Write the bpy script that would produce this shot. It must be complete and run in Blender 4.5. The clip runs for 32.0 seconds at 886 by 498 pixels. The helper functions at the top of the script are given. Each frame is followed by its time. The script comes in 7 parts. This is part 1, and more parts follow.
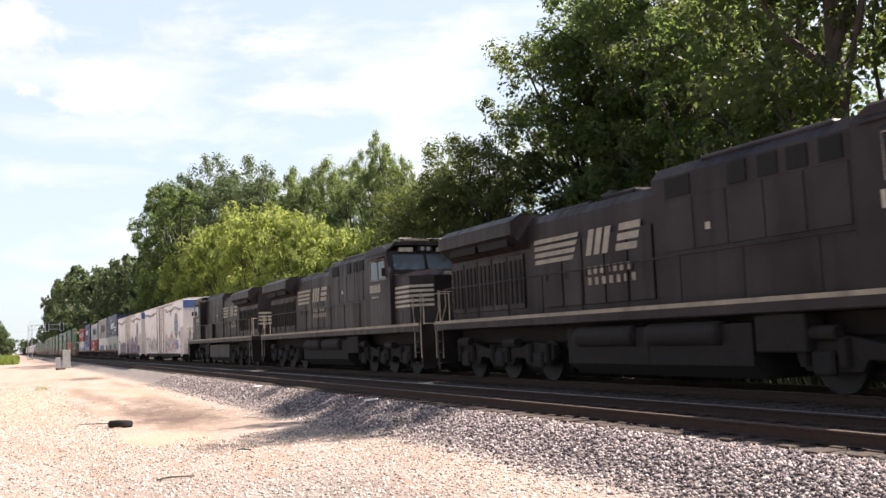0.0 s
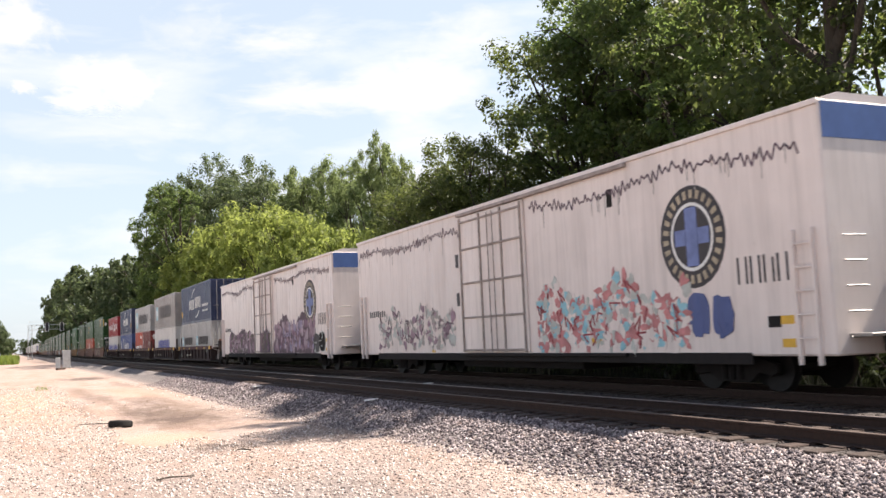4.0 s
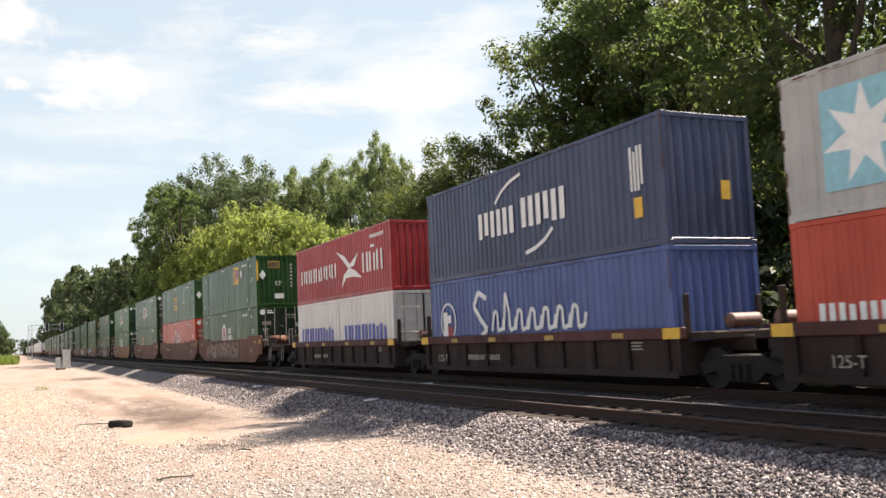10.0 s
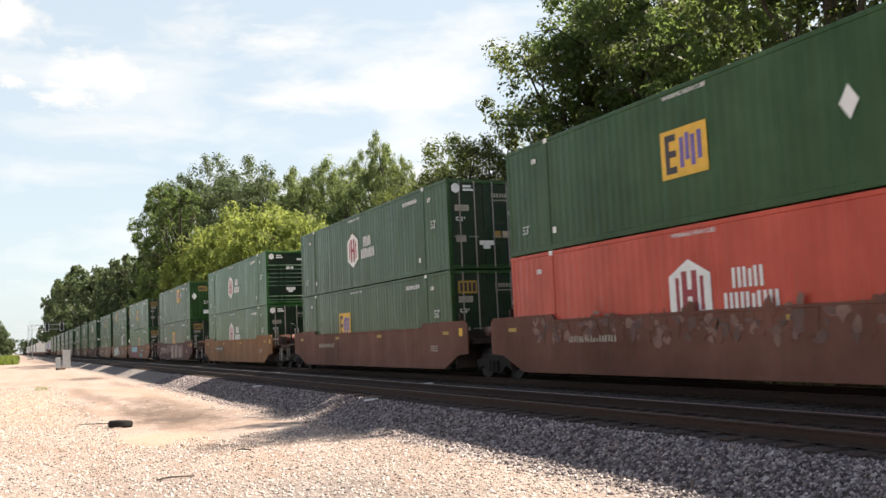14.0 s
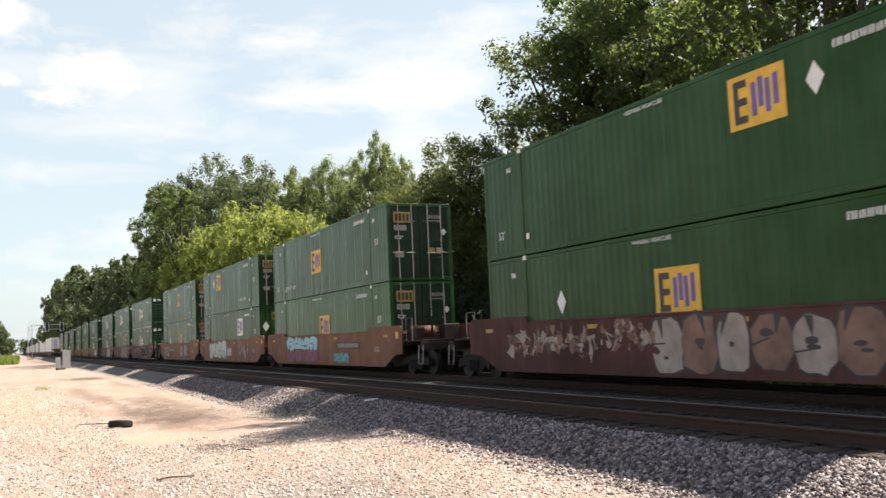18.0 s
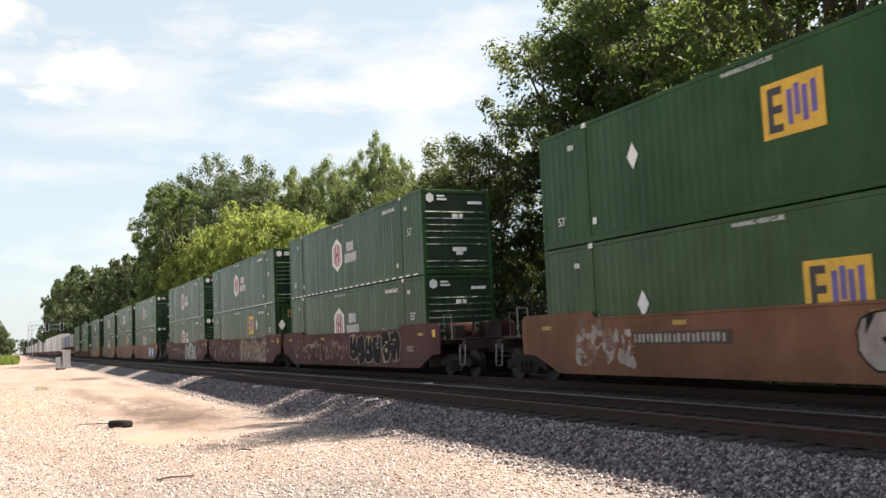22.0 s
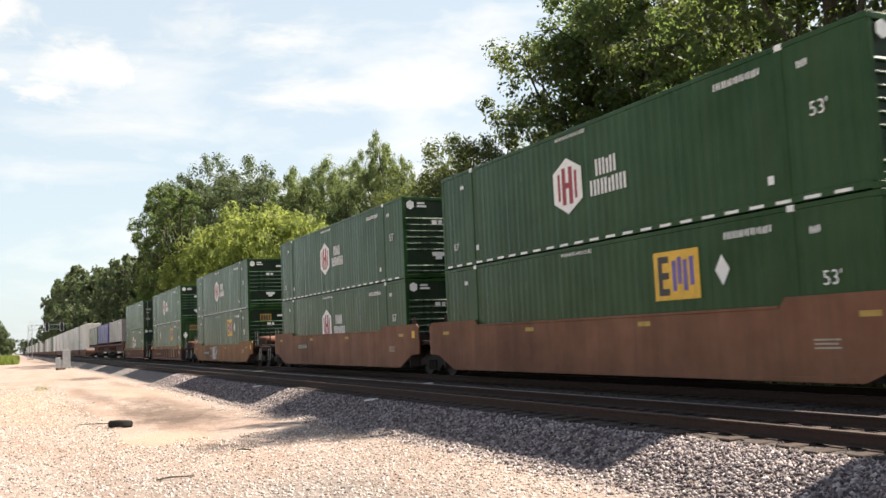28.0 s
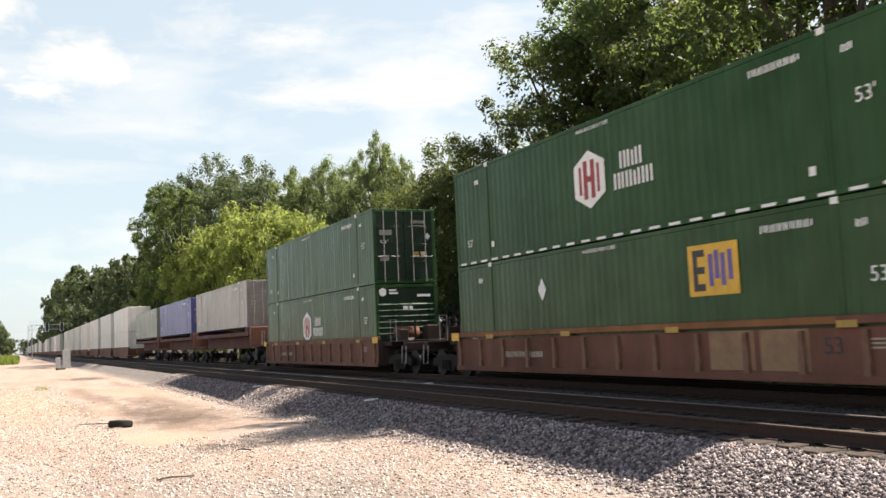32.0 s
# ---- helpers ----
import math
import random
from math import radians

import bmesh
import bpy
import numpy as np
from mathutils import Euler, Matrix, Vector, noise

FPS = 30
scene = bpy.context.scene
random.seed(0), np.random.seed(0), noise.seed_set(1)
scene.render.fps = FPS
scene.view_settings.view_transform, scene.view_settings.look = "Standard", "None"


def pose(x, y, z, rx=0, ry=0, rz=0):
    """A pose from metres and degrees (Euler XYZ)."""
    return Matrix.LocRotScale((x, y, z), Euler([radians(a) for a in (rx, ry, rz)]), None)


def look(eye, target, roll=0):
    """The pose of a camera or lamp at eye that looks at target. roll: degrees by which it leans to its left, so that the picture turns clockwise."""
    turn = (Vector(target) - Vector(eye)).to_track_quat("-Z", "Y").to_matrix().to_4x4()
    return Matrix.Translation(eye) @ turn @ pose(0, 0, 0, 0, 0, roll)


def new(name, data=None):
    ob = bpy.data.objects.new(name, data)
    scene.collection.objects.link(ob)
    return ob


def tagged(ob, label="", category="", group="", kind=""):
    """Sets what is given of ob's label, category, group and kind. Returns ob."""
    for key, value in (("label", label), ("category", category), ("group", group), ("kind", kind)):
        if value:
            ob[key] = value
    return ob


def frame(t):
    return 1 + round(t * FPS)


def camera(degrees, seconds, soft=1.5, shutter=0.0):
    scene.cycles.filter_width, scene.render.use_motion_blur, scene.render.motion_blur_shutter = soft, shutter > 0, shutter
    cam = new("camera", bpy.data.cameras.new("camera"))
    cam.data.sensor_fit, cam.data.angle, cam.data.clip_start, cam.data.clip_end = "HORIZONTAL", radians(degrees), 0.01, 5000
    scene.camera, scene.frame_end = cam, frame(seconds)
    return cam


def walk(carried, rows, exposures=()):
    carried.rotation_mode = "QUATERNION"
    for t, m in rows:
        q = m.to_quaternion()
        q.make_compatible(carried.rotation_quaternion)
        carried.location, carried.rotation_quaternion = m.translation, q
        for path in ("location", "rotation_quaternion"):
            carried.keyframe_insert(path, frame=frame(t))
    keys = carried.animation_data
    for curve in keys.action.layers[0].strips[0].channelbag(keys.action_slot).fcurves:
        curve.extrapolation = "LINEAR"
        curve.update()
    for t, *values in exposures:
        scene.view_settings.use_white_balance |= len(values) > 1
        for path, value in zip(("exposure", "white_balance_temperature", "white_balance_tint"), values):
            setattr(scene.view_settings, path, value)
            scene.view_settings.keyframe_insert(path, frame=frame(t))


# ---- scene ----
# World: z = 0 is the top of the rails, y runs along the line to its vanishing point, the camera stands at x = 0, y = 0.
cam = camera(51.69, 32.0, soft=1.5, shutter=0.12)
EYE = (0.0, 0.0, 1.333)
YAW, PITCH = radians(25.374), radians(5.334)
AIM = (EYE[0] + math.sin(YAW) * math.cos(PITCH), EYE[1] + math.cos(YAW) * math.cos(PITCH), EYE[2] + math.sin(PITCH))
CAMPOSE = look(EYE, AIM, -2.541)
walk(cam, [(0.0, CAMPOSE), (32.0, CAMPOSE)], exposures=[(0.0, 1.60, 6950, 14), (3.5, 1.56, 6900, 14), (6.0, 1.43, 6800, 17), (9.0, 1.50, 7150, 11), (32.0, 1.50, 7150, 10)])

# ---- light ----
SUN_EL, SUN_AZ = radians(51.5), radians(-4.0)      # azimuth from +x towards +y
sun_dir = Vector((math.cos(SUN_EL) * math.cos(SUN_AZ), math.cos(SUN_EL) * math.sin(SUN_AZ), math.sin(SUN_EL)))
world = bpy.data.worlds.new("sky")
scene.world = world
world.use_nodes = True
wn, wl = world.node_tree.nodes, world.node_tree.links
wn.clear()
w_out = wn.new("ShaderNodeOutputWorld")
w_bg = wn.new("ShaderNodeBackground")
w_sky = wn.new("ShaderNodeTexSky")
w_sky.sky_type = "NISHITA"
w_sky.sun_disc = False
w_sky.sun_elevation = SUN_EL
w_sky.sun_rotation = radians(90) - SUN_AZ
w_sky.air_density, w_sky.dust_density, w_sky.ozone_density = 1.0, 1.2, 1.5
w_co = wn.new("ShaderNodeTexCoord")
w_map = wn.new("ShaderNodeMapping")
w_map.inputs["Scale"].default_value = (1.0, 1.0, 3.6)
w_map.inputs["Rotation"].default_value = (0.10, 0.0, 0.55)
w_noise = wn.new("ShaderNodeTexNoise")
w_noise.inputs["Scale"].default_value = 2.4
w_noise.inputs["Detail"].default_value = 7.0
w_noise.inputs["Roughness"].default_value = 0.56
w_noise.inputs["Distortion"].default_value = 0.5
w_ramp = wn.new("ShaderNodeValToRGB")
w_ramp.color_ramp.elements[0].position, w_ramp.color_ramp.elements[0].color = 0.485, (0.0, 0.0, 0.0, 1)
w_ramp.color_ramp.elements[1].position, w_ramp.color_ramp.elements[1].color = 0.72, (1, 1, 1, 1)
w_fac = wn.new("ShaderNodeMath")
w_fac.operation = "MULTIPLY"
w_fac.inputs[1].default_value = 0.85
w_mix = wn.new("ShaderNodeMix")
w_mix.data_type = "RGBA"
w_mix.inputs["B"].default_value = (8.2, 8.25, 8.3, 1)
w_haze = wn.new("ShaderNodeMix")
w_haze.data_type = "RGBA"
w_haze.inputs["B"].default_value = (6.5, 7.75, 8.9, 1)
wl.new(w_co.outputs["Generated"], w_map.inputs["Vector"])
wl.new(w_map.outputs["Vector"], w_noise.inputs["Vector"])
wl.new(w_noise.outputs["Fac"], w_ramp.inputs["Fac"])
w_sep = wn.new("ShaderNodeSeparateXYZ")
w_high = wn.new("ShaderNodeMapRange")          # haze and cirrus thin out towards the zenith
w_high.interpolation_type = "SMOOTHSTEP"
w_high.inputs["From Min"].default_value, w_high.inputs["From Max"].default_value = 0.36, 0.72
w_high.inputs["To Min"].default_value, w_high.inputs["To Max"].default_value = 1.0, 0.0
wl.new(w_co.outputs["Generated"], w_sep.inputs[0])
wl.new(w_sep.outputs["Z"], w_high.inputs["Value"])
w_thin = wn.new("ShaderNodeMath")
w_thin.operation = "MULTIPLY"
wl.new(w_ramp.outputs["Color"], w_thin.inputs[0])
wl.new(w_high.outputs["Result"], w_thin.inputs[1])
w_hf = wn.new("ShaderNodeMath")
w_hf.operation = "MULTIPLY"
w_hf.inputs[1].default_value = 0.6
wl.new(w_high.outputs["Result"], w_hf.inputs[0])
wl.new(w_thin.outputs["Value"], w_fac.inputs[0])
wl.new(w_fac.outputs["Value"], w_mix.inputs["Factor"])
wl.new(w_hf.outputs["Value"], w_haze.inputs["Factor"])
wl.new(w_sky.outputs["Color"], w_haze.inputs["A"])
wl.new(w_haze.outputs["Result"], w_mix.inputs["A"])
wl.new(w_mix.outputs["Result"], w_bg.inputs["Color"])
w_bg.inputs["Strength"].default_value = 0.051
wl.new(w_bg.outputs["Background"], w_out.inputs["Surface"])

sun = new("sun", bpy.data.lights.new("sun", "SUN"))
sun.data.energy = 4.6
sun.data.angle = radians(0.55)
sun.data.color = (1.0, 0.95, 0.87)
sun.matrix_world = look(sun_dir * 300, (0, 0, 0))


# ---- materials ----
def material(name, rough=0.6, metal=0.0):
    m = bpy.data.materials.new(name)
    m.use_nodes = True
    b = m.node_tree.nodes["Principled BSDF"]
    b.inputs["Roughness"].default_value = rough
    b.inputs["Metallic"].default_value = metal
    return m, m.node_tree.nodes, m.node_tree.links, b


def noise_node(n, l, scale, detail=5.0, rough=0.6, stretch=(1, 1, 1), coord="Object"):
    co = n.new("ShaderNodeTexCoord")
    mp = n.new("ShaderNodeMapping")
    mp.inputs["Scale"].default_value = stretch
    t = n.new("ShaderNodeTexNoise")
    t.inputs["Scale"].default_value = scale
    t.inputs["Detail"].default_value = detail
    t.inputs["Roughness"].default_value = rough
    l.new(co.outputs[coord], mp.inputs["Vector"])
    l.new(mp.outputs["Vector"], t.inputs["Vector"])
    return t


def ramp_node(n, l, src, stops):
    r = n.new("ShaderNodeValToRGB")
    e = r.color_ramp.elements
    while len(e) < len(stops):
        e.new(0.5)
    for k, (p, c) in zip(e, stops):
        k.position = p
        k.color = (*c, 1) if len(c) == 3 else c
    l.new(src, r.inputs["Fac"])
    return r


def mix_node(n, l, fac, a, b, mode="MIX"):
    m = n.new("ShaderNodeMix")
    m.data_type = "RGBA"
    m.blend_type = mode
    for sock, v in (("Factor", fac), ("A", a), ("B", b)):
        if isinstance(v, (int, float)):
            m.inputs[sock].default_value = v
        elif isinstance(v, tuple):
            m.inputs[sock].default_value = (*v, 1)
        else:
            l.new(v, m.inputs[sock])
    return m.outputs["Result"]


def bump_node(n, l, b, src, strength, dist):
    k = n.new("ShaderNodeBump")
    k.inputs["Strength"].default_value = strength
    k.inputs["Distance"].default_value = dist
    l.new(src, k.inputs["Height"])
    l.new(k.outputs["Normal"], b.inputs["Normal"])


def painted(name, col, dirt=(0.10, 0.075, 0.055), amount=0.35, rough=0.32, fade=0.25, rust=0.12, gloss=0.25):
    """Weathered paint on steel: fading in broad patches, streaks running down, specks of rust."""
    m, n, l, b = material(name, rough)
    b.inputs["Specular IOR Level"].default_value = gloss
    big = noise_node(n, l, 0.45, 4)
    pale = tuple(min(1, c * (1 + fade) + 0.02) for c in col)
    deep = tuple(c * (1 - fade * 0.7) for c in col)
    c1 = ramp_node(n, l, big.outputs["Fac"], [(0.3, deep), (0.7, pale)]).outputs["Color"]
    streak = noise_node(n, l, 2.6, 6, 0.65, (1, 1.4, 0.07))
    sf = ramp_node(n, l, streak.outputs["Fac"], [(0.48, (0, 0, 0)), (0.8, (amount, amount, amount))]).outputs["Color"]
    c2 = mix_node(n, l, sf, c1, dirt)
    spots = noise_node(n, l, 5.5, 7, 0.7)
    rf = ramp_node(n, l, spots.outputs["Fac"], [(0.64, (0, 0, 0)), (0.72, (rust, rust, rust))]).outputs["Color"]
    c3 = mix_node(n, l, rf, c2, (0.16, 0.07, 0.035))
    l.new(c3, b.inputs["Base Color"])
    rr = ramp_node(n, l, streak.outputs["Fac"], [(0.35, (rough - 0.1,) * 3), (0.8, (min(1, rough + 0.25),) * 3)])
    l.new(rr.outputs["Color"], b.inputs["Roughness"])
    bump_node(n, l, b, spots.outputs["Fac"], 0.12, 0.01)
    return m


def plain(name, col, rough=0.6, metal=0.0, var=0.2, scale=8.0):
    m, n, l, b = material(name, rough, metal)
    t = noise_node(n, l, scale, 5)
    c = ramp_node(n, l, t.outputs["Fac"], [(0.3, tuple(x * (1 - var) for x in col)), (0.7, tuple(min(1, x * (1 + var)) for x in col))])
    l.new(c.outputs["Color"], b.inputs["Base Color"])
    bump_node(n, l, b, t.outputs["Fac"], 0.1, 0.008)
    return m


GREEN = painted("green container paint", (0.0106, 0.0552, 0.0083), amount=0.14, fade=0.22, rust=0.05, gloss=0.16)
GREEN3 = painted("bright green container paint", (0.0190, 0.0860, 0.0185), amount=0.14, fade=0.22, rust=0.05, gloss=0.2)
GREEN4 = painted("deep green container paint", (0.0088, 0.0480, 0.0072), amount=0.14, fade=0.22, rust=0.05, gloss=0.16)
GREEN2 = painted("faded green container paint", (0.0185, 0.0626, 0.0146), amount=0.2, fade=0.28, rust=0.08, gloss=0.2)
REDC = painted("orange red container paint", (0.4756, 0.0607, 0.0328), amount=0.25)
WINE = painted("wine red container paint", (0.17, 0.024, 0.024), amount=0.25)
CRIMSON = painted("crimson container paint", (0.33, 0.022, 0.028), amount=0.2)
NAVY = painted("navy blue container paint", (0.040, 0.052, 0.110), amount=0.25)
BLUE = painted("mid blue container paint", (0.060, 0.095, 0.260), amount=0.3)
GREYC = painted("grey container paint", (0.335, 0.305, 0.285), amount=0.35)
LGREY = painted("light grey container paint", (0.42, 0.41, 0.395), amount=0.35)
WHITEC = painted("white container paint", (0.72, 0.69, 0.65), amount=0.4, fade=0.1)
REEFER = painted("white boxcar paint", (0.78, 0.690, 0.650), amount=0.26, fade=0.08, rust=0.2)
DOORLINE = plain("grime lined white door steel", (0.33, 0.275, 0.25), 0.6, 0, 0.3, 5)
MOSS = plain("dull green spray paint", (0.095, 0.090, 0.062), 0.65, 0, 0.4, 2.5)
PURPLE = painted("dull violet blue container paint", (0.10, 0.10, 0.28), amount=0.25)
WELL_MAROON = painted("dark maroon well car paint", (0.0782, 0.0247, 0.0221), dirt=(0.055, 0.038, 0.030), amount=0.85, rust=0.4, rough=0.7, fade=0.42)
WELL_RUST = painted("rusty brown well car paint", (0.1403, 0.0527, 0.0340), amount=0.6, rust=0.4, rough=0.7, fade=0.42)
WELL_ORANGE = painted("orange tan well car paint", (0.1700, 0.0695, 0.0355), amount=0.6, rust=0.35, rough=0.65, fade=0.42)
WELL_YELLOW = painted("golden yellow well car paint", (0.2057, 0.0838, 0.0242), amount=0.6, rust=0.3, rough=0.65, fade=0.42)
LOCO_BLACK = painted("black locomotive paint", (0.0118, 0.0068, 0.0080), dirt=(0.036, 0.021, 0.0195), amount=0.3, rough=0.5, rust=0.1, gloss=0.18)
GRIME = plain("brown grimed steel", (0.0100, 0.0066, 0.0060), 0.9, 0.0, 0.4, 6)
GREEN_GLOSS = painted("glossy green rib paint", (0.012, 0.050, 0.017), amount=0.1, rough=0.29, gloss=0.38, rust=0.02)
# Container green with the shade of the leading ends put into it.
SHADEGREEN = painted("grimy green end paint darkened for shade", (0.0075, 0.026, 0.0095), amount=0.35, fade=0.2, rust=0.12, rough=0.5)
STEEL = plain("bare dark steel", (0.0115, 0.0090, 0.0086), 0.65, 0.2, 0.3, 9)
WELL_SIDE = painted("grime darkened brown well side", (0.030, 0.0135, 0.012), dirt=(0.018, 0.0115, 0.010), amount=0.7, rust=0.4, rough=0.8)
WELL_END = painted("grimy brown end platform steel", (0.028, 0.015, 0.013), amount=0.6, rust=0.4, rough=0.8)
DUSKY = plain("dusky brown spray paint", (0.125, 0.068, 0.056), 0.7, 0, 0.35, 2.5)
CHALK = plain("chalky buff spray paint", (0.34, 0.28, 0.25), 0.65, 0, 0.3, 2.5)
ROSY = plain("rosy brown spray paint", (0.21, 0.115, 0.090), 0.65, 0, 0.35, 2.5)
OLIVE = plain("dull sand spray paint", (0.25, 0.175, 0.115), 0.65, 0, 0.4, 2.5)
# Marking yellow lowered for the shade on container ends; reflectors share it.
BADGE = plain("dull yellow badge paint", (0.42, 0.27, 0.06), 0.6, 0, 0.25, 4)
BRIGHT = plain("dull galvanised steel", (0.30, 0.28, 0.27), 0.5, 0.5, 0.15, 9)
WHITE = plain("white marking paint", (0.78, 0.78, 0.76), 0.55, 0, 0.08, 5)
CREAM = plain("worn cream paint", (0.36, 0.33, 0.27), 0.6, 0, 0.25, 4)
YELLOW = plain("yellow marking paint", (0.72, 0.42, 0.045), 0.55, 0, 0.15, 5)
INK = plain("black marking paint", (0.035, 0.03, 0.035), 0.55, 0, 0.2, 5)
VIOLET = plain("violet marking paint", (0.13, 0.10, 0.34), 0.55, 0, 0.2, 5)
REDMARK = plain("red marking paint", (0.30, 0.035, 0.045), 0.55, 0, 0.15, 5)
BLUEMARK = plain("blue marking paint", (0.06, 0.08, 0.42), 0.55, 0, 0.15, 5)
SKYBLUE = plain("pale blue marking paint", (0.26, 0.52, 0.60), 0.55, 0, 0.15, 5)
CROSS = plain("faded blue emblem paint", (0.15, 0.20, 0.42), 0.55, 0, 0.2, 4)
ROYAL = plain("royal blue band paint", (0.070, 0.135, 0.34), 0.5, 0, 0.12, 3)
TEAL = plain("teal spray paint", (0.12, 0.33, 0.36), 0.6, 0, 0.35, 3)
MAUVE = plain("mauve spray paint", (0.30, 0.195, 0.240), 0.65, 0, 0.45, 2.5)
GRAPE = plain("grape spray paint", (0.185, 0.10, 0.150), 0.65, 0, 0.4, 2.5)
LILAC = plain("lilac spray paint", (0.43, 0.335, 0.375), 0.65, 0, 0.35, 2.5)
VEIL = plain("pale violet blue spray paint", (0.30, 0.25, 0.36), 0.65, 0, 0.4, 2.5)
PLUM = plain("dark plum spray paint", (0.100, 0.060, 0.080), 0.65, 0, 0.4, 2.5)
BERRY = plain("berry red spray paint", (0.20, 0.045, 0.085), 0.6, 0, 0.3, 3)
PINK = plain("pink spray paint", (0.55, 0.22, 0.22), 0.65, 0, 0.35, 2.5)
SILVERSPRAY = plain("pale silver spray paint", (0.48, 0.50, 0.47), 0.55, 0, 0.25, 2.5)
SAND = plain("sand coloured spray paint", (0.42, 0.35, 0.25), 0.65, 0, 0.3, 2.5)
RUSTY = plain("flaking brown rust", (0.105, 0.048, 0.028), 0.9, 0, 0.4, 6)
TANPATCH = plain("bare tan primer", (0.27, 0.165, 0.095), 0.75, 0, 0.25, 3)
RIBTAN = plain("worn tan brown rib paint", (0.20, 0.105, 0.065), 0.75, 0, 0.35, 3)
GLASS, _n, _l, _b = material("dark cab glass", 0.05)
_b.inputs["Base Color"].default_value = (0.03, 0.04, 0.05, 1)
RUBBER = plain("black rubber", (0.013, 0.012, 0.012), 0.85, 0, 0.3, 14)
CONCRETE = plain("pale concrete", (0.42, 0.40, 0.37), 0.85, 0, 0.2, 3)
ALU = plain("weathered aluminium sheet", (0.52, 0.53, 0.53), 0.5, 0.6, 0.15, 3)


# ---- mesh helpers ----
class M:
    """Collects faces for one mesh."""

    def __init__(self):
        self.v, self.f, self.polys = [], [], []

    def quad(self, a, b, c, d):
        k = len(self.v)
        self.v += [a, b, c, d]
        self.f.append((k, k + 1, k + 2, k + 3))
        return self

    def box(self, x0, x1, y0, y1, z0, z1):
        k = len(self.v)
        self.v += [(x0, y0, z0), (x1, y0, z0), (x1, y1, z0), (x0, y1, z0), (x0, y0, z1), (x1, y0, z1), (x1, y1, z1), (x0, y1, z1)]
        self.f += [tuple(k + i for i in q) for q in ((0, 3, 2, 1), (4, 5, 6, 7), (0, 1, 5, 4), (1, 2, 6, 5), (2, 3, 7, 6), (3, 0, 4, 7))]
        return self

    def bevel(self, x0, x1, y0, y1, z0, z1, e=0.02):
        """A box with chamfered edges all round."""
        X, Y, Z = (x0, x1), (y0, y1), (z0, z1)
        k = len(self.v)
        idx = {}
        for i in (0, 1):
            for j in (0, 1):
                for h in (0, 1):
                    sx, sy, sz = (1 if i == 0 else -1), (1 if j == 0 else -1), (1 if h == 0 else -1)
                    x, y, z = X[i], Y[j], Z[h]
                    idx[i, j, h, 0] = len(self.v); self.v.append((x, y + sy * e, z + sz * e))
                    idx[i, j, h, 1] = len(self.v); self.v.append((x + sx * e, y, z + sz * e))
                    idx[i, j, h, 2] = len(self.v); self.v.append((x + sx * e, y + sy * e, z))
        g = lambda *a: idx[a]
        for s in (0, 1):
            q = [g(s, 0, 0, 0), g(s, 1, 0, 0), g(s, 1, 1, 0), g(s, 0, 1, 0)]
            self.f.append(tuple(q if s else q[::-1]))
            q = [g(0, s, 0, 1), g(1, s, 0, 1), g(1, s, 1, 1), g(0, s, 1, 1)]
            self.f.append(tuple(q[::-1] if s else q))
            q = [g(0, 0, s, 2), g(1, 0, s, 2), g(1, 1, s, 2), g(0, 1, s, 2)]
            self.f.append(tuple(q if s else q[::-1]))
        for a in (0, 1):
            for c in (0, 1):
                self.f.append((g(a, c, 0, 0), g(a, c, 0, 1), g(a, c, 1, 1), g(a, c, 1, 0)))
                self.f.append((g(a, 0, c, 0), g(a, 0, c, 2), g(a, 1, c, 2), g(a, 1, c, 0)))
                self.f.append((g(0, a, c, 1), g(0, a, c, 2), g(1, a, c, 2), g(1, a, c, 1)))
                for h in (0, 1):
                    self.f.append((g(a, c, h, 0), g(a, c, h, 1), g(a, c, h, 2)))
        return self

    def tube(self, pts, r, n=8, r1=None, cap=True):
        """A round bar through points, tapered from r to r1."""
        pts = [Vector(p) for p in pts]
        r1 = r if r1 is None else r1
        rings = []
        for i, p in enumerate(pts):
            d = (pts[min(i + 1, len(pts) - 1)] - pts[max(i - 1, 0)]).normalized()
            a = d.orthogonal().normalized()
            b = d.cross(a)
            rr = r + (r1 - r) * i / max(1, len(pts) - 1)
            k = len(self.v)
            for j in range(n):
                t = 2 * math.pi * j / n
                self.v.append(tuple(p + (a * math.cos(t) + b * math.sin(t)) * rr))
            rings.append(k)
        for a, b in zip(rings, rings[1:]):
            # keep the rings from twisting
            off = min(range(n), key=lambda o: (Vector(self.v[a]) - Vector(self.v[b + o])).length)
            for j in range(n):
                self.f.append((a + j, a + (j + 1) % n, b + (j + 1 + off) % n, b + (j + off) % n))
        if cap:
            self.f.append(tuple(rings[0] + j for j in reversed(range(n))))
            self.f.append(tuple(rings[-1] + j for j in range(n)))
        return self

    def prism(self, poly, axis, a, b):
        """A flat outline pushed from a to b along an axis; outline points are the two other axes in order."""
        k, n = len(self.v), len(poly)
        for t in (a, b):
            for p, q in poly:
                self.v.append({"x": (t, p, q), "y": (p, t, q), "z": (p, q, t)}[axis])
        self.f.append(tuple(k + i for i in range(n)))
        self.f.append(tuple(k + n + i for i in reversed(range(n))))
        for i in range(n):
            self.f.append((k + i, k + n + i, k + n + (i + 1) % n, k + (i + 1) % n))
        return self

    def mesh(self, name, mat=None, smooth=False):
        me = bpy.data.meshes.new(name)
        me.from_pydata(self.v, [], self.f)
        bm = bmesh.new()
        bm.from_mesh(me)
        bmesh.ops.recalc_face_normals(bm, faces=bm.faces)
        bm.to_mesh(me)
        bm.free()
        if mat:
            me.materials.append(mat)
        if smooth:
            me.polygons.foreach_set("use_smooth", [True] * len(me.polygons))
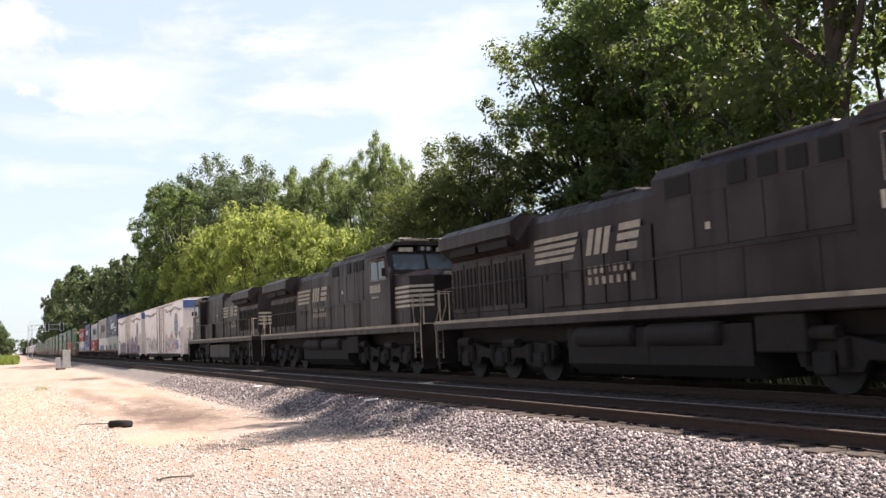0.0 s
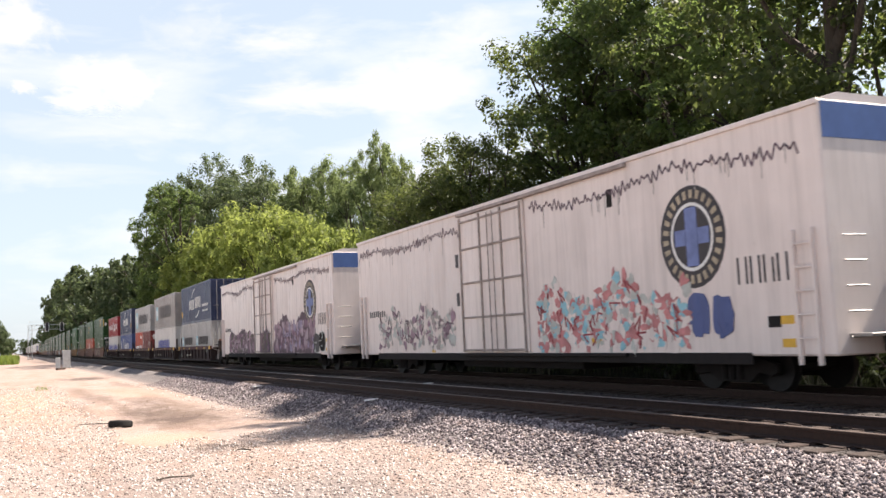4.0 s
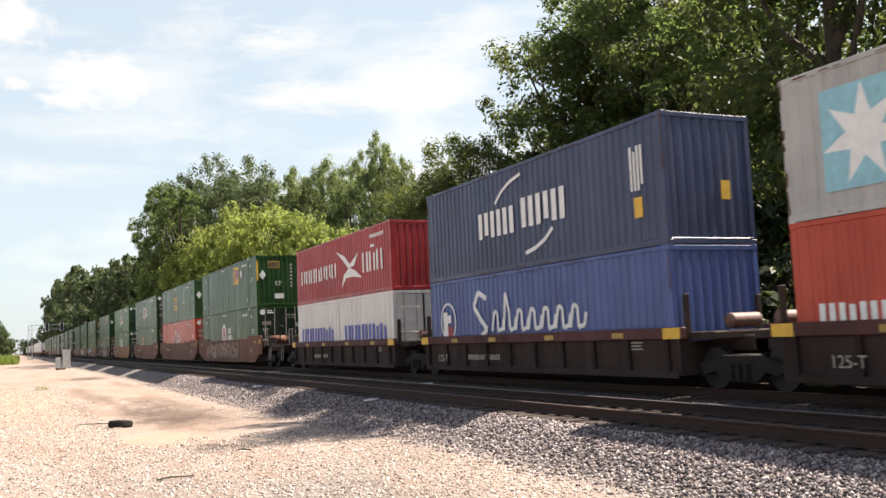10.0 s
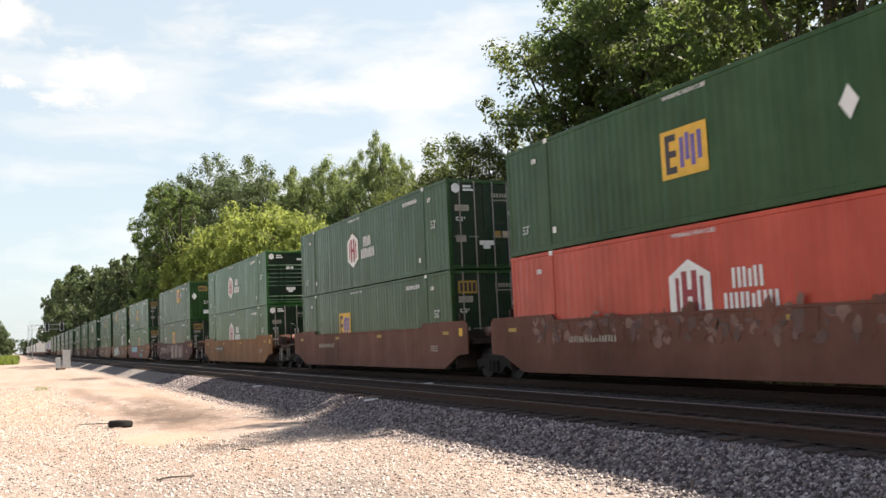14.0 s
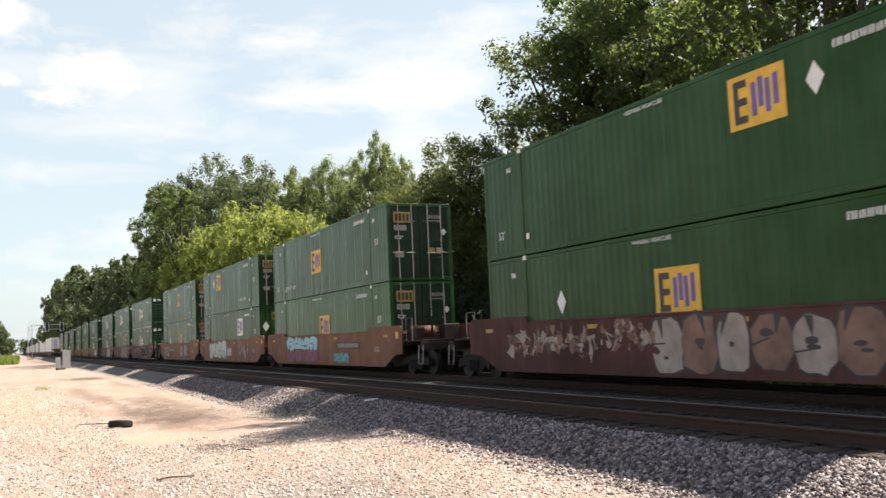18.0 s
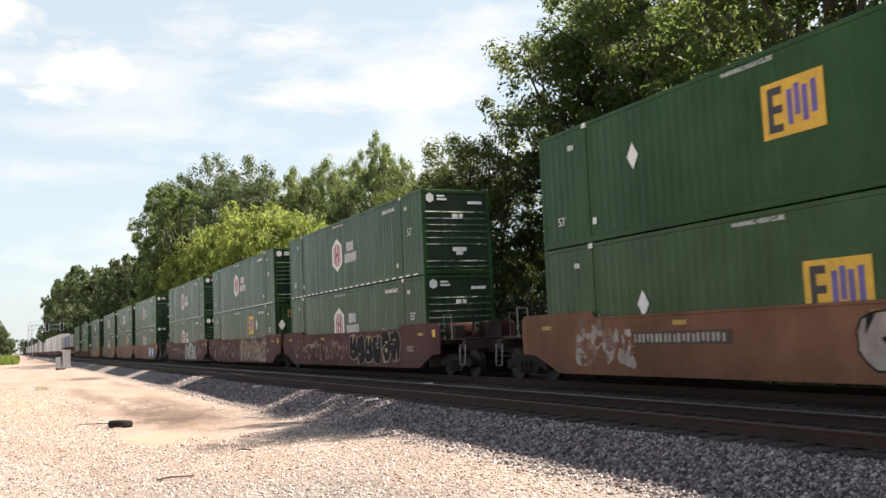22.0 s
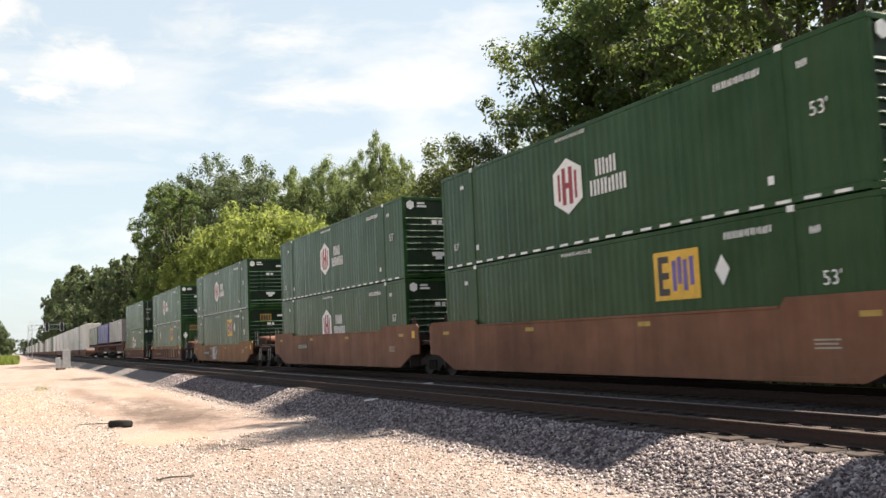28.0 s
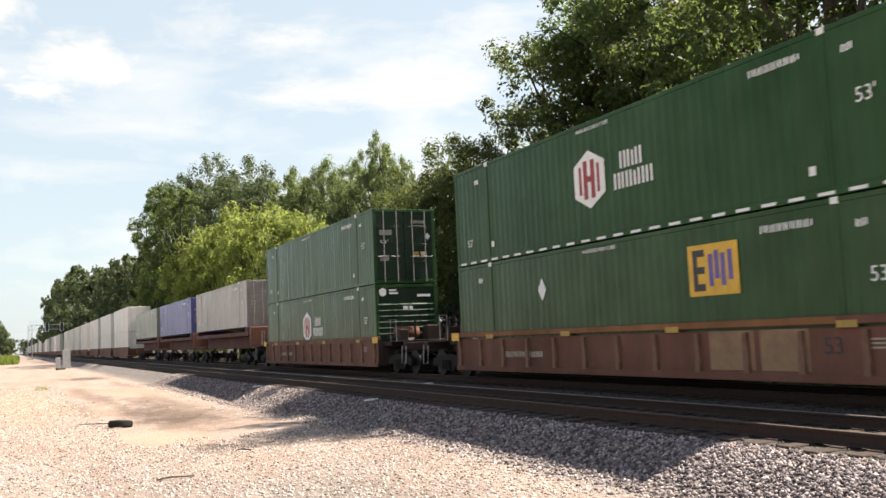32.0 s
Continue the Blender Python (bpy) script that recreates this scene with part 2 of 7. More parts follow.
        me.update()
        return me


def put(name, me, parent=None, mat=None, at=None, label=""):
    """An object on a mesh, with a material of its own where one is given."""
    ob = new(name, me)
    if mat is not None:
        if not me.materials:
            me.materials.append(mat)
        if me.materials[0] != mat:
            ob.material_slots[0].link = "OBJECT"
            ob.material_slots[0].material = mat
    if parent is not None:
        ob.parent = parent
    if at is not None:
        ob.matrix_basis = at
    if label:
        ob["label"] = label
    return ob


def part(name, m, mat, parent, label="", smooth=False):
    return put(name, m.mesh(name, mat, smooth) if isinstance(m, M) else m, parent, mat, label=label)


def thing(name, label, category, group="", kind="", at=None):
    ob = new(name)
    ob.empty_display_size = 0.3
    if at is not None:
        ob.matrix_basis = at
    return tagged(ob, label, category, group, kind)


cache = {}


def shared(key, make):
    if key not in cache:
        cache[key] = make()
    return cache[key]


def run(t):
    return 0.02058 * (t - 16) ** 2 + 16.246 * (t - 16) - 0.342


TRAIN_X = 13.70     # middle of the track that the train runs on
NEAR_X = 9.60       # middle of the empty track
movers = []         # (thing, s, height above the rail)
spinners = []       # wheelsets, each with its place on its bogie


def rolling(ob, s, z=0.0):
    movers.append((ob, s, z))
    return ob


# ---- ground, tracks ----
def smooth(a, b, x):
    t = max(0.0, min(1.0, (x - a) / (b - a)))
    return t * t * (3 - 2 * t)


def ground_z(x, y):
    """Height of the ground: the ballast bed with its shoulders, the dirt yard before it, the bank with the wood behind."""
    near = max(0.0, 1 - abs(y) / 160)
    z = -0.68 + 0.05 * noise.noise((x * 0.35, y * 0.22, 0.3)) * near + 0.10 * noise.noise((x * 0.09, y * 0.06, 4.0)) * near
    z -= 0.08 * math.exp(-((x - 3.4) / 1.7) ** 2 - ((y - 26) / 7.5) ** 2)
    toe = 6.75 + 0.22 * noise.noise((0.0, y * 0.16, 7.0)) + 0.15 * noise.noise((0.0, y * 0.6, 2.0))
    bed = -0.192 + 0.012 * noise.noise((x * 1.5, y * 1.5, 1.0))
    rise = 0.5 * smooth(toe, 8.35, x) + 0.5 * max(0.0, min(1.0, (x - toe) / (8.35 - toe)))
    z += (bed - z) * rise * (1 - smooth(15.4, 17.0, x))
    if x > 17:
        z += 0.25 * smooth(17, 24, x) + 0.35 * noise.noise((x * 0.1, y * 0.1, 9.0)) * smooth(17, 24, x)
    return z


def ground_sheet():
    xs = [-2500, -900, -300, -120, -60, -35, -22, -14, -10] + [-8 + 0.25 * i for i in range(int(26 / 0.25) + 1)] + [19, 20, 22, 25, 29, 34, 42, 60, 120, 300, 900, 2500]
    ys = [-600, -200, -80, -40, -20, -10, -5, 0, 2, 3] + [4 + 0.25 * i for i in range(140)] + [39 + 0.6 * i for i in range(60)] + [75 + 2.5 * i for i in range(50)] + [200 + 10 * i for i in range(20)] + [400, 450, 520, 600, 720, 900, 1200, 1700, 2500, 4000]
    v = [(x, y, ground_z(x, y)) for y in ys for x in xs]
    w = len(xs)
    f = [(j * w + i, j * w + i + 1, (j + 1) * w + i + 1, (j + 1) * w + i) for j in range(len(ys) - 1) for i in range(w - 1)]
    me = bpy.data.meshes.new("ground")
    me.from_pydata(v, [], f)
    me.polygons.foreach_set("use_smooth", [True] * len(f))
    return me


def ground_material():
    m, n, l, b = material("gravel and dirt ground", 0.95)
    co = n.new("ShaderNodeTexCoord")
    sep = n.new("ShaderNodeSeparateXYZ")
    l.new(co.outputs["Object"], sep.inputs[0])
    stones = n.new("ShaderNodeTexVoronoi")
    stones.inputs["Scale"].default_value = 19.0
    l.new(co.outputs["Object"], stones.inputs["Vector"])
    val = n.new("ShaderNodeSeparateColor")
    l.new(stones.outputs["Color"], val.inputs[0])
    gravel = ramp_node(n, l, val.outputs["Red"], [(0.0, (0.070, 0.060, 0.059)), (0.5, (0.165, 0.146, 0.140)), (1.0, (0.30, 0.272, 0.26))]).outputs["Color"]
    lumps = noise_node(n, l, 5.0, 6, 0.8)
    gravel = mix_node(n, l, 1.0, gravel, ramp_node(n, l, lumps.outputs["Fac"], [(0.36, (0.45, 0.42, 0.42)), (0.5, (1, 0.96, 0.93)), (0.64, (1.0, 0.97, 0.95))]).outputs["Color"], "MULTIPLY")
    fine = noise_node(n, l, 26, 6, 0.7)
    dirt = ramp_node(n, l, fine.outputs["Fac"], [(0.3, (0.205, 0.142, 0.114)), (0.5, (0.335, 0.252, 0.210)), (0.7, (0.45, 0.360, 0.312))]).outputs["Color"]
    # pebbles trodden into the dirt, and broad tints of clay
    dirt = mix_node(n, l, 0.42, dirt, ramp_node(n, l, val.outputs["Green"], [(0.0, (0.13, 0.10, 0.088)), (0.45, (0.28, 0.215, 0.19)), (1.0, (0.47, 0.39, 0.355))]).outputs["Color"])
    clay = noise_node(n, l, 0.9, 6, 0.7, (1.0, 0.35, 1.0))
    dirt = mix_node(n, l, ramp_node(n, l, clay.outputs["Fac"], [(0.42, (0, 0, 0)), (0.64, (0.65, 0.65, 0.65))]).outputs["Color"], dirt, (0.235, 0.146, 0.100))
    # dirt in patches in the yard, clean stone on the bed
    patch = noise_node(n, l, 0.30, 5, 0.6, (1.0, 0.45, 1.0))
    pf = ramp_node(n, l, patch.outputs["Fac"], [(0.36, (0, 0, 0)), (0.60, (1, 1, 1))]).outputs["Color"]
    side = n.new("ShaderNodeMapRange")
    side.inputs["From Min"].default_value, side.inputs["From Max"].default_value = 7.2, 6.3
    l.new(sep.outputs["X"], side.inputs["Value"])
    far = n.new("ShaderNodeMapRange")
    far.inputs["From Min"].default_value, far.inputs["From Max"].default_value = 9.0, 22.0
    l.new(sep.outputs["Y"], far.inputs["Value"])
    add = mix_node(n, l, far.outputs["Result"], pf, (1.0, 1.0, 1.0))
    fac = mix_node(n, l, 1.0, add, side.outputs["Result"], "MULTIPLY")
    c = mix_node(n, l, fac, gravel, dirt)
    # damp rutted patch
    wob = noise_node(n, l, 1.5, 7, 0.78, (1.0, 0.35, 1.0))
    def damp(cx, cy, rx, ry, most=0.9):
        d = n.new("ShaderNodeVectorMath"); d.operation = "SUBTRACT"
        l.new(co.outputs["Object"], d.inputs[0]); d.inputs[1].default_value = (cx, cy, 0)
        s = n.new("ShaderNodeVectorMath"); s.operation = "MULTIPLY"
        l.new(d.outputs[0], s.inputs[0]); s.inputs[1].default_value = (1 / rx, 1 / ry, 0)
        q = n.new("ShaderNodeVectorMath"); q.operation = "LENGTH"
        l.new(s.outputs[0], q.inputs[0])
        a = n.new("ShaderNodeMath")
        a.operation = "MULTIPLY_ADD"
        l.new(wob.outputs["Fac"], a.inputs[0]); a.inputs[1].default_value = 2.6; l.new(q.outputs["Value"], a.inputs[2])
        k = n.new("ShaderNodeMapRange")
        k.inputs["From Min"].default_value, k.inputs["From Max"].default_value = 2.35, 1.55
        k.inputs["To Max"].default_value = most
        l.new(a.outputs[0], k.inputs["Value"])
        return k.outputs["Result"]
    c = mix_node(n, l, damp(4.5, 29.5, 1.9, 6.5), c, (0.120, 0.080, 0.060))
    c = mix_node(n, l, damp(4.8, 69.0, 1.3, 5.0), c, (0.095, 0.070, 0.060))
    for cx, cy, rx, ry in ((3.5, 33.0, 0.35, 9.0), (5.3, 37.0, 0.45, 11.0), (4.2, 25.2, 0.9, 1.6), (2.2, 34.0, 0.4, 7.0), (3.0, 48.0, 0.6, 8.0), (5.6, 54.0, 0.6, 8.0)):
        c = mix_node(n, l, damp(cx, cy, rx, ry, 0.7), c, (0.165, 0.112, 0.085))
    # bare clay showing through, orange in the yard and ochre by the ruts
    c = mix_node(n, l, damp(0.3, 42.0, 2.2, 17.0, 0.6), c, (0.42, 0.245, 0.155))
    c = mix_node(n, l, damp(3.1, 21.5, 1.2, 3.0, 0.5), c, (0.40, 0.270, 0.180))
    c = mix_node(n, l, damp(5.0, 44.0, 1.6, 9.0, 0.6), c, (0.35, 0.232, 0.172))
    # dark damp hollows behind the tyre and farther along the yard
    for cx, cy, rx, ry, most in ((4.4, 27.4, 1.5, 1.7, 0.85), (3.7, 31.5, 0.7, 2.6, 0.6), (4.6, 36.5, 0.9, 4.2, 0.6), (3.3, 41.0, 0.8, 4.0, 0.55), (4.5, 69.5, 2.0, 4.5, 0.85), (3.6, 18.2, 0.9, 1.1, 0.6)):
        c = mix_node(n, l, damp(cx, cy, rx, ry, most), c, (0.088, 0.056, 0.043))
    # woodland floor, its brown lowered to hold the shade of the trees
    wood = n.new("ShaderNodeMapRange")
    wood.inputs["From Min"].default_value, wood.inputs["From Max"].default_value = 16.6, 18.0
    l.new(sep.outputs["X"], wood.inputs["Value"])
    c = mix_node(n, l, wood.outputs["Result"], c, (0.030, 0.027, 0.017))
    # brown track bed between the rails, with the train's shade put into the colour
    bed_shade = n.new("ShaderNodeMapRange")
    bed_shade.inputs["From Min"].default_value, bed_shade.inputs["From Max"].default_value = 8.1, 8.4
    l.new(sep.outputs["X"], bed_shade.inputs["Value"])
    of = mix_node(n, l, 1.0, bed_shade.outputs["Result"], (0.75, 0.75, 0.75), "MULTIPLY")
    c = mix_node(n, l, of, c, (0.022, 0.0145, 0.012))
    l.new(c, b.inputs["Base Color"])
    h = mix_node(n, l, fac, stones.outputs["Distance"], fine.outputs["Fac"])
    bump_node(n, l, b, h, 0.8, 0.03)
    return m


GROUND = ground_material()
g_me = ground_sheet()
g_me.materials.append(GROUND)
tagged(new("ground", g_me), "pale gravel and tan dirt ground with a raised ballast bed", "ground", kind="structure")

RAIL = plain("brown rusted rail side", (0.034, 0.0165, 0.0115), 0.9, 0.0, 0.3, 12)
RAILDULL = plain("dull brown rail top", (0.105, 0.075, 0.060), 0.62, 0.5, 0.25, 20)
RAILTOP = plain("polished rail top", (0.27, 0.22, 0.20), 0.42, 0.8, 0.15, 20)
TIE, _n, _l, _b = material("weathered brown tie wood", 0.9)
_t = noise_node(_n, _l, 3.0, 6, 0.65, (1, 9, 9))
_i = _n.new("ShaderNodeObjectInfo")
_c = ramp_node(_n, _l, _t.outputs["Fac"], [(0.3, (0.024, 0.0135, 0.0105)), (0.7, (0.070, 0.042, 0.031))]).outputs["Color"]
_c = mix_node(_n, _l, 0.5, _c, ramp_node(_n, _l, _i.outputs["Random"], [(0, (0.6, 0.6, 0.6)), (1, (1, 0.95, 0.9))]).outputs["Color"], "MULTIPLY")
_l.new(_c, _b.inputs["Base Color"])
bump_node(_n, _l, _b, _t.outputs["Fac"], 0.5, 0.02)


def rail_bar(x, name, top):
    """One rail: foot, web and head, with the bright running surface on top."""
    t = thing(name, "rusted steel rail with a polished top", "rail", "rails of the line", at=pose(x, 0, 0))
    prof = [(-0.07, -0.17), (0.07, -0.17), (0.07, -0.155), (0.012, -0.135), (0.012, -0.045), (0.036, -0.035), (0.036, -0.006), (-0.036, -0.006), (-0.036, -0.035), (-0.012, -0.045), (-0.012, -0.135), (-0.07, -0.155)]
    part("rail_body", M().prism(prof, "y", -120, 1500), RAIL, t)
    part("rail_top", M().prism([(-0.034, -0.006), (0.034, -0.006), (0.026, 0.0), (-0.026, 0.0)], "y", -120, 1500), top, t, "worn running surface")


for _x, _top in ((NEAR_X - 0.7525, RAILDULL), (NEAR_X + 0.7525, RAILTOP), (TRAIN_X - 0.7525, RAILTOP), (TRAIN_X + 0.7525, RAILTOP)):
    rail_bar(_x, "rail", _top)

random.seed(11)
tie_mesh = [M().bevel(-1.3 + d, 1.3 + d, -0.115, 0.115, -0.36, -0.172, 0.012).mesh("tie", TIE) for d in (0.0, 0.03, -0.04)]
plate_mesh = M().bevel(-0.19, 0.19, -0.1, 0.1, -0.172, -0.158, 0.004).mesh("tie_plate", RAIL)
for _i in range(100):
    _y = 4.2 + 0.52 * _i
    t = thing("railway_tie", "weathered brown wooden railway tie in ballast", "railway tie", "ties of the near track",
              at=pose(NEAR_X + random.uniform(-0.05, 0.05), _y + random.uniform(-0.02, 0.02), random.uniform(-0.012, 0.004), 0, 0, random.uniform(-1.2, 1.2)))
    put("timber", random.choice(tie_mesh), t)
    if _i < 50:
        for _dx in (-0.7525, 0.7525):
            put("tie_plate", plate_mesh, t, at=pose(_dx, 0, 0.001))
m = M()
for _i in range(330):
    m.box(NEAR_X - 1.3, NEAR_X + 1.3, 56.2 + 0.52 * _i - 0.11, 56.2 + 0.52 * _i + 0.11, -0.3, -0.175)
for _i in range(420):
    _y = -6 + 0.52 * _i
    m.box(TRAIN_X - 1.3, TRAIN_X + 1.3, _y - 0.11, _y + 0.11, -0.3, -0.175)
tagged(new("far_ties", m.mesh("far_ties", TIE)), "row of dark wooden ties under the running line", "railway ties", kind="stuff")

# loose stones: coarse on the shoulder, smaller in the yard
STONE, _n, _l, _b = material("crushed grey and buff stone", 0.9)
_g = _n.new("ShaderNodeNewGeometry")
_c = ramp_node(_n, _l, _g.outputs["Random Per Island"], [(0.0, (0.042, 0.031, 0.034)), (0.3, (0.116, 0.091, 0.097)), (0.65, (0.258, 0.215, 0.216)), (0.92, (0.52, 0.455, 0.445)), (1.0, (0.22, 0.145, 0.118))]).outputs["Color"]
_t = noise_node(_n, _l, 40, 4)
_l.new(mix_node(_n, _l, 0.35, _c, ramp_node(_n, _l, _t.outputs["Fac"], [(0.3, (0.5, 0.48, 0.46)), (0.7, (1, 1, 1))]).outputs["Color"], "MULTIPLY"), _b.inputs["Base Color"])


# Browner than the shoulder stone and lowered again for the train's shade.
BEDSTONE, _n, _l, _b = material("brown ballast stone darkened for shade", 0.9)
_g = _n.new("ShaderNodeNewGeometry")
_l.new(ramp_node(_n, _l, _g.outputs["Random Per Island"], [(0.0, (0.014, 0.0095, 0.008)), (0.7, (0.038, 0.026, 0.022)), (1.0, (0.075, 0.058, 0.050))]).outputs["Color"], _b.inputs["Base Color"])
PEBBLE, _n, _l, _b = material("pale buff and pinkish gravel", 0.9)
_g = _n.new("ShaderNodeNewGeometry")
_l.new(ramp_node(_n, _l, _g.outputs["Random Per Island"], [(0.0, (0.105, 0.080, 0.072)), (0.25, (0.28, 0.225, 0.198)), (0.7, (0.48, 0.41, 0.368)), (1.0, (0.72, 0.67, 0.62))]).outputs["Color"], _b.inputs["Base Color"])


def stones(name, label, count, pick, size, seed, mat):
    rng = np.random.default_rng(seed)
    base = np.array([(1, 0, 0), (-1, 0, 0), (0, 1, 0), (0, -1, 0), (0, 0, 1), (0, 0, -1)], float)
    tri = np.array([(0, 2, 4), (2, 1, 4), (1, 3, 4), (3, 0, 4), (2, 0, 5), (1, 2, 5), (3, 1, 5), (0, 3, 5)])
    pts = pick(rng, count)
    k = len(pts)
    v = base[None] * rng.uniform(0.55, 1.25, (k, 6, 1)) + rng.normal(0, 0.18, (k, 6, 3))
    v = v * (size * rng.choice([0.5, 0.8, 1.0, 1.25, 1.6], k) * rng.uniform(0.8, 1.2, k))[:, None, None] * np.array([1, 1, 0.75])
    a = rng.uniform(0, 2 * np.pi, k)
    ca, sa = np.cos(a)[:, None], np.sin(a)[:, None]
    x, y = v[..., 0] * ca - v[..., 1] * sa, v[..., 0] * sa + v[..., 1] * ca
    v = np.stack([x, y, v[..., 2]], -1) + pts[:, None]
    f = (tri[None] + 6 * np.arange(k)[:, None, None]).reshape(-1, 3)
    me = bpy.data.meshes.new(name)
    me.vertices.add(k * 6)
    me.vertices.foreach_set("co", v.ravel())
    me.loops.add(len(f) * 3)
    me.loops.foreach_set("vertex_index", f.ravel().astype(np.int32))
    me.polygons.add(len(f))
    me.polygons.foreach_set("loop_start", np.arange(0, len(f) * 3, 3, dtype=np.int32))
    me.update(calc_edges=True)
    me.materials.append(mat)
    tagged(new(name, me), label, "gravel", kind="stuff")


def on_ground(xy, lift=0.0):
    return np.array([(x, y, ground_z(x, y) + lift) for x, y in xy])


def shoulder_pick(rng, k):
    y = 4.5 + 48 * rng.random(k) ** 2.0
    x = 6.4 + 1.86 * np.sqrt(rng.random(k))
    return on_ground(np.stack([x, y], 1), 0.006)


def bed_pick(rng, k):
    y = 4.5 + 28 * rng.random(k) ** 1.6
    x = rng.uniform(8.15, 15.4, k)
    keep = (np.abs(x - NEAR_X + 0.7525) > 0.1) & (np.abs(x - NEAR_X - 0.7525) > 0.1)
    return on_ground(np.stack([x, y], 1)[keep], -0.006)


def yard_pick(rng, k):
    y = 6.5 + 52 * rng.random(k) ** 2.0
    x = -3.6 + 10.6 * rng.random(k)
    x = np.where(y > 24, x - 2.0 * rng.random(k), x)

    def bare(p, q):
        """1 in the rutted bare dirt, 0 where gravel lies."""
        w = 0.5 * noise.noise((p * 0.9, q * 0.35, 5.0))
        return smooth(1.9, 3.0, p + w) * (1 - smooth(5.5, 6.3, p + w)) * smooth(18.5, 22.5, q + 3 * w)

    keep = np.array([noise.noise((p * 0.5, q * 0.35, 3.0)) + 0.3 * noise.noise((p * 2.5, q * 2.5, 1.0)) > -0.62 + 1.5 * bare(p, q) for p, q in zip(x, y)])
    return on_ground(np.stack([x, y], 1)[keep], 0.002)


stones("ballast_stones", "coarse crushed grey ballast stones on the shoulder", 46000, shoulder_pick, 0.0265, 3, STONE)
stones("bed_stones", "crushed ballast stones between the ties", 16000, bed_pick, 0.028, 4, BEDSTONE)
stones("yard_gravel", "loose small gravel scattered over the dirt", 84000, yard_pick, 0.0185, 5, PEBBLE)

# ---- trees ----
BARK, _n, _l, _b = material("grey brown bark", 0.9)
_t = noise_node(_n, _l, 5, 6, 0.65, (3, 3, 0.5))
_l.new(ramp_node(_n, _l, _t.outputs["Fac"], [(0.3, (0.028, 0.022, 0.017)), (0.7, (0.078, 0.062, 0.048))]).outputs["Color"], _b.inputs["Base Color"])
bump_node(_n, _l, _b, _t.outputs["Fac"], 0.6, 0.04)


def leaf_material(name, dark, light, through_light, share=0.42):
    m, n, l, b = material(name, 0.55)
    b.inputs["Specular IOR Level"].default_value = 0.3
    g = n.new("ShaderNodeNewGeometry")
    info = n.new("ShaderNodeObjectInfo")
    c = ramp_node(n, l, g.outputs["Random Per Island"], [(0.0, dark), (1.0, light)]).outputs["Color"]
    big = noise_node(n, l, 0.35, 3)
    c = mix_node(n, l, 0.6, c, ramp_node(n, l, big.outputs["Fac"], [(0.3, (0.55, 0.6, 0.5)), (0.7, (1, 1, 1))]).outputs["Color"], "MULTIPLY")
    c = mix_node(n, l, 0.45, c, ramp_node(n, l, info.outputs["Random"], [(0, (0.7, 0.8, 0.7)), (1, (1, 1, 0.85))]).outputs["Color"], "MULTIPLY")
    l.new(c, b.inputs["Base Color"])
    tr = n.new("ShaderNodeBsdfTranslucent")
    l.new(mix_node(n, l, 0.5, c, through_light), tr.inputs["Color"])
    mx = n.new("ShaderNodeMixShader")
    mx.inputs[0].default_value = share
    l.new(b.outputs[0], mx.inputs[1])
    l.new(tr.outputs[0], mx.inputs[2])
    l.new(mx.outputs[0], n["Material Output"].inputs["Surface"])
    return m


LEAF_DARK = leaf_material("deep green oak leaves", (0.0323, 0.0521, 0.0207), (0.0862, 0.1204, 0.0468), (0.3731, 0.5088, 0.1357), 0.47)
LEAF_OLIVE = leaf_material("olive green oak leaves", (0.0295, 0.0403, 0.0158), (0.0720, 0.0893, 0.0346), (0.3420, 0.4140, 0.1080))
LEAF_MID = leaf_material("mid green leaves", (0.0648, 0.0922, 0.0396), (0.1368, 0.1764, 0.0778), (0.4160, 0.5040, 0.1920), 0.55)
LEAF_YELLOW = leaf_material("yellow green leaves", (0.1060, 0.1400, 0.0330), (0.2150, 0.2560, 0.0660), (0.5900, 0.6700, 0.1750), 0.55)
# Leaf greens lowered so the shade under the trees sits in the colour.
LEAF_SHADE = leaf_material("undergrowth leaves darkened for shade", (0.020, 0.030, 0.012), (0.050, 0.070, 0.026), (0.16, 0.22, 0.05), 0.25)
LEAF_FAR = leaf_material("deep green far leaves", (0.0341, 0.0508, 0.0260), (0.0775, 0.1042, 0.0521), (0.2660, 0.3360, 0.1330))


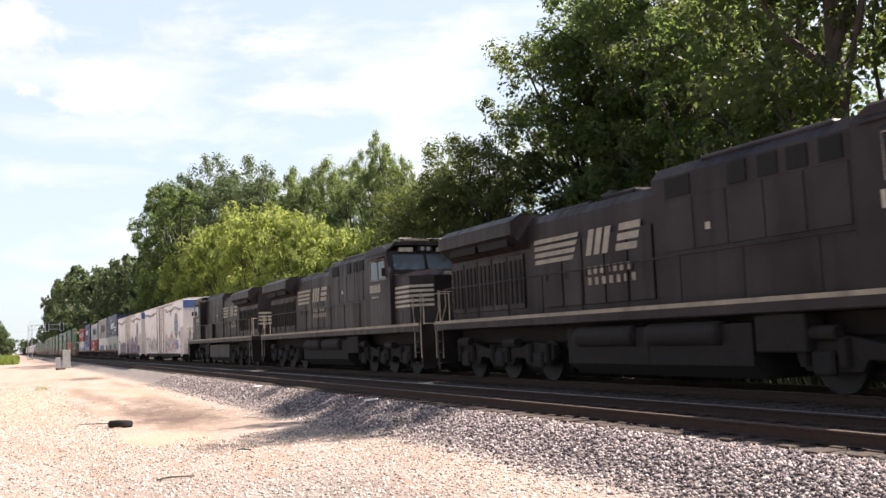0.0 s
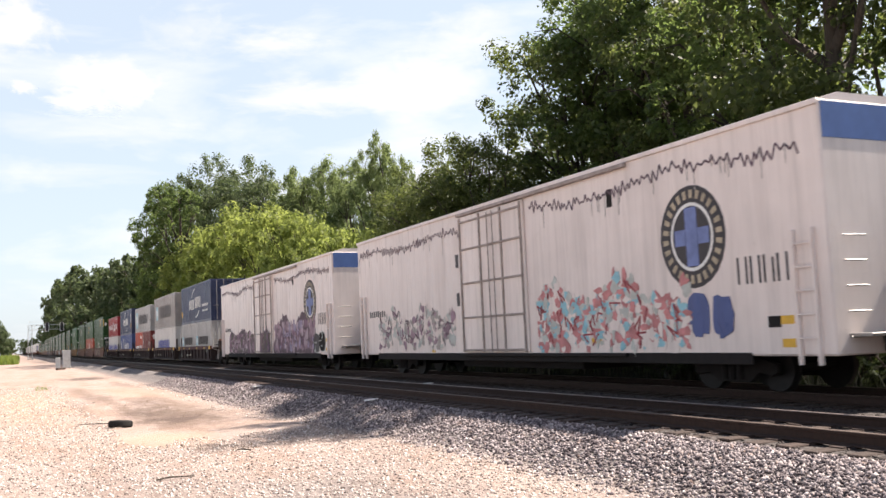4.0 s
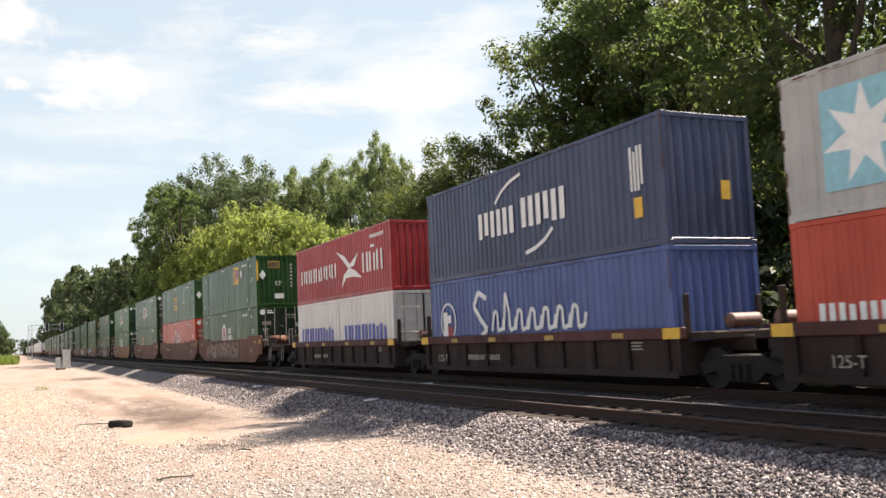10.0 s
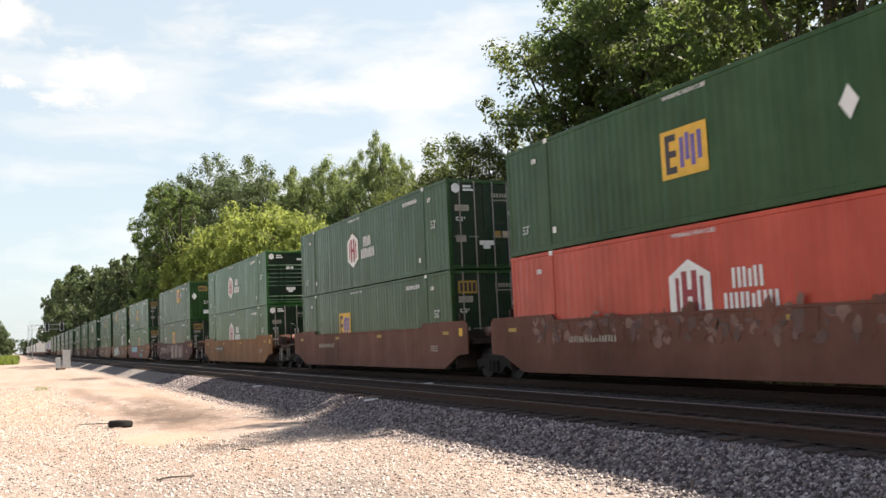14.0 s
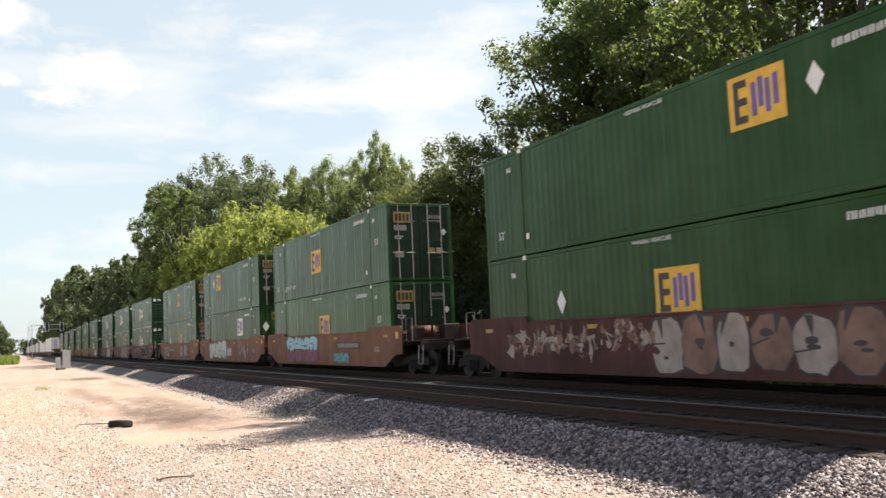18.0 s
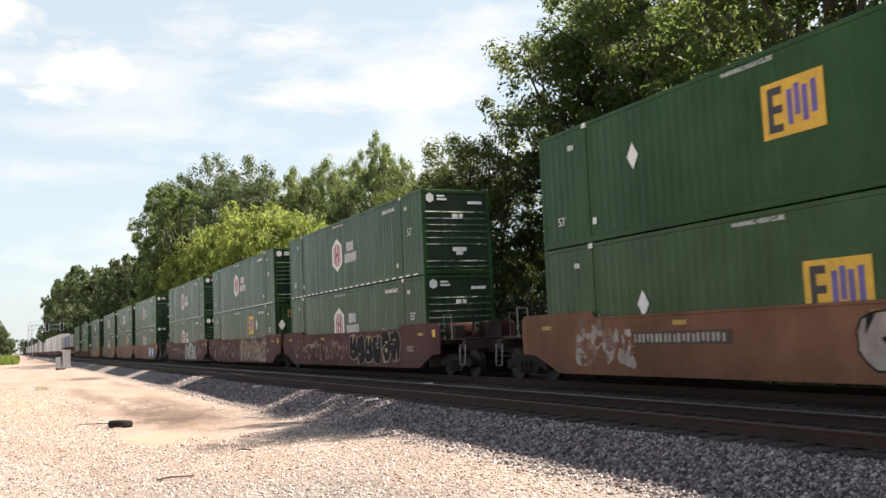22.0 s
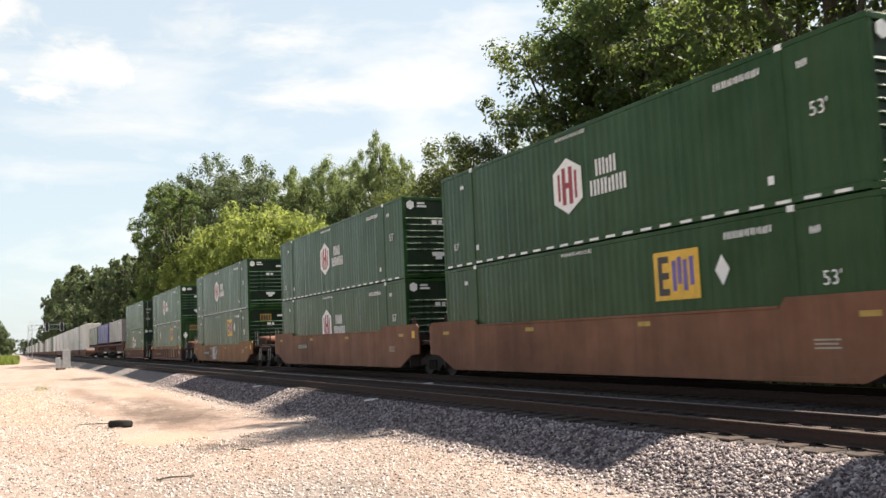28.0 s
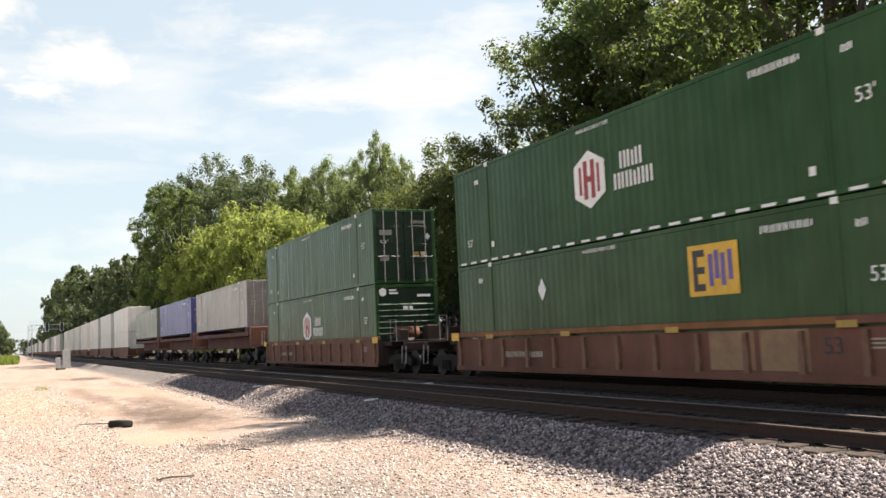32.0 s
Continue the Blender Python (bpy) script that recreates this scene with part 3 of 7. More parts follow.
def leaf_cloud(name, mat, centres, radii, per, size, seed):
    """Leaves in clumps: small bent cards round the clump centres, thinner inside."""
    rng = np.random.default_rng(seed)
    c = np.repeat(np.array(centres), per, 0)
    r = np.repeat(np.array(radii), per)
    k = len(c)
    d = rng.normal(0, 1, (k, 3))
    d /= np.linalg.norm(d, axis=1)[:, None]
    p = c + d * (r * rng.random(k) ** 0.45)[:, None] * np.array([1, 1, 0.75])
    nrm = d * 0.8 + rng.normal(0, 0.42, (k, 3)) + np.array([0, 0, 0.4])
    nrm /= np.linalg.norm(nrm, axis=1)[:, None]
    a = np.cross(nrm, rng.normal(0, 1, (k, 3)))
    a /= np.linalg.norm(a, axis=1)[:, None] + 1e-9
    b = np.cross(nrm, a)
    s = (size * rng.uniform(0.6, 1.4, k))[:, None]
    q = np.stack([p - a * s, p - b * s * 0.55 + nrm * s * 0.2, p + a * s, p + b * s * 0.55 + nrm * s * 0.2], 1)
    me = bpy.data.meshes.new(name)
    me.vertices.add(k * 4)
    me.vertices.foreach_set("co", q.ravel())
    me.loops.add(k * 4)
    me.loops.foreach_set("vertex_index", np.arange(k * 4, dtype=np.int32))
    me.polygons.add(k)
    me.polygons.foreach_set("loop_start", np.arange(0, k * 4, 4, dtype=np.int32))
    me.update(calc_edges=True)
    me.materials.append(mat)
    return me


def make_tree(h, rad, base, clumps, per, size, seed, slender=1.0, lobe_count=13):
    """Trunk and limbs, and the crown's leaves, of a tree h metres high."""
    rng = random.Random(seed)
    m = M()
    lean = (rng.uniform(-0.6, 0.6), rng.uniform(-0.6, 0.6))
    pts = [(lean[0] * t * t * 1.5, lean[1] * t * t * 1.5, -0.4 + (h * 0.86 + 0.4) * t) for t in (0, 0.03, 0.25, 0.5, 0.75, 1)]
    m.tube(pts, h * 0.019 + 0.05, 9, 0.04)
    centres, radii = [], []
    # billowing lobes, each covered with clumps of leaves
    zc, half_z = h * (base + (1 - base) * 0.48), h * (1 - base) * 0.5
    lobes = []
    for i in range(lobe_count):
        a = i * 2.399 + rng.uniform(-0.5, 0.5)
        u = -0.85 + 1.75 * (i + rng.random()) / lobe_count
        ring = math.sqrt(max(0.03, 1 - u * u * 0.92))
        d = rad * 0.66 * ring * rng.uniform(0.55, 1.05) * slender
        r = rad * rng.uniform(0.34, 0.54) * (0.75 + 0.25 * ring)
        z = zc + u * half_z * 0.86
        z = min(z, h - r * 0.86)
        lobes.append((Vector((math.cos(a) * d + lean[0] * 0.6, math.sin(a) * d + lean[1] * 0.6, z)), r))
    for c, r in lobes:
        z0 = max(h * 0.12, c.z - (Vector((c.x, c.y)).length + r) * rng.uniform(0.6, 1.2))
        k = min(1.0, z0 / (h * 0.86))
        s = Vector((lean[0] * k * k * 1.5, lean[1] * k * k * 1.5, z0))
        mid = s.lerp(c, 0.5) + Vector((rng.uniform(-0.4, 0.4), rng.uniform(-0.4, 0.4), -0.15 * r))
        m.tube([s, mid, c], 0.035 + 0.007 * h, 6, 0.03, cap=False)
        for j in range(3):
            e = c + Vector((rng.gauss(0, 1), rng.gauss(0, 1), rng.gauss(0.3, 0.7))).normalized() * r * 0.85
            m.tube([c.lerp(s, 0.25), c.lerp(e, 0.5) + Vector((0, 0, 0.1)), e], 0.03 + 0.0025 * h, 5, 0.012, cap=False)
    for i in range(clumps):
        c, r = lobes[i % len(lobes)]
        e = Vector((rng.gauss(0, 1), rng.gauss(0, 1), rng.gauss(0.25, 0.9))).normalized()
        q = rad * rng.uniform(0.09, 0.20)
        p = c + e * r * rng.uniform(0.55, 1.06)
        centres.append((p.x, p.y, max(h * base * 0.8, p.z)))
        radii.append(q)
    return m, centres, radii


tree_kinds = {}


def tree_kind(key, leaf, h, rad, base, clumps, per, size, seed, slender=1.0):
    m, c, r = make_tree(h, rad, base, clumps, per, size, seed, slender)
    tree_kinds[key] = (m.mesh("trunk", BARK, True), leaf_cloud("crown", leaf, c, r, per, size, seed), h, rad)


tree_kind("oak_a", LEAF_DARK, 22, 6.0, 0.20, 215, 92, 0.132, 1)
tree_kind("oak_b", LEAF_DARK, 23, 5.4, 0.16, 230, 92, 0.132, 2)
tree_kind("oak_d", LEAF_OLIVE, 23, 5.6, 0.18, 215, 88, 0.136, 16)
tree_kind("oak_c", LEAF_OLIVE, 20, 6.4, 0.14, 230, 94, 0.132, 3)
tree_kind("mid_a", LEAF_MID, 17, 5.6, 0.10, 190, 118, 0.125, 4)
tree_kind("mid_b", LEAF_MID, 16, 4.4, 0.10, 190, 112, 0.115, 5, 0.9)
tree_kind("mid_c", LEAF_FAR, 18, 6.2, 0.10, 190, 120, 0.13, 6)
tree_kind("shade_a", LEAF_DARK, 24, 5.0, 0.10, 150, 110, 0.15, 14)
tree_kind("gold_a", LEAF_YELLOW, 10, 5.2, 0.06, 190, 100, 0.13, 7)
tree_kind("gold_b", LEAF_YELLOW, 9, 4.4, 0.05, 180, 100, 0.13, 8)
tree_kind("far_a", LEAF_FAR, 18, 7.0, 0.04, 130, 44, 0.38, 9)
tree_kind("far_b", LEAF_FAR, 18, 7.6, 0.04, 130, 44, 0.38, 10)
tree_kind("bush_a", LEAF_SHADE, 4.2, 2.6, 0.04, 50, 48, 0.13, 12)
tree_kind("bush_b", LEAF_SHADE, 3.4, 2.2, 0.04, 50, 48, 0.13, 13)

random.seed(21)


def tree(key, x, y, h, label, group, name="tree", category="tree", wide=1.0):
    tk, cr, hh, rad = tree_kinds[key]
    k = h / hh
    t = thing(name, label, category, group)
    t.matrix_basis = pose(x, y, ground_z(x, y), 0, 0, random.uniform(0, 360)) @ Matrix.Diagonal((k * wide, k * wide, k, 1))
    put("trunk", tk, t)
    put("crown", cr, t)
    return t


OAK = "tall dense dark green broadleaf tree behind the railway"
for key, x, y, h in (("oak_b", 31, -6, 14), ("oak_a", 31, 3, 14), ("oak_c", 32, 10, 15), ("oak_d", 24.8, 21.3, 26), ("oak_a", 29.5, 28, 23), ("oak_c", 30, 33, 20),
                     ("oak_b", 31.5, 37, 25.5), ("oak_a", 31.5, 40.8, 26.5), ("oak_b", 31.5, 43.2, 23.4), ("oak_c", 31, 45.4, 21.2), ("oak_a", 40, 52, 19)):
    tree(key, x, y, h, OAK, "tall trees of the wood")
MID = "mid green broadleaf tree at the edge of the wood"
for key, x, y, h, w in (("oak_c", 25.5, 47.5, 14.2, 1.05), ("oak_c", 25.5, 50.5, 13.9, 1.05), ("oak_c", 26, 54.0, 13.6, 1.05), ("oak_c", 26, 57.5, 13.3, 1.0), ("oak_c", 27, 61.5, 13.6, 0.95),
                        ("mid_b", 29, 69.0, 17.2, 0.46), ("mid_b", 29, 72.0, 20.0, 0.46), ("mid_b", 29, 75.4, 19.0, 0.48), ("mid_a", 30, 82.0, 19.2, 0.66), ("mid_b", 30, 87.4, 21.0, 0.62), ("mid_a", 30, 93.4, 21.6, 0.66),
                        ("mid_b", 29, 96.0, 21.4, 0.62), ("mid_a", 29, 104.5, 21.8, 0.70), ("mid_c", 28, 110, 23.4, 0.76), ("mid_c", 28, 120, 26.2, 0.80), ("mid_c", 28, 134, 29.2, 0.76), ("mid_c", 28, 150, 31.8, 0.74)):
    tree(key, x, y, h, MID, "trees of the wood's edge", wide=w)
for key, x, y, h, w in (("shade_a", 21.0, 126, 26.0, 0.85), ("shade_a", 21.2, 136, 29.0, 0.85), ("shade_a", 21.4, 146, 28.8, 0.82), ("shade_a", 21.2, 154, 22.0, 0.85), ("shade_a", 21.2, 164, 20.5, 0.85)):
    tree(key, x, y, h, "dark green tree with sky showing between its limbs", "dark trees by the line", wide=w)
for key, x, y, h in (("gold_b", 21.5, 122, 14.8), ("gold_a", 21.5, 109, 15.6), ("gold_b", 21.5, 98, 15.6), ("gold_a", 21.5, 88, 14.8), ("gold_b", 21.5, 79, 13.6), ("gold_a", 21.5, 72.6, 12.2), ("gold_b", 21.5, 65.2, 10.4), ("gold_a", 21.5, 60, 9.2)):
    tree(key, x, y, h, "low spreading yellow-green tree in full sun", "yellow-green trees by the line", wide=0.68)
FARL = "distant green tree beside the railway line"
for i, (x, y, h, w) in enumerate(((21, 172, 20.0, 0.7), (21, 186, 20.6, 0.7), (21, 200, 21.2, 0.7), (21, 216, 21.4, 0.7), (21, 235, 23.0, 0.7), (22, 263, 24.5, 0.80), (22, 300, 28.5, 0.80), (22, 350, 33.0, 0.80), (21.5, 410, 36.0, 0.72), (21, 480, 38.0, 0.56), (20, 560, 37.0, 0.44),
                                   (18, 700, 20, 0.5), (30, 180, 19, 1.0), (30, 215, 19, 1.0), (30, 260, 22, 1.0),
                                   (-3.2, 232, 9, 1.0), (-5.5, 240, 11, 1.0), (-9, 250, 11, 1.0), (-4.5, 260, 11, 1.0), (-13, 230, 10, 1.0), (-6, 285, 12, 1.0), (-1.5, 262, 6, 1.0), (-2.4, 248, 6, 1.0), (-6, 320, 10, 1.0), (-8, 420, 10, 1.0), (-4, 560, 12, 1.0), (0, 760, 14, 1.0), (10, 950, 15, 1.0), (18, 950, 17, 1.0))):
    tree("far_a" if i % 2 else "far_b", x, y, h, FARL, "far trees", wide=w)
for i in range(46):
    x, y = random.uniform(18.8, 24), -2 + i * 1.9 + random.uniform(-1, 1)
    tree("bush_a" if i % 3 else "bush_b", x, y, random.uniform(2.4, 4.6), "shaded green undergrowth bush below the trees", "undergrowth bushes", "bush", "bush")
# Low row in the same shade colour, added to darken the gap under the train.
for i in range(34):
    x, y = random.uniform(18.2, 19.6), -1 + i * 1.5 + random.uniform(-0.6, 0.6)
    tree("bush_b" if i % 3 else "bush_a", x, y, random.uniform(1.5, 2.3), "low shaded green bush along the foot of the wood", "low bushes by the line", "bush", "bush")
# Tall shrubs in the shade colour, added to fill between the trunks.
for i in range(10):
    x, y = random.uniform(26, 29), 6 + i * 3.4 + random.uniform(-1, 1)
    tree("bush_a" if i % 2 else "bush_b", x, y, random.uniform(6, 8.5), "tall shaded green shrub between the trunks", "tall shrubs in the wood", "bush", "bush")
for i in range(16):
    tree("far_b" if i % 2 else "far_a", 44 + random.uniform(-2, 6), 2 + i * 5.5, random.uniform(9, 13), "dense tree deep in the wood", "trees deep in the wood")


# ---- markings on flat sides: outlines in (u, v), u along the side from its rear end, v up ----
class Decal:
    """Thin painted shapes on a side wall. facing -1: the side at x = -half; the front wall is 'front'."""

    def __init__(self, parent, half, facing=-1, lift=0.005):
        self.parent, self.half, self.facing, self.lift = parent, half, facing, lift
        self.by = {}
        self.count = 0

    def poly(self, pts, mat, layer=0):
        m = self.by.setdefault((mat.name, layer), (M(), mat))[0]
        self.count = (self.count + 1) % 40
        a = self.half + self.lift + 0.004 * layer + 0.00009 * self.count
        k = len(m.v)
        m.polys.append((k, len(m.f)))
        f = self.facing
        for u, v in pts:
            m.v.append((f * a, -u, v))
        for u, v in pts:
            m.v.append((f * (a - 0.004), -u, v))
        n = len(pts)
        m.f.append(tuple(k + i for i in range(n)))
        for i in range(n):
            m.f.append((k + i, k + n + i, k + n + (i + 1) % n, k + (i + 1) % n))
        return self

    def rect(self, u0, u1, v0, v1, mat, layer=0, slant=0.0):
        return self.poly([(u0, v0), (u1, v0), (u1 + slant, v1), (u0 + slant, v1)], mat, layer)

    def ribbon(self, pts, w, mat, layer=0):
        for (a, b), (c, d) in zip(pts, pts[1:]):
            L = math.hypot(c - a, d - b) or 1e-6
            ox, oy = -(d - b) / L * w / 2, (c - a) / L * w / 2
            self.poly([(a + ox, b + oy), (a - ox, b - oy), (c - ox, d - oy), (c + ox, d + oy)], mat, layer)
        return self

    def bars(self, u0, u1, v0, v1, n, mat, layer=0, seed=1, heavy=0.3):
        """A word that is not spelled out: plain upright bars, two for each sign."""
        rng = random.Random(seed)
        w = (u1 - u0) / n
        h = v1 - v0
        for i in range(n):
            a, e = u0 + i * w, w * heavy
            self.rect(a + 0.08 * w, a + 0.08 * w + e, v0, v1, mat, layer)
            self.rect(a + 0.88 * w - e, a + 0.88 * w, v0 + h * rng.choice((0, 0, 0.12)), v1 - h * rng.choice((0, 0, 0.12)), mat, layer)
        return self

    def disc(self, u, v, ru, rv, mat, layer=0, n=24, a0=0.0, ring=None):
        pts = [(u + ru * math.cos(a0 + 2 * math.pi * i / n), v + rv * math.sin(a0 + 2 * math.pi * i / n)) for i in range(n)]
        if ring is None:
            return self.poly(pts, mat, layer)
        inn = [(u + (p - u) * ring, v + (q - v) * ring) for p, q in pts]
        for i in range(n):
            j = (i + 1) % n
            self.poly([pts[i], pts[j], inn[j], inn[i]], mat, layer)
        return self

    def done(self, name="marking", label=""):
        """Links the shapes: sprayed ones joined by colour, all others one by one."""
        for (mn, layer), (m, mat) in self.by.items():
            pieces = [(m.v, m.f)]
            if name in ("emblem", "side_emblem", "round_emblem", "side_mark", "reflective_strip") and len(m.polys) < 60:
                pieces = []
                for (v0, f0), (v1, f1) in zip(m.polys, m.polys[1:] + [(len(m.v), len(m.f))]):
                    pieces.append((m.v[v0:v1], [tuple(i - v0 for i in f) for f in m.f[f0:f1]]))
            for v, f in pieces:
                me = bpy.data.meshes.new(name)
                me.from_pydata(v, [], f)
                me.materials.append(mat)
                ob = new(name, me)
                ob.parent = self.parent
                ob["label"] = label or mn
                if name in ("graffiti", "jagged_line", "marking"):
                    ob["kind"] = "stuff"
        self.by = {}


def text_mesh(body, size):
    def make():
        cu = bpy.data.curves.new("text", "FONT")
        cu.body, cu.size, cu.extrude = body, size, 0.002
        ob = bpy.data.objects.new("text", cu)
        me = bpy.data.meshes.new_from_object(ob)
        bpy.data.objects.remove(ob)
        me.materials.clear()
        me.materials.append(WHITE)
        return me
    return shared(("text", body, size), make)


def write_side(parent, body, u, v, size, half, mat=None, label=""):
    """Lettering on the side at x = -half."""
    m = Matrix.Translation((-half - 0.007, -u, v)) @ Matrix(((0, 0, -1, 0), (-1, 0, 0, 0), (0, 1, 0, 0), (0, 0, 0, 1)))
    return put("lettering", text_mesh(body, size), parent, mat or WHITE, m, label or "white lettering")


def write_front(parent, body, x, z, size, y, mat=None):
    """Lettering on an end wall that faces the head of the train."""
    m = Matrix.Translation((x, y, z)) @ Matrix(((1, 0, 0, 0), (0, 0, -1, 0), (0, 1, 0, 0), (0, 0, 0, 1)))
    return put("lettering", text_mesh(body, size), parent, mat or WHITE, m, "white lettering")


def blob(rng, u, v, ru, rv, wild=0.18, n=14, power=2.6):
    """A rounded uneven outline."""
    out = []
    for k in range(n):
        a = 2 * math.pi * k / n + rng.uniform(-0.1, 0.1)
        c, s = math.cos(a), math.sin(a)
        r = (abs(c) ** power + abs(s) ** power) ** (-1 / power) * (1 + rng.uniform(-wild, wild))
        out.append((u + ru * r * c, v + rv * r * s))
    return out


def spray(parent, half, u0, u1, v0, v1, fills, strokes, seed, n=8, shade=None, facing=-1):
    """Sprayed lettering that cannot be read: fat rounded shapes with dark gaps, slits and outlines."""
    rng = random.Random(seed)
    d = Decal(parent, half, facing, 0.006)
    w, h = (u1 - u0) / n, v1 - v0
    if shade:
        for i in range(n * 3):
            d.poly(blob(rng, rng.uniform(u0, u1), v0 + h * rng.uniform(0.3, 0.7), w * rng.uniform(0.3, 0.7), h * rng.uniform(0.15, 0.34), 0.3, 12, 2.0), shade, 0)
    for i in range(n):
        c, m = u0 + (i + 0.5) * w, v0 + h * (0.5 + rng.uniform(-0.06, 0.06))
        ru, rv = w * rng.uniform(0.44, 0.54), h * rng.uniform(0.40, 0.50)
        f = fills[i % len(fills)]
        o = strokes[i % len(strokes)] if strokes else None
        body = blob(rng, c, m, ru, rv, 0.10, 16, 3.2)
        if o:
            d.poly([(c + (p - c) * 1.10, m + (q - m) * 1.08) for p, q in body], o, 1)
        d.poly(body, f, 2)
        o = o or fills[(i + 1) % len(fills)]
        # counters, slits and notches
        for k in range(rng.choice((1, 2))):
            y = m + rv * rng.uniform(-0.45, 0.45)
            d.poly(blob(rng, c + ru * rng.uniform(-0.25, 0.25), y, ru * rng.uniform(0.15, 0.36), rv * rng.uniform(0.06, 0.15), 0.2, 8), o, 3)
        x = c + ru * rng.uniform(-0.5, 0.5)
        sgn = rng.choice((-1, 1))
        d.poly([(x - 0.10 * w, m + sgn * rv * 1.05), (x + 0.10 * w, m + sgn * rv * 1.05), (x + rng.uniform(-0.2, 0.2) * w, m + sgn * rv * 0.25)], o, 3)
        if rng.random() < 0.6:
            d.ribbon([(c - ru, m + rv * rng.uniform(-0.5, 0.2)), (c - ru * 0.1, m + rv * rng.uniform(-0.2, 0.2))], 0.035, o, 3)
    d.done("graffiti", "sprayed graffiti lettering")


def mottle(parent, half, u0, u1, v0, v1, mats, seed, n=90, line=None):
    """A large faded sprayed piece: many small overlapping patches with an uneven top."""
    rng = random.Random(seed)
    d = Decal(parent, half, -1, 0.006)
    for i in range(n * 5):
        u = rng.uniform(u0, u1)
        top = v1 - (v1 - v0) * (0.18 + 0.16 * math.sin(u * 2.3 + seed) + rng.uniform(0, 0.12))
        v = v0 + (top - v0) * rng.random() ** 0.9
        k = i % len(mats)
        d.poly(blob(rng, u, v, rng.uniform(0.05, 0.17), rng.uniform(0.05, 0.18), 0.5, 8, 1.6), mats[k], rng.choice((0, 1, 2)))
    for i in range(n // 3 if line else 0):
        u, v = rng.uniform(u0, u1), rng.uniform(v0, v1 - 0.25 * (v1 - v0))
        d.ribbon([(u, v), (u + rng.uniform(-0.25, 0.25), v + rng.uniform(0.1, 0.35)), (u + rng.uniform(-0.1, 0.35), v + rng.uniform(-0.1, 0.3))], 0.04, line, 3)
    d.done("graffiti", "faded sprayed graffiti")


def haze_spray(parent, half, u0, u1, v0, v1, base, lumps, light, seed, n=26):
    """A large soft sprayed piece: a solid field with a billowing top, swelling letter forms on it, thin dark joints."""
    rng = random.Random(seed)
    d = Decal(parent, half, -1, 0.006)
    w = (u1 - u0) / n
    for i in range(n * 2):
        u = u0 + (u1 - u0) * (i + 0.5) / (n * 2)
        top = v1 - (v1 - v0) * (0.16 + 0.13 * math.sin(u * 1.9 + seed) + rng.uniform(0, 0.10))
        edge = min(1.0, (u - u0) / (2.5 * w) + 0.35, (u1 - u) / (2.5 * w) + 0.35)
        d.poly(blob(rng, u, (v0 + v0 + (top - v0) * edge) / 2, w * rng.uniform(0.7, 1.0), (top - v0) * edge / 2, 0.10, 14, 2.4), base, 0)
    for i in range(n):
        u = u0 + (u1 - u0) * (i + 0.5) / n + rng.uniform(-0.2, 0.2) * w
        for k in range(4):
            v = v0 + (v1 - v0) * (0.16 + 0.165 * k + rng.uniform(-0.07, 0.07))
            d.poly(blob(rng, u + rng.uniform(-0.3, 0.3) * w, v, w * rng.uniform(0.35, 1.0), (v1 - v0) * rng.uniform(0.05, 0.14), 0.30, 14, 1.9), lumps[rng.randrange(len(lumps))], 1)
        if rng.random() < 0.55:
            v = v0 + (v1 - v0) * rng.uniform(0.2, 0.62)
            d.poly(blob(rng, u, v, w * rng.uniform(0.08, 0.2), (v1 - v0) * rng.uniform(0.04, 0.09), 0.2, 10, 2.0), light, 2)
        v = v0 + (v1 - v0) * rng.uniform(0.1, 0.4)
        d.ribbon([(u, v), (u + rng.uniform(-0.15, 0.15), v + rng.uniform(0.15, 0.4)), (u + rng.uniform(-0.1, 0.3), v + rng.uniform(0.3, 0.6))], 0.035, PLUM, 3)
    d.done("graffiti", "faded violet sprayed graffiti")


# ---- containers ----
def corrugated(y0, y1, z0, z1, x_out, depth, pitch, flat=()):
    """A pressed steel wall along y, with trapezoid ribs; plain strips where flat says."""
    pts = [(x_out, y0)]
    y = y0
    while y < y1 - pitch:
        if any(a < y < b for a, b in flat):
            y += pitch
            continue
        for dy, dx in ((0.0, 0), (0.34, 0), (0.5, depth), (0.84, depth), (1.0, 0)):
            pts.append((x_out + dx, y + dy * pitch))
        y += pitch
    pts.append((x_out, y1))
    k = x_out + depth + 0.03
    m = M()
    n = len(pts)
    for x, yy in pts:
        m.v += [(x, yy, z0), (x, yy, z1)]
    m.v += [(k, y0, z0), (k, y0, z1), (k, y1, z0), (k, y1, z1)]
    for i in range(n - 1):
        m.f.append((2 * i, 2 * i + 1, 2 * i + 3, 2 * i + 2))
    b = 2 * n
    m.f += [(b, b + 2, b + 3, b + 1), (0, b, b + 1, 1), (2 * n - 2, 2 * n - 1, b + 3, b + 2)]
    return m


BOXW = 2.59
GREENS = "green 53-foot domestic container"


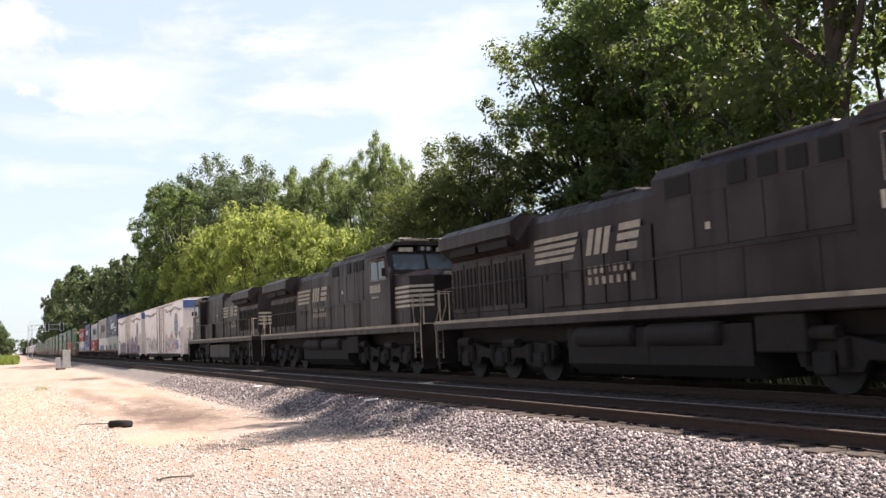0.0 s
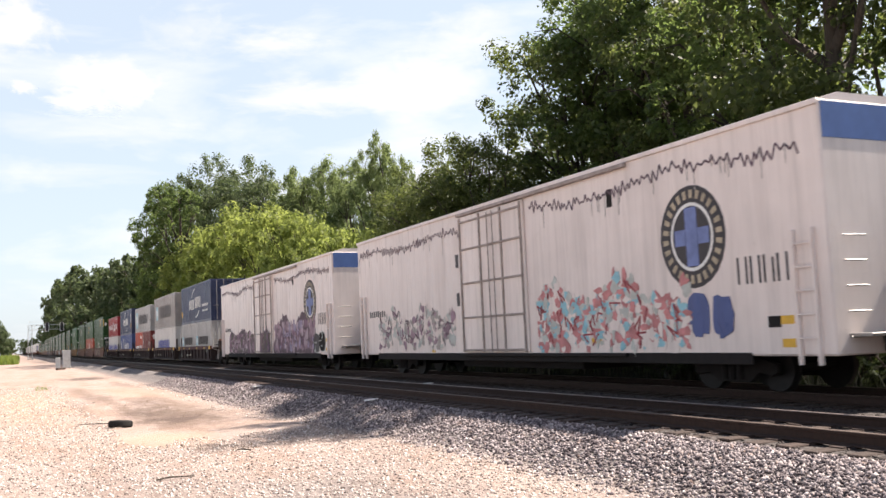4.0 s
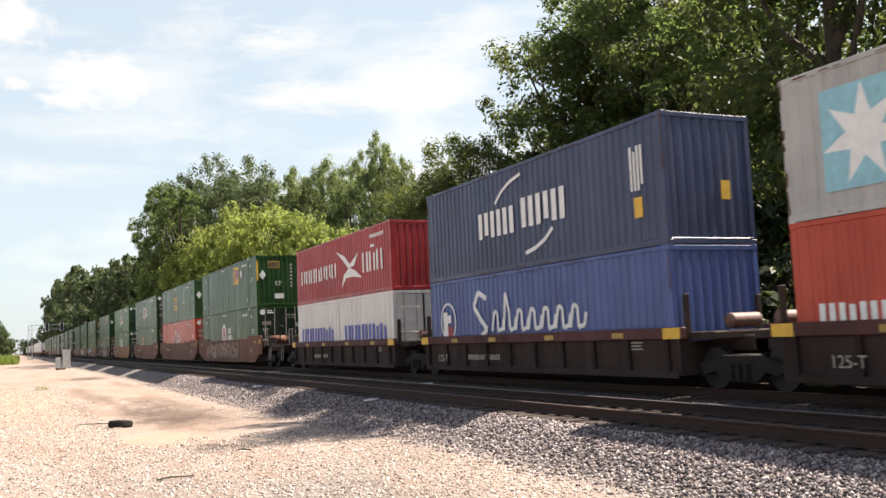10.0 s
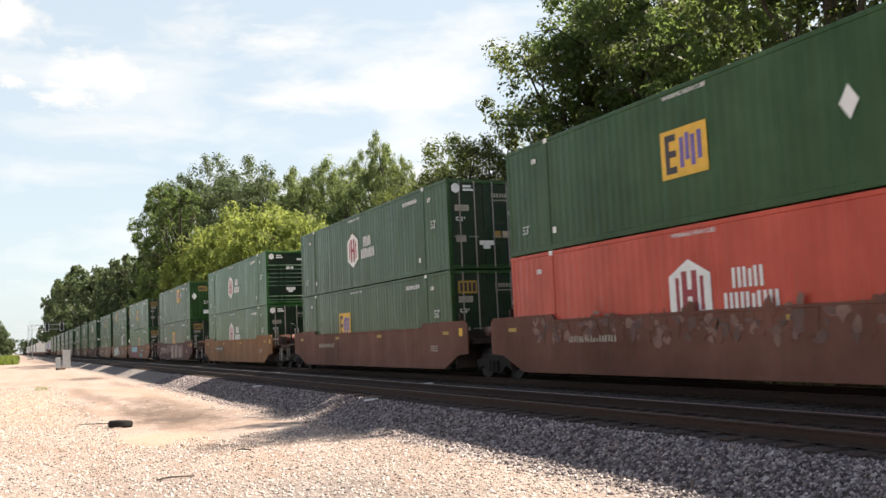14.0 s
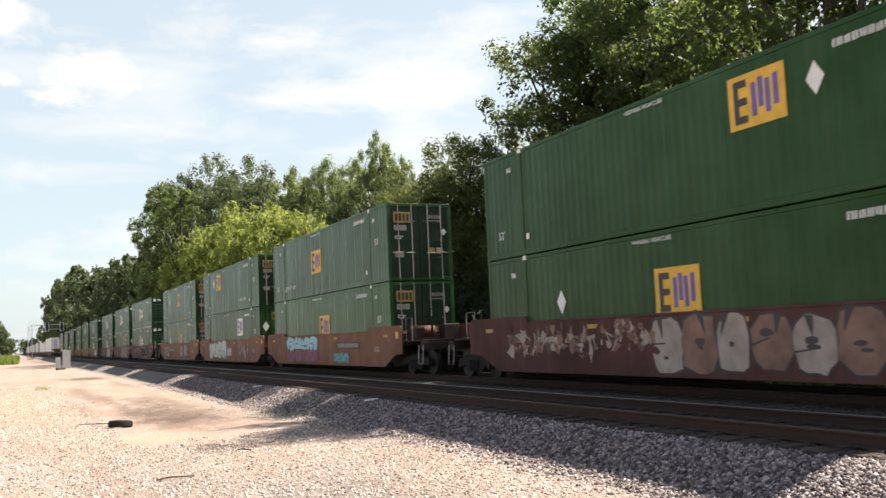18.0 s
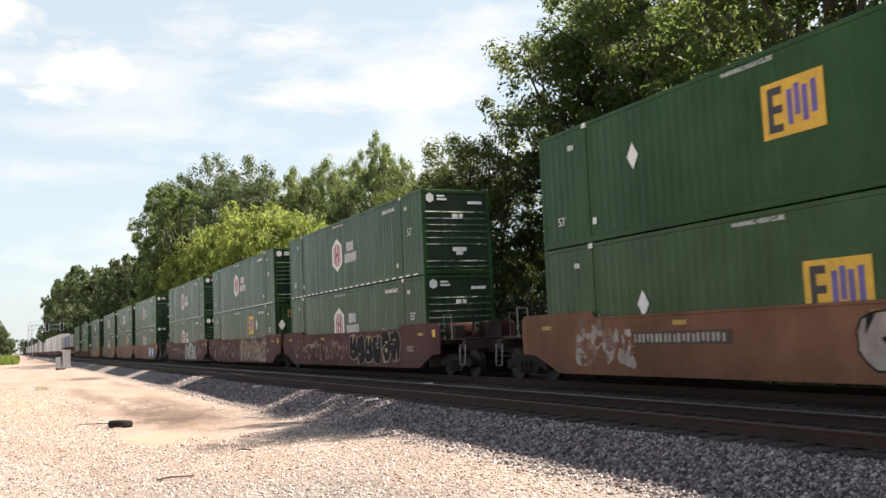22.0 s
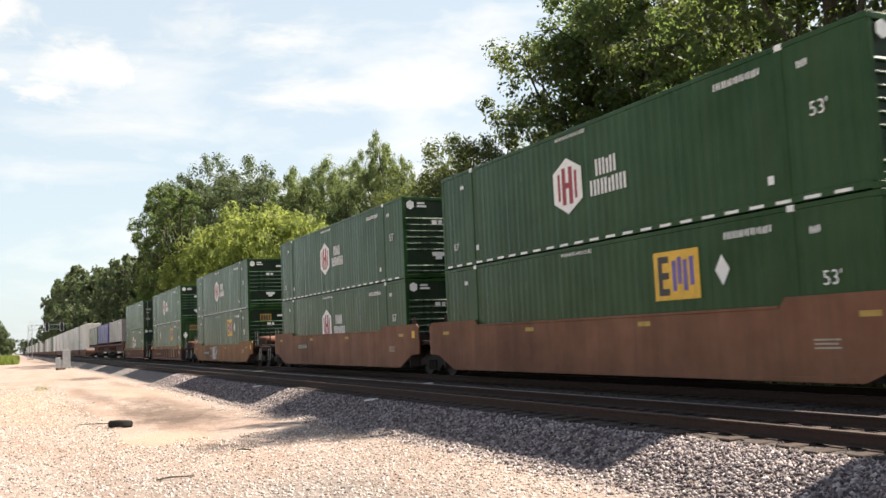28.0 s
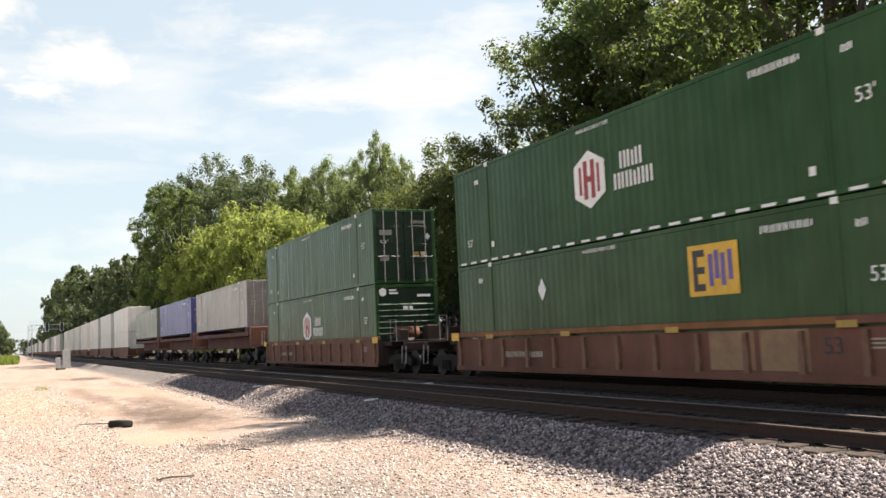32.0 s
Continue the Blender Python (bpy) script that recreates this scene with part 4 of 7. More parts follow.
def container(mat, L, H, s, z, label, front="ribs", W=None, group="containers on the train", plainbox=False):
    W = W or (BOXW if L > 15 else 2.44)
    half = W / 2
    t = thing("shipping_container", label, "container", group)
    rolling(t, s, z)
    key = (L, H, W)
    if plainbox:
        part("body", shared(("plain", key), lambda: corrugated(-L, 0, 0.02, H, -half, 0.03, 1.1).mesh("side_panel", mat)), mat, t)
        part("far_side", shared(("plainb", key), lambda: M().bevel(-half + 0.07, half, -L, 0, 0.02, H, 0.03).mesh("box", mat)), mat, t)
        return t
    big = L > 15
    pitch, depth = (0.28, 0.0045) if big else (0.278, 0.025)
    flat = ((-2.1, -1.85), (-L + 1.85, -L + 2.1)) if big else ()
    put("side_panel", shared(("side", key), lambda: corrugated(-L + 0.12, -0.12, 0.16, H - 0.09, -half + 0.012, depth, pitch, flat).mesh("side_panel", mat)), t, mat)
    put("side_panel", shared(("sideb", key), lambda: M().box(half - 0.05, half - 0.01, -L + 0.12, -0.12, 0.16, H - 0.09).mesh("side_panel", mat)), t, mat)
    put("roof_panel", shared(("roof", key), lambda: M().box(-half + 0.05, half - 0.05, -L + 0.1, -0.1, H - 0.055, H - 0.02).mesh("roof_panel", mat)), t, mat)
    put("floor_panel", shared(("floor", key), lambda: M().box(-half + 0.06, half - 0.06, -L + 0.1, -0.1, 0.06, 0.15).mesh("floor_panel", mat)), t, mat)
    for sx in (-1, 1):
        a, b = sorted((sx * half, sx * (half - 0.07)))
        put("top_rail", shared(("tr", key, sx), lambda: M().bevel(a, b, -L + 0.1, -0.1, H - 0.10, H, 0.012).mesh("top_rail", mat)), t, mat)
        put("bottom_rail", shared(("br", key, sx), lambda: M().bevel(a, b, -L + 0.1, -0.1, 0.02, 0.17, 0.012).mesh("bottom_rail", mat)), t, mat)
        for y in ((-0.16, 0.0), (-L, -L + 0.16)):
            a2, b2 = sorted((sx * half, sx * (half - 0.13)))
            put("corner_post", shared(("post", key, sx, y), lambda: M().bevel(a2, b2, y[0] + 0.004, y[1] - 0.004, 0.11, H - 0.11, 0.015).mesh("corner_post", mat)), t, mat)
        ys = [0.0, -L + 0.178] + ([-1.98, -L + 1.98] if big else [])
        for y in ys:
            for zz in (0.0, H - 0.118):
                a3, b3 = sorted((sx * (half + 0.004), sx * (half - 0.162)))
                put("corner_casting", shared(("cast", W, sx, zz > 1), lambda: M().bevel(a3, b3, -0.178, 0, 0, 0.122, 0.01).mesh("corner_casting", mat)), t, mat if not (big and 0.5 < -y < L - 0.5 and zz > 1) else WHITE, Matrix.Translation((0, y, zz)))
        if big:
            for y in (-1.98, -L + 1.98):
                a4, b4 = sorted((sx * (half + 0.002), sx * (half - 0.05)))
                put("side_post", shared(("spost", key, sx), lambda: M().bevel(a4, b4, -0.16, -0.0, 0.12, H - 0.11, 0.01).mesh("side_post", mat)), t, mat, Matrix.Translation((0, y, 0)))
    put("end_wall", shared(("rear", key), lambda: M().box(-half + 0.1, half - 0.1, -0.06, -0.02, 0.12, H - 0.1).mesh("end_wall", mat)), t, mat)
    yf = -L
    put("header", shared(("hdr", key), lambda: M().bevel(-half + 0.1, half - 0.1, yf + 0.002, yf + 0.1, H - 0.13, H - 0.01, 0.012).mesh("header", mat)), t, mat)
    put("sill", shared(("sll", key), lambda: M().bevel(-half + 0.1, half - 0.1, yf + 0.002, yf + 0.1, 0.02, 0.16, 0.012).mesh("sill", mat)), t, mat)
    if front == "ribs":
        put("end_wall", shared(("fw", key), lambda: M().box(-half + 0.1, half - 0.1, yf + 0.07, yf + 0.11, 0.15, H - 0.12).mesh("end_wall", SHADEGREEN)), t, SHADEGREEN)
        for i, zz in enumerate((0.22, 0.40, 0.98, 1.20, 1.42, 1.64, 1.86, 2.08)):
            put("stiffener", shared(("stf", W), lambda: M().prism([(0, 0.0), (-0.06, 0.02), (-0.06, 0.04), (-0.028, 0.085), (0, 0.1)], "x", -half + 0.12, half - 0.12).mesh("stiffener", GREEN_GLOSS)), t, GREEN_GLOSS, Matrix.Translation((0, yf + 0.07, zz * H / 2.9)))
    elif front == "corr":
        m = M()
        x, prof = -half + 0.12, [(-half + 0.1, 0.0)]
        while x < half - 0.3:
            prof += [(x, 0.0), (x + 0.08, -0.045), (x + 0.16, -0.045), (x + 0.24, 0.0)]
            x += 0.26
        m.prism(prof + [(half - 0.1, 0.0), (half - 0.1, 0.03), (-half + 0.1, 0.03)], "z", 0.15, H - 0.12)
        put("end_wall", shared(("fc", key), lambda: m.mesh("end_wall", mat)), t, mat, Matrix.Translation((0, yf + 0.06, 0)))
    else:
        for sx in (-1, 1):
            a, b = sorted((sx * 0.012, sx * (half - 0.12)))
            skin = {GREEN: SHADEGREEN, GREEN2: SHADEGREEN, GREEN3: SHADEGREEN, GREEN4: SHADEGREEN}.get(mat, mat)
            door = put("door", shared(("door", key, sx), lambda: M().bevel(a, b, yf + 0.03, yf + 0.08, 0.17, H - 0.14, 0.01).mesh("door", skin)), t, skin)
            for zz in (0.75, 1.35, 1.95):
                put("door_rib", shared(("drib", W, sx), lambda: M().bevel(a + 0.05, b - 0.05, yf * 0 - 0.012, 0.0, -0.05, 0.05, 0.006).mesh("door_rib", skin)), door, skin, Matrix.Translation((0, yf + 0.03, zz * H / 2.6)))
            if not big:
                part("gasket", M().box(*sorted((sx * 0.006, sx * 0.035)), yf + 0.022, yf + 0.032, 0.18, H - 0.15), GRIME, door, "dark door gasket")
            for k in (0.27, 0.73):
                xr = a + (b - a) * k
                put("locking_rod", shared(("rod", H), lambda: M().tube([(0, 0, 0.08), (0, 0, H - 0.06)], 0.022, 8).mesh("locking_rod", BRIGHT)), door, BRIGHT, Matrix.Translation((xr, yf - 0.01, 0)))
                put("rod_handle", shared(("rodh",), lambda: M().bevel(-0.18, 0.18, -0.05, -0.03, -0.015, 0.015, 0.005).mesh("rod_handle", BRIGHT)), door, BRIGHT, Matrix.Translation((xr + 0.08 * sx, yf, 1.05)))
        if big:
            y = yf + 0.024
            for k in range(2):
                for q in range(6):
                    part("door_figure", M().box(0.30 + 0.1 * q, 0.36 + 0.1 * q, y, y + 0.005, H - 0.56 - 0.2 * k, H - 0.43 - 0.2 * k), CREAM, t, "white figure as a bar")
            part("door_notice", M().box(-1.02, -0.52, y, y + 0.005, H - 1.02, H - 0.82), CREAM, t, "pale notice panel")
            part("door_notice", M().box(-1.02, -0.66, y, y + 0.005, 0.88, 1.10), CREAM, t, "pale notice panel")
            part("door_notice", M().box(0.36, 0.60, y, y + 0.005, 1.02, 1.24), BADGE, t, "yellow notice")
            part("door_notice", M().box(0.66, 0.92, y, y + 0.005, 1.02, 1.24), SAND, t, "sand coloured notice")
            part("door_diamond", M().prism([(0.86, H - 1.06), (0.98, H - 0.92), (1.10, H - 1.06), (0.98, H - 1.2)], "y", y, y + 0.005), WHITE, t, "white diamond")
            write_front(t, "53'", -1.02, H - 1.42, 0.30, yf + 0.022)
    if L > 12 and not big:
        rng = random.Random(int(s * 7))
        edge = Decal(t, half, -1, 0.004)
        for u0 in (0.015, L - 0.075):
            v = 0.15
            while v < H - 0.3:
                run_v = rng.uniform(0.10, 0.42)
                if rng.random() < 0.62:
                    edge.poly([(u0 + rng.uniform(0, 0.02), v), (u0 + rng.uniform(0.03, 0.07), v + 0.02), (u0 + rng.uniform(0.03, 0.07), v + run_v), (u0 + rng.uniform(0, 0.02), v + run_v + 0.03)], RUSTY)
                v += run_v + 0.08
        for _ in range(26):
            u, v, w, h = rng.uniform(0.3, L - 0.4), rng.choice((0.05, 0.07, H - 0.075)), rng.uniform(0.08, 0.35), rng.uniform(0.015, 0.045)
            edge.poly([(u, v), (u + w, v + 0.006), (u + w * 0.9, v + h), (u + w * 0.2, v + h * 0.8)], RUSTY)
        edge.done("rust_patch", "brown rust on the corner post")
    if big:
        d = Decal(t, half)
        d.bars(L - 3.6, L - 2.35, H - 0.42, H - 0.28, 8, WHITE, 0, int(s), 0.25)      # owner's number, as bars
        d.bars(L - 1.5, L - 1.25, H - 0.55, H - 0.42, 2, WHITE, 0, 3)
        d.rect(L - 2.35, L - 2.2, 0.42, 0.58, WHITE).rect(2.25, 2.4, 0.42, 0.58, WHITE)
        d.bars(1.35, 1.6, H - 0.55, H - 0.42, 2, WHITE, 0, 4)
        d.done("marking", "small white marking bars")
        write_side(t, "WARNING HIGH CUBE", L * 0.42, H - 0.225, 0.13, half, label="small white warning lettering")
        write_side(t, "53'", L - 1.3, H * 0.5, 0.36, half, label="white 53 foot figure")
        write_side(t, "53'", 0.75, 0.55, 0.30, half, label="white 53 foot figure")
    return t


def hub_marks(t, L, H, half, tape=False, front="ribs"):
    d = Decal(t, half)
    u, v = 7.25, H * 0.52
    d.poly([(u - 0.63, v - 0.38), (u, v - 0.70), (u + 0.63, v - 0.38), (u + 0.63, v + 0.38), (u, v + 0.70), (u - 0.63, v + 0.38)], WHITE)
    for x0, x1, v0, v1 in ((-0.42, -0.32, -0.34, 0.34), (0.32, 0.42, -0.34, 0.34), (-0.23, -0.07, -0.46, 0.46), (0.07, 0.23, -0.46, 0.46), (-0.07, 0.07, -0.06, 0.08)):
        d.rect(u + x0, u + x1, v + v0, v + v1, REDMARK, 1)
    d.bars(8.45, 9.3, v + 0.03, v + 0.42, 3, WHITE, 0, 7, 0.28).bars(8.2, 9.65, v - 0.42, v - 0.05, 5, WHITE, 0, 8, 0.28)
    d.done("emblem", "white and red painted emblem shape")
    if tape:
        for i in range(24):
            a = 0.25 + i * (L - 0.5) / 24
            d.rect(a, a + 0.36, 0.04, 0.10, WHITE)
        d.done("reflective_strip", "row of white reflective dashes")
    front_badge(t, L, H, half, False, front)


def front_badge(t, L, H, half, yellow, front="corr"):
    """Small painted marks on the leading end."""
    y = -L - 0.03
    if yellow:
        x0 = -1.05 if front == "door" else -0.62
        part("badge", M().box(x0, x0 + 0.66, y - 0.01, y, H - 0.74, H - 0.34), BADGE, t, "yellow end badge")
        for k in range(4):
            part("badge_bar", M().box(x0 + 0.06 + 0.15 * k, x0 + 0.15 + 0.15 * k, y - 0.016, y - 0.006, H - 0.68, H - 0.40), INK, t, "dark bar on the badge")
    else:
        k = [(-1.0 + 0.16 * math.cos(a), H - 0.30 + 0.17 * math.sin(a)) for a in [math.pi / 6 + i * math.pi / 3 for i in range(6)]]
        part("badge", M().prism(k, "y", y - 0.01, y), WHITE, t, "white hexagon end badge")
        part("badge_bar", M().box(-0.74, -0.45, y - 0.01, y, H - 0.27, H - 0.20), WHITE, t, "white bar")
        part("badge_bar", M().box(-0.74, -0.38, y - 0.01, y, H - 0.38, H - 0.31), WHITE, t, "white bar")
        part("end_notice", M().prism([(-0.22, 0.78), (-0.1, 0.78), (-0.1, 0.66), (0.14, 0.66), (0.14, 0.78), (0.28, 0.78), (0.28, 0.92), (-0.22, 0.92)], "y", y - 0.05, y), WHITE, t, "white notice")
    if front == "corr":
        part("end_diamond", M().prism([(-1.14, H - 1.12), (-0.95, H - 0.84), (-0.76, H - 1.12), (-0.95, H - 1.40)], "y", y - 0.012, y - 0.002), WHITE, t, "white diamond")
        write_front(t, "53'", -0.26, H - 1.72, 0.34, y - 0.006)
        part("end_notice", M().box(-0.28, 0.24, y - 0.012, y - 0.002, H - 2.46, H - 2.18), WHITE, t, "white notice panel")
        for k in range(7):
            part("end_figure", M().box(0.62, 0.76, y - 0.012, y - 0.002, H - 0.62 - 0.2 * k, H - 0.50 - 0.2 * k), CREAM, t, "white figure as a bar")
    elif front == "ribs":
        part("end_figure", M().box(-0.2, 0.0, y - 0.03, y - 0.02, H - 0.98, H - 0.84), WHITE, t, "white figure as a bar")
        part("end_figure", M().box(0.06, 0.2, y - 0.03, y - 0.02, H - 0.98, H - 0.84), WHITE, t, "white figure as a bar")
        part("end_figure", M().box(0.4, 0.95, y - 0.03, y - 0.02, H - 0.5, H - 0.40), WHITE, t, "white figure as a bar")


def emp_marks(t, L, H, half, u=10.6, mat=None, diamond=1.3, level=0.66, front="corr", size=1.42):
    d = Decal(t, half)
    v = H * level
    a, b = u - size / 2, u + size / 2
    d.rect(a, b, v - 0.51, v + 0.51, mat or YELLOW)
    w = size
    d.rect(a + 0.10 * w, a + 0.19 * w, v - 0.41, v + 0.41, INK, 1)
    for k in (-0.41, -0.07, 0.27):
        d.rect(a + 0.19 * w, a + 0.34 * w, v + k, v + k + 0.14, INK, 1)
    for k, q in ((0.42, 0.0), (0.54, 0.14), (0.66, 0.0), (0.80, 0.1)):
        d.rect(a + k * w, a + (k + 0.085) * w, v - 0.33 + q, v + 0.30 + q * 0.5, VIOLET, 1)
    if diamond:
        c = u + diamond
        d.poly([(c - 0.2, v), (c, v - 0.3), (c + 0.2, v), (c, v + 0.3)], WHITE)
    d.done("emblem", "yellow square emblem with dark bars")
    front_badge(t, L, H, half, True, front)


def star_marks(t, L, H, half, size=1.0):
    d = Decal(t, half)
    d.rect(1.73 - 0.61 * size, 1.73 + 0.61 * size, H * 0.5 - 0.62 * size, H * 0.5 + 0.62 * size, SKYBLUE)
    pts = []
    for i in range(14):
        r = (0.61, 0.26)[i % 2] * size
        a = math.pi / 2 + i * math.pi / 7
        pts.append((1.73 + r * math.cos(a), H * 0.5 + r * math.sin(a)))
    d.poly(pts, WHITE, 1)
    d.bars(3.3, 10.2, H * 0.32, H * 0.70, 6, INK, 0, 31, 0.24)
    d.done("emblem", "pale blue square with white star and dark bars")


# ---- bogies ----
def wheelset_mesh(r, gauge=0.7525):
    def make():
        m = M().tube([(-gauge - 0.05, 0, 0), (gauge + 0.05, 0, 0)], 0.08, 10)
        for s in (-1, 1):
            x = s * gauge
            prof = [(-0.065 * s, r), (0.03 * s, r), (0.045 * s, r), (-0.065 * s, r * 0.97)]
            m.tube([(x - 0.07, 0, 0), (x + 0.05, 0, 0)], r, 22)
            m.tube([(x - s * 0.05, 0, 0), (x - s * 0.085, 0, 0)], r + 0.028, 22)
            m.tube([(x + s * 0.03, 0, 0), (x + s * 0.14, 0, 0)], 0.13, 10)
            m.prism([(-0.04, -r * 0.75), (0.04, -r * 0.75), (0.04, r * 0.75), (-0.04, r * 0.75)], "x", x + s * 0.045, x + s * 0.062)
        return m.mesh("wheelset", STEEL)
    return shared(("ws", r), make)


def bogie(parent, y, r=0.42, base=0.89):
    def make():
        m = M()
        for s in (-1, 1):
            a, b = sorted((s * 0.92, s * 1.06))
            prof = [(-base - 0.22, r + 0.10), (-base - 0.22, r - 0.04), (-base - 0.1, r - 0.12), (-base + 0.22, r - 0.05), (-0.42, r - 0.24), (0.42, r - 0.24), (base - 0.22, r - 0.05), (base + 0.1, r - 0.12), (base + 0.22, r - 0.04), (base + 0.22, r + 0.10),
                    (base - 0.15, r + 0.20), (0.5, r + 0.26), (-0.5, r + 0.26), (-base + 0.15, r + 0.20)]
            m.prism(prof, "x", a, b)
            for k in (-0.2, 0.0, 0.2):
                m.tube([(s * 1.08, k, r - 0.2), (s * 1.08, k, r + 0.1)], 0.075, 8)
        m.bevel(-1.0, 1.0, -0.25, 0.25, r - 0.02, r + 0.28, 0.03)
        return m.mesh("bogie", GRIME)
    b = put("bogie", shared(("bogie", r, base), make), parent, GRIME, Matrix.Translation((0, y, 0)), "grimy two-axle bogie")
    for k in (-base, base):
        w = put("wheelset", wheelset_mesh(r), b, STEEL, Matrix.Translation((0, k, r)))
        spinners.append((w, (0.0, k, r), r, 1))
    return b


# ---- well cars ----
BARREL = plain("dusty pink brown barrel paint", (0.17, 0.090, 0.072), 0.6, 0, 0.3, 3)
PANEL = plain("dark brown number panel paint", (0.060, 0.036, 0.030), 0.65, 0, 0.25, 4)


def well_car(s, L, mat, style, label, rear, front, seed=0, top=1.55, z0=0.25):
    """One well unit under a container whose rear end is at s. rear, front: 'joint' (shared bogie), 'end' (own bogie and coupler) or 'bare' (the next unit carries it)."""
    t = thing("well_car", label, "well car", "well cars of the train")
    rolling(t, s)
    rng = random.Random(seed)
    half = 1.385
    y1, y0 = 0.22, -L - 0.22
    for sx in (-1, 1):
        a, b = sorted((sx * half, sx * (half - 0.05)))
        if style == "rib":
            low = mat if L > 15 else WELL_SIDE
            part("side_plate", M().prism([(y0, z0 + 0.05), (y1, z0 + 0.05), (y1, top - 0.2), (y0, top - 0.2)], "x", sx * (half - 0.075), sx * (half - 0.045)), low, t)
            put("top_chord", M().bevel(a - 0.035, b + 0.035, y0 - 0.25, y1 + 0.25, top - (0.15 if L > 15 else 0.24), top, 0.015).mesh("top_chord", mat), t, mat)
            put("bottom_chord", M().bevel(a, b, y0, y1, z0 - 0.02, z0 + 0.14, 0.012).mesh("bottom_chord", low), t, low)
            n = 13 if L > 15 else 10
            for i in range(n):
                y = y0 + 0.3 + (y1 - y0 - 0.6) * i / (n - 1)
                put("rib", shared(("rib", top, sx), lambda: M().prism([(0.07, z0 + 0.12), (-0.07, z0 + 0.12), (-0.05, top - 0.24), (0.05, top - 0.24)], "x", sx * (half + 0.03), sx * (half - 0.06)).mesh("rib", low)), t, RIBTAN if L > 15 else low, Matrix.Translation((0, y, 0)))
        else:
            cut = 0.95
            prof = [(y1 + 0.95, 0.72), (y1 + 0.95, top - 0.12), (y1 + 0.78, top), (y1 - 2.3, top), (y1 - 2.45, top - 0.16), (y0 + 2.45, top - 0.16), (y0 + 2.3, top), (y0 - 0.78, top), (y0 - 0.95, top - 0.12), (y0 - 0.95, 0.72), (y0 - 0.30, 0.68), (y0 + cut * 0.8, z0), (y1 - cut * 0.8, z0), (y1 + 0.30, 0.68)]
            part("side_plate", M().prism(prof, "x", a, b), mat, t)
            put("top_chord", M().bevel(a - 0.02, b + 0.02, y0 + 2.45, y1 - 2.45, top - 0.20, top - 0.14, 0.008).mesh("top_chord", mat), t, mat)
            put("bottom_chord", M().bevel(a - 0.015, b + 0.015, y0 + cut, y1 - cut, z0 - 0.01, z0 + 0.09, 0.01).mesh("bottom_chord", mat), t, mat)
    for i in range(4):
        y = y0 + 0.6 + (y1 - y0 - 1.2) * i / 3
        put("cross_beam", shared(("xb", 1), lambda: M().bevel(-half + 0.06, half - 0.06, -0.15, 0.15, 0.26, 0.38, 0.01).mesh("cross_beam", GRIME)), t, GRIME, Matrix.Translation((0, y, 0)))
    for sy, kind, ye in ((1, rear, y1), (-1, front, y0)):
        reach = 1.62 if kind in ("joint", "bare") else 2.55
        ya, yb = sorted((ye, ye + sy * reach))
        part("end_platform", M().bevel(-1.15, 1.15, min(ye - sy * 0.1, ye + sy * 0.9), max(ye - sy * 0.1, ye + sy * 0.9), 1.0, 1.16, 0.02).bevel(-0.45, 0.45, ya, yb, 0.74, 1.06, 0.03), WELL_END, t)
        part("bulkhead", M().prism([(-half + 0.06, z0 + 0.04), (half - 0.06, z0 + 0.04), (half - 0.03, top - 0.1), (half - 0.3, top - 0.3), (-half + 0.3, top - 0.3), (-half + 0.03, top - 0.1)], "y", ye, ye + sy * 0.06), WELL_END, t)
        if kind == "joint":
            bogie(t, ye + sy * 1.43)
        elif kind == "end":
            bogie(t, ye + sy * 1.35)
            part("coupler", M().bevel(-0.12, 0.12, *sorted((ye + sy * 2.5, ye + sy * 3.55)), 0.72, 0.95, 0.03).bevel(-0.2, 0.2, *sorted((ye + sy * 3.2, ye + sy * 3.6)), 0.66, 1.0, 0.05), GRIME, t)
            part("end_sill", M().bevel(-1.3, 1.3, *sorted((ye + sy * 2.35, ye + sy * 2.6)), 0.86, 1.12, 0.02), WELL_END, t)
            part("walkway", M().bevel(-1.2, 1.2, *sorted((ye + sy * 0.9, ye + sy * 2.4)), 1.14, 1.19, 0.01), WELL_END, t, "grimy metal grating")
            part("valve_box", M().bevel(0.35, 0.95, *sorted((ye + sy * 0.35, ye + sy * 0.8)), 1.16, 1.72, 0.03), WELL_END, t)
            part("valve_box", M().bevel(-1.05, -0.7, *sorted((ye + sy * 1.1, ye + sy * 1.45)), 1.18, 1.6, 0.03), WELL_END, t)
            part("brake_pipe", M().tube([(-1.1, ye + sy * 0.3, 1.3), (-1.1, ye + sy * 1.2, 1.32), (-0.6, ye + sy * 2.0, 1.0), (-0.3, ye + sy * 3.0, 0.6), (-0.15, ye + sy * 3.5, 0.62)], 0.035, 6), STEEL, t)
            part("brake_tank", M().tube([(-0.85, ye + sy * 0.55, 1.48), (0.05, ye + sy * 0.55, 1.48)], 0.21, 14), WELL_RUST, t, "brown brake air tank", True)
            for sx in (-1, 1):
                part("grab_rail", M().tube([(sx * 1.2, ye + sy * 0.95, 1.16), (sx * 1.2, ye + sy * 0.95, 1.95), (sx * 1.2, ye + sy * 1.5, 1.95), (sx * 1.2, ye + sy * 1.5, 1.16)], 0.018, 6), BRIGHT, t, "bright grab rail")
                part("step", M().tube([(sx * 1.3, ye + sy * 2.25, 1.0), (sx * 1.34, ye + sy * 2.25, 0.40), (sx * 1.34, ye + sy * 2.6, 0.40), (sx * 1.3, ye + sy * 2.6, 1.0)], 0.018, 6), BRIGHT, t, "bright stirrup step")
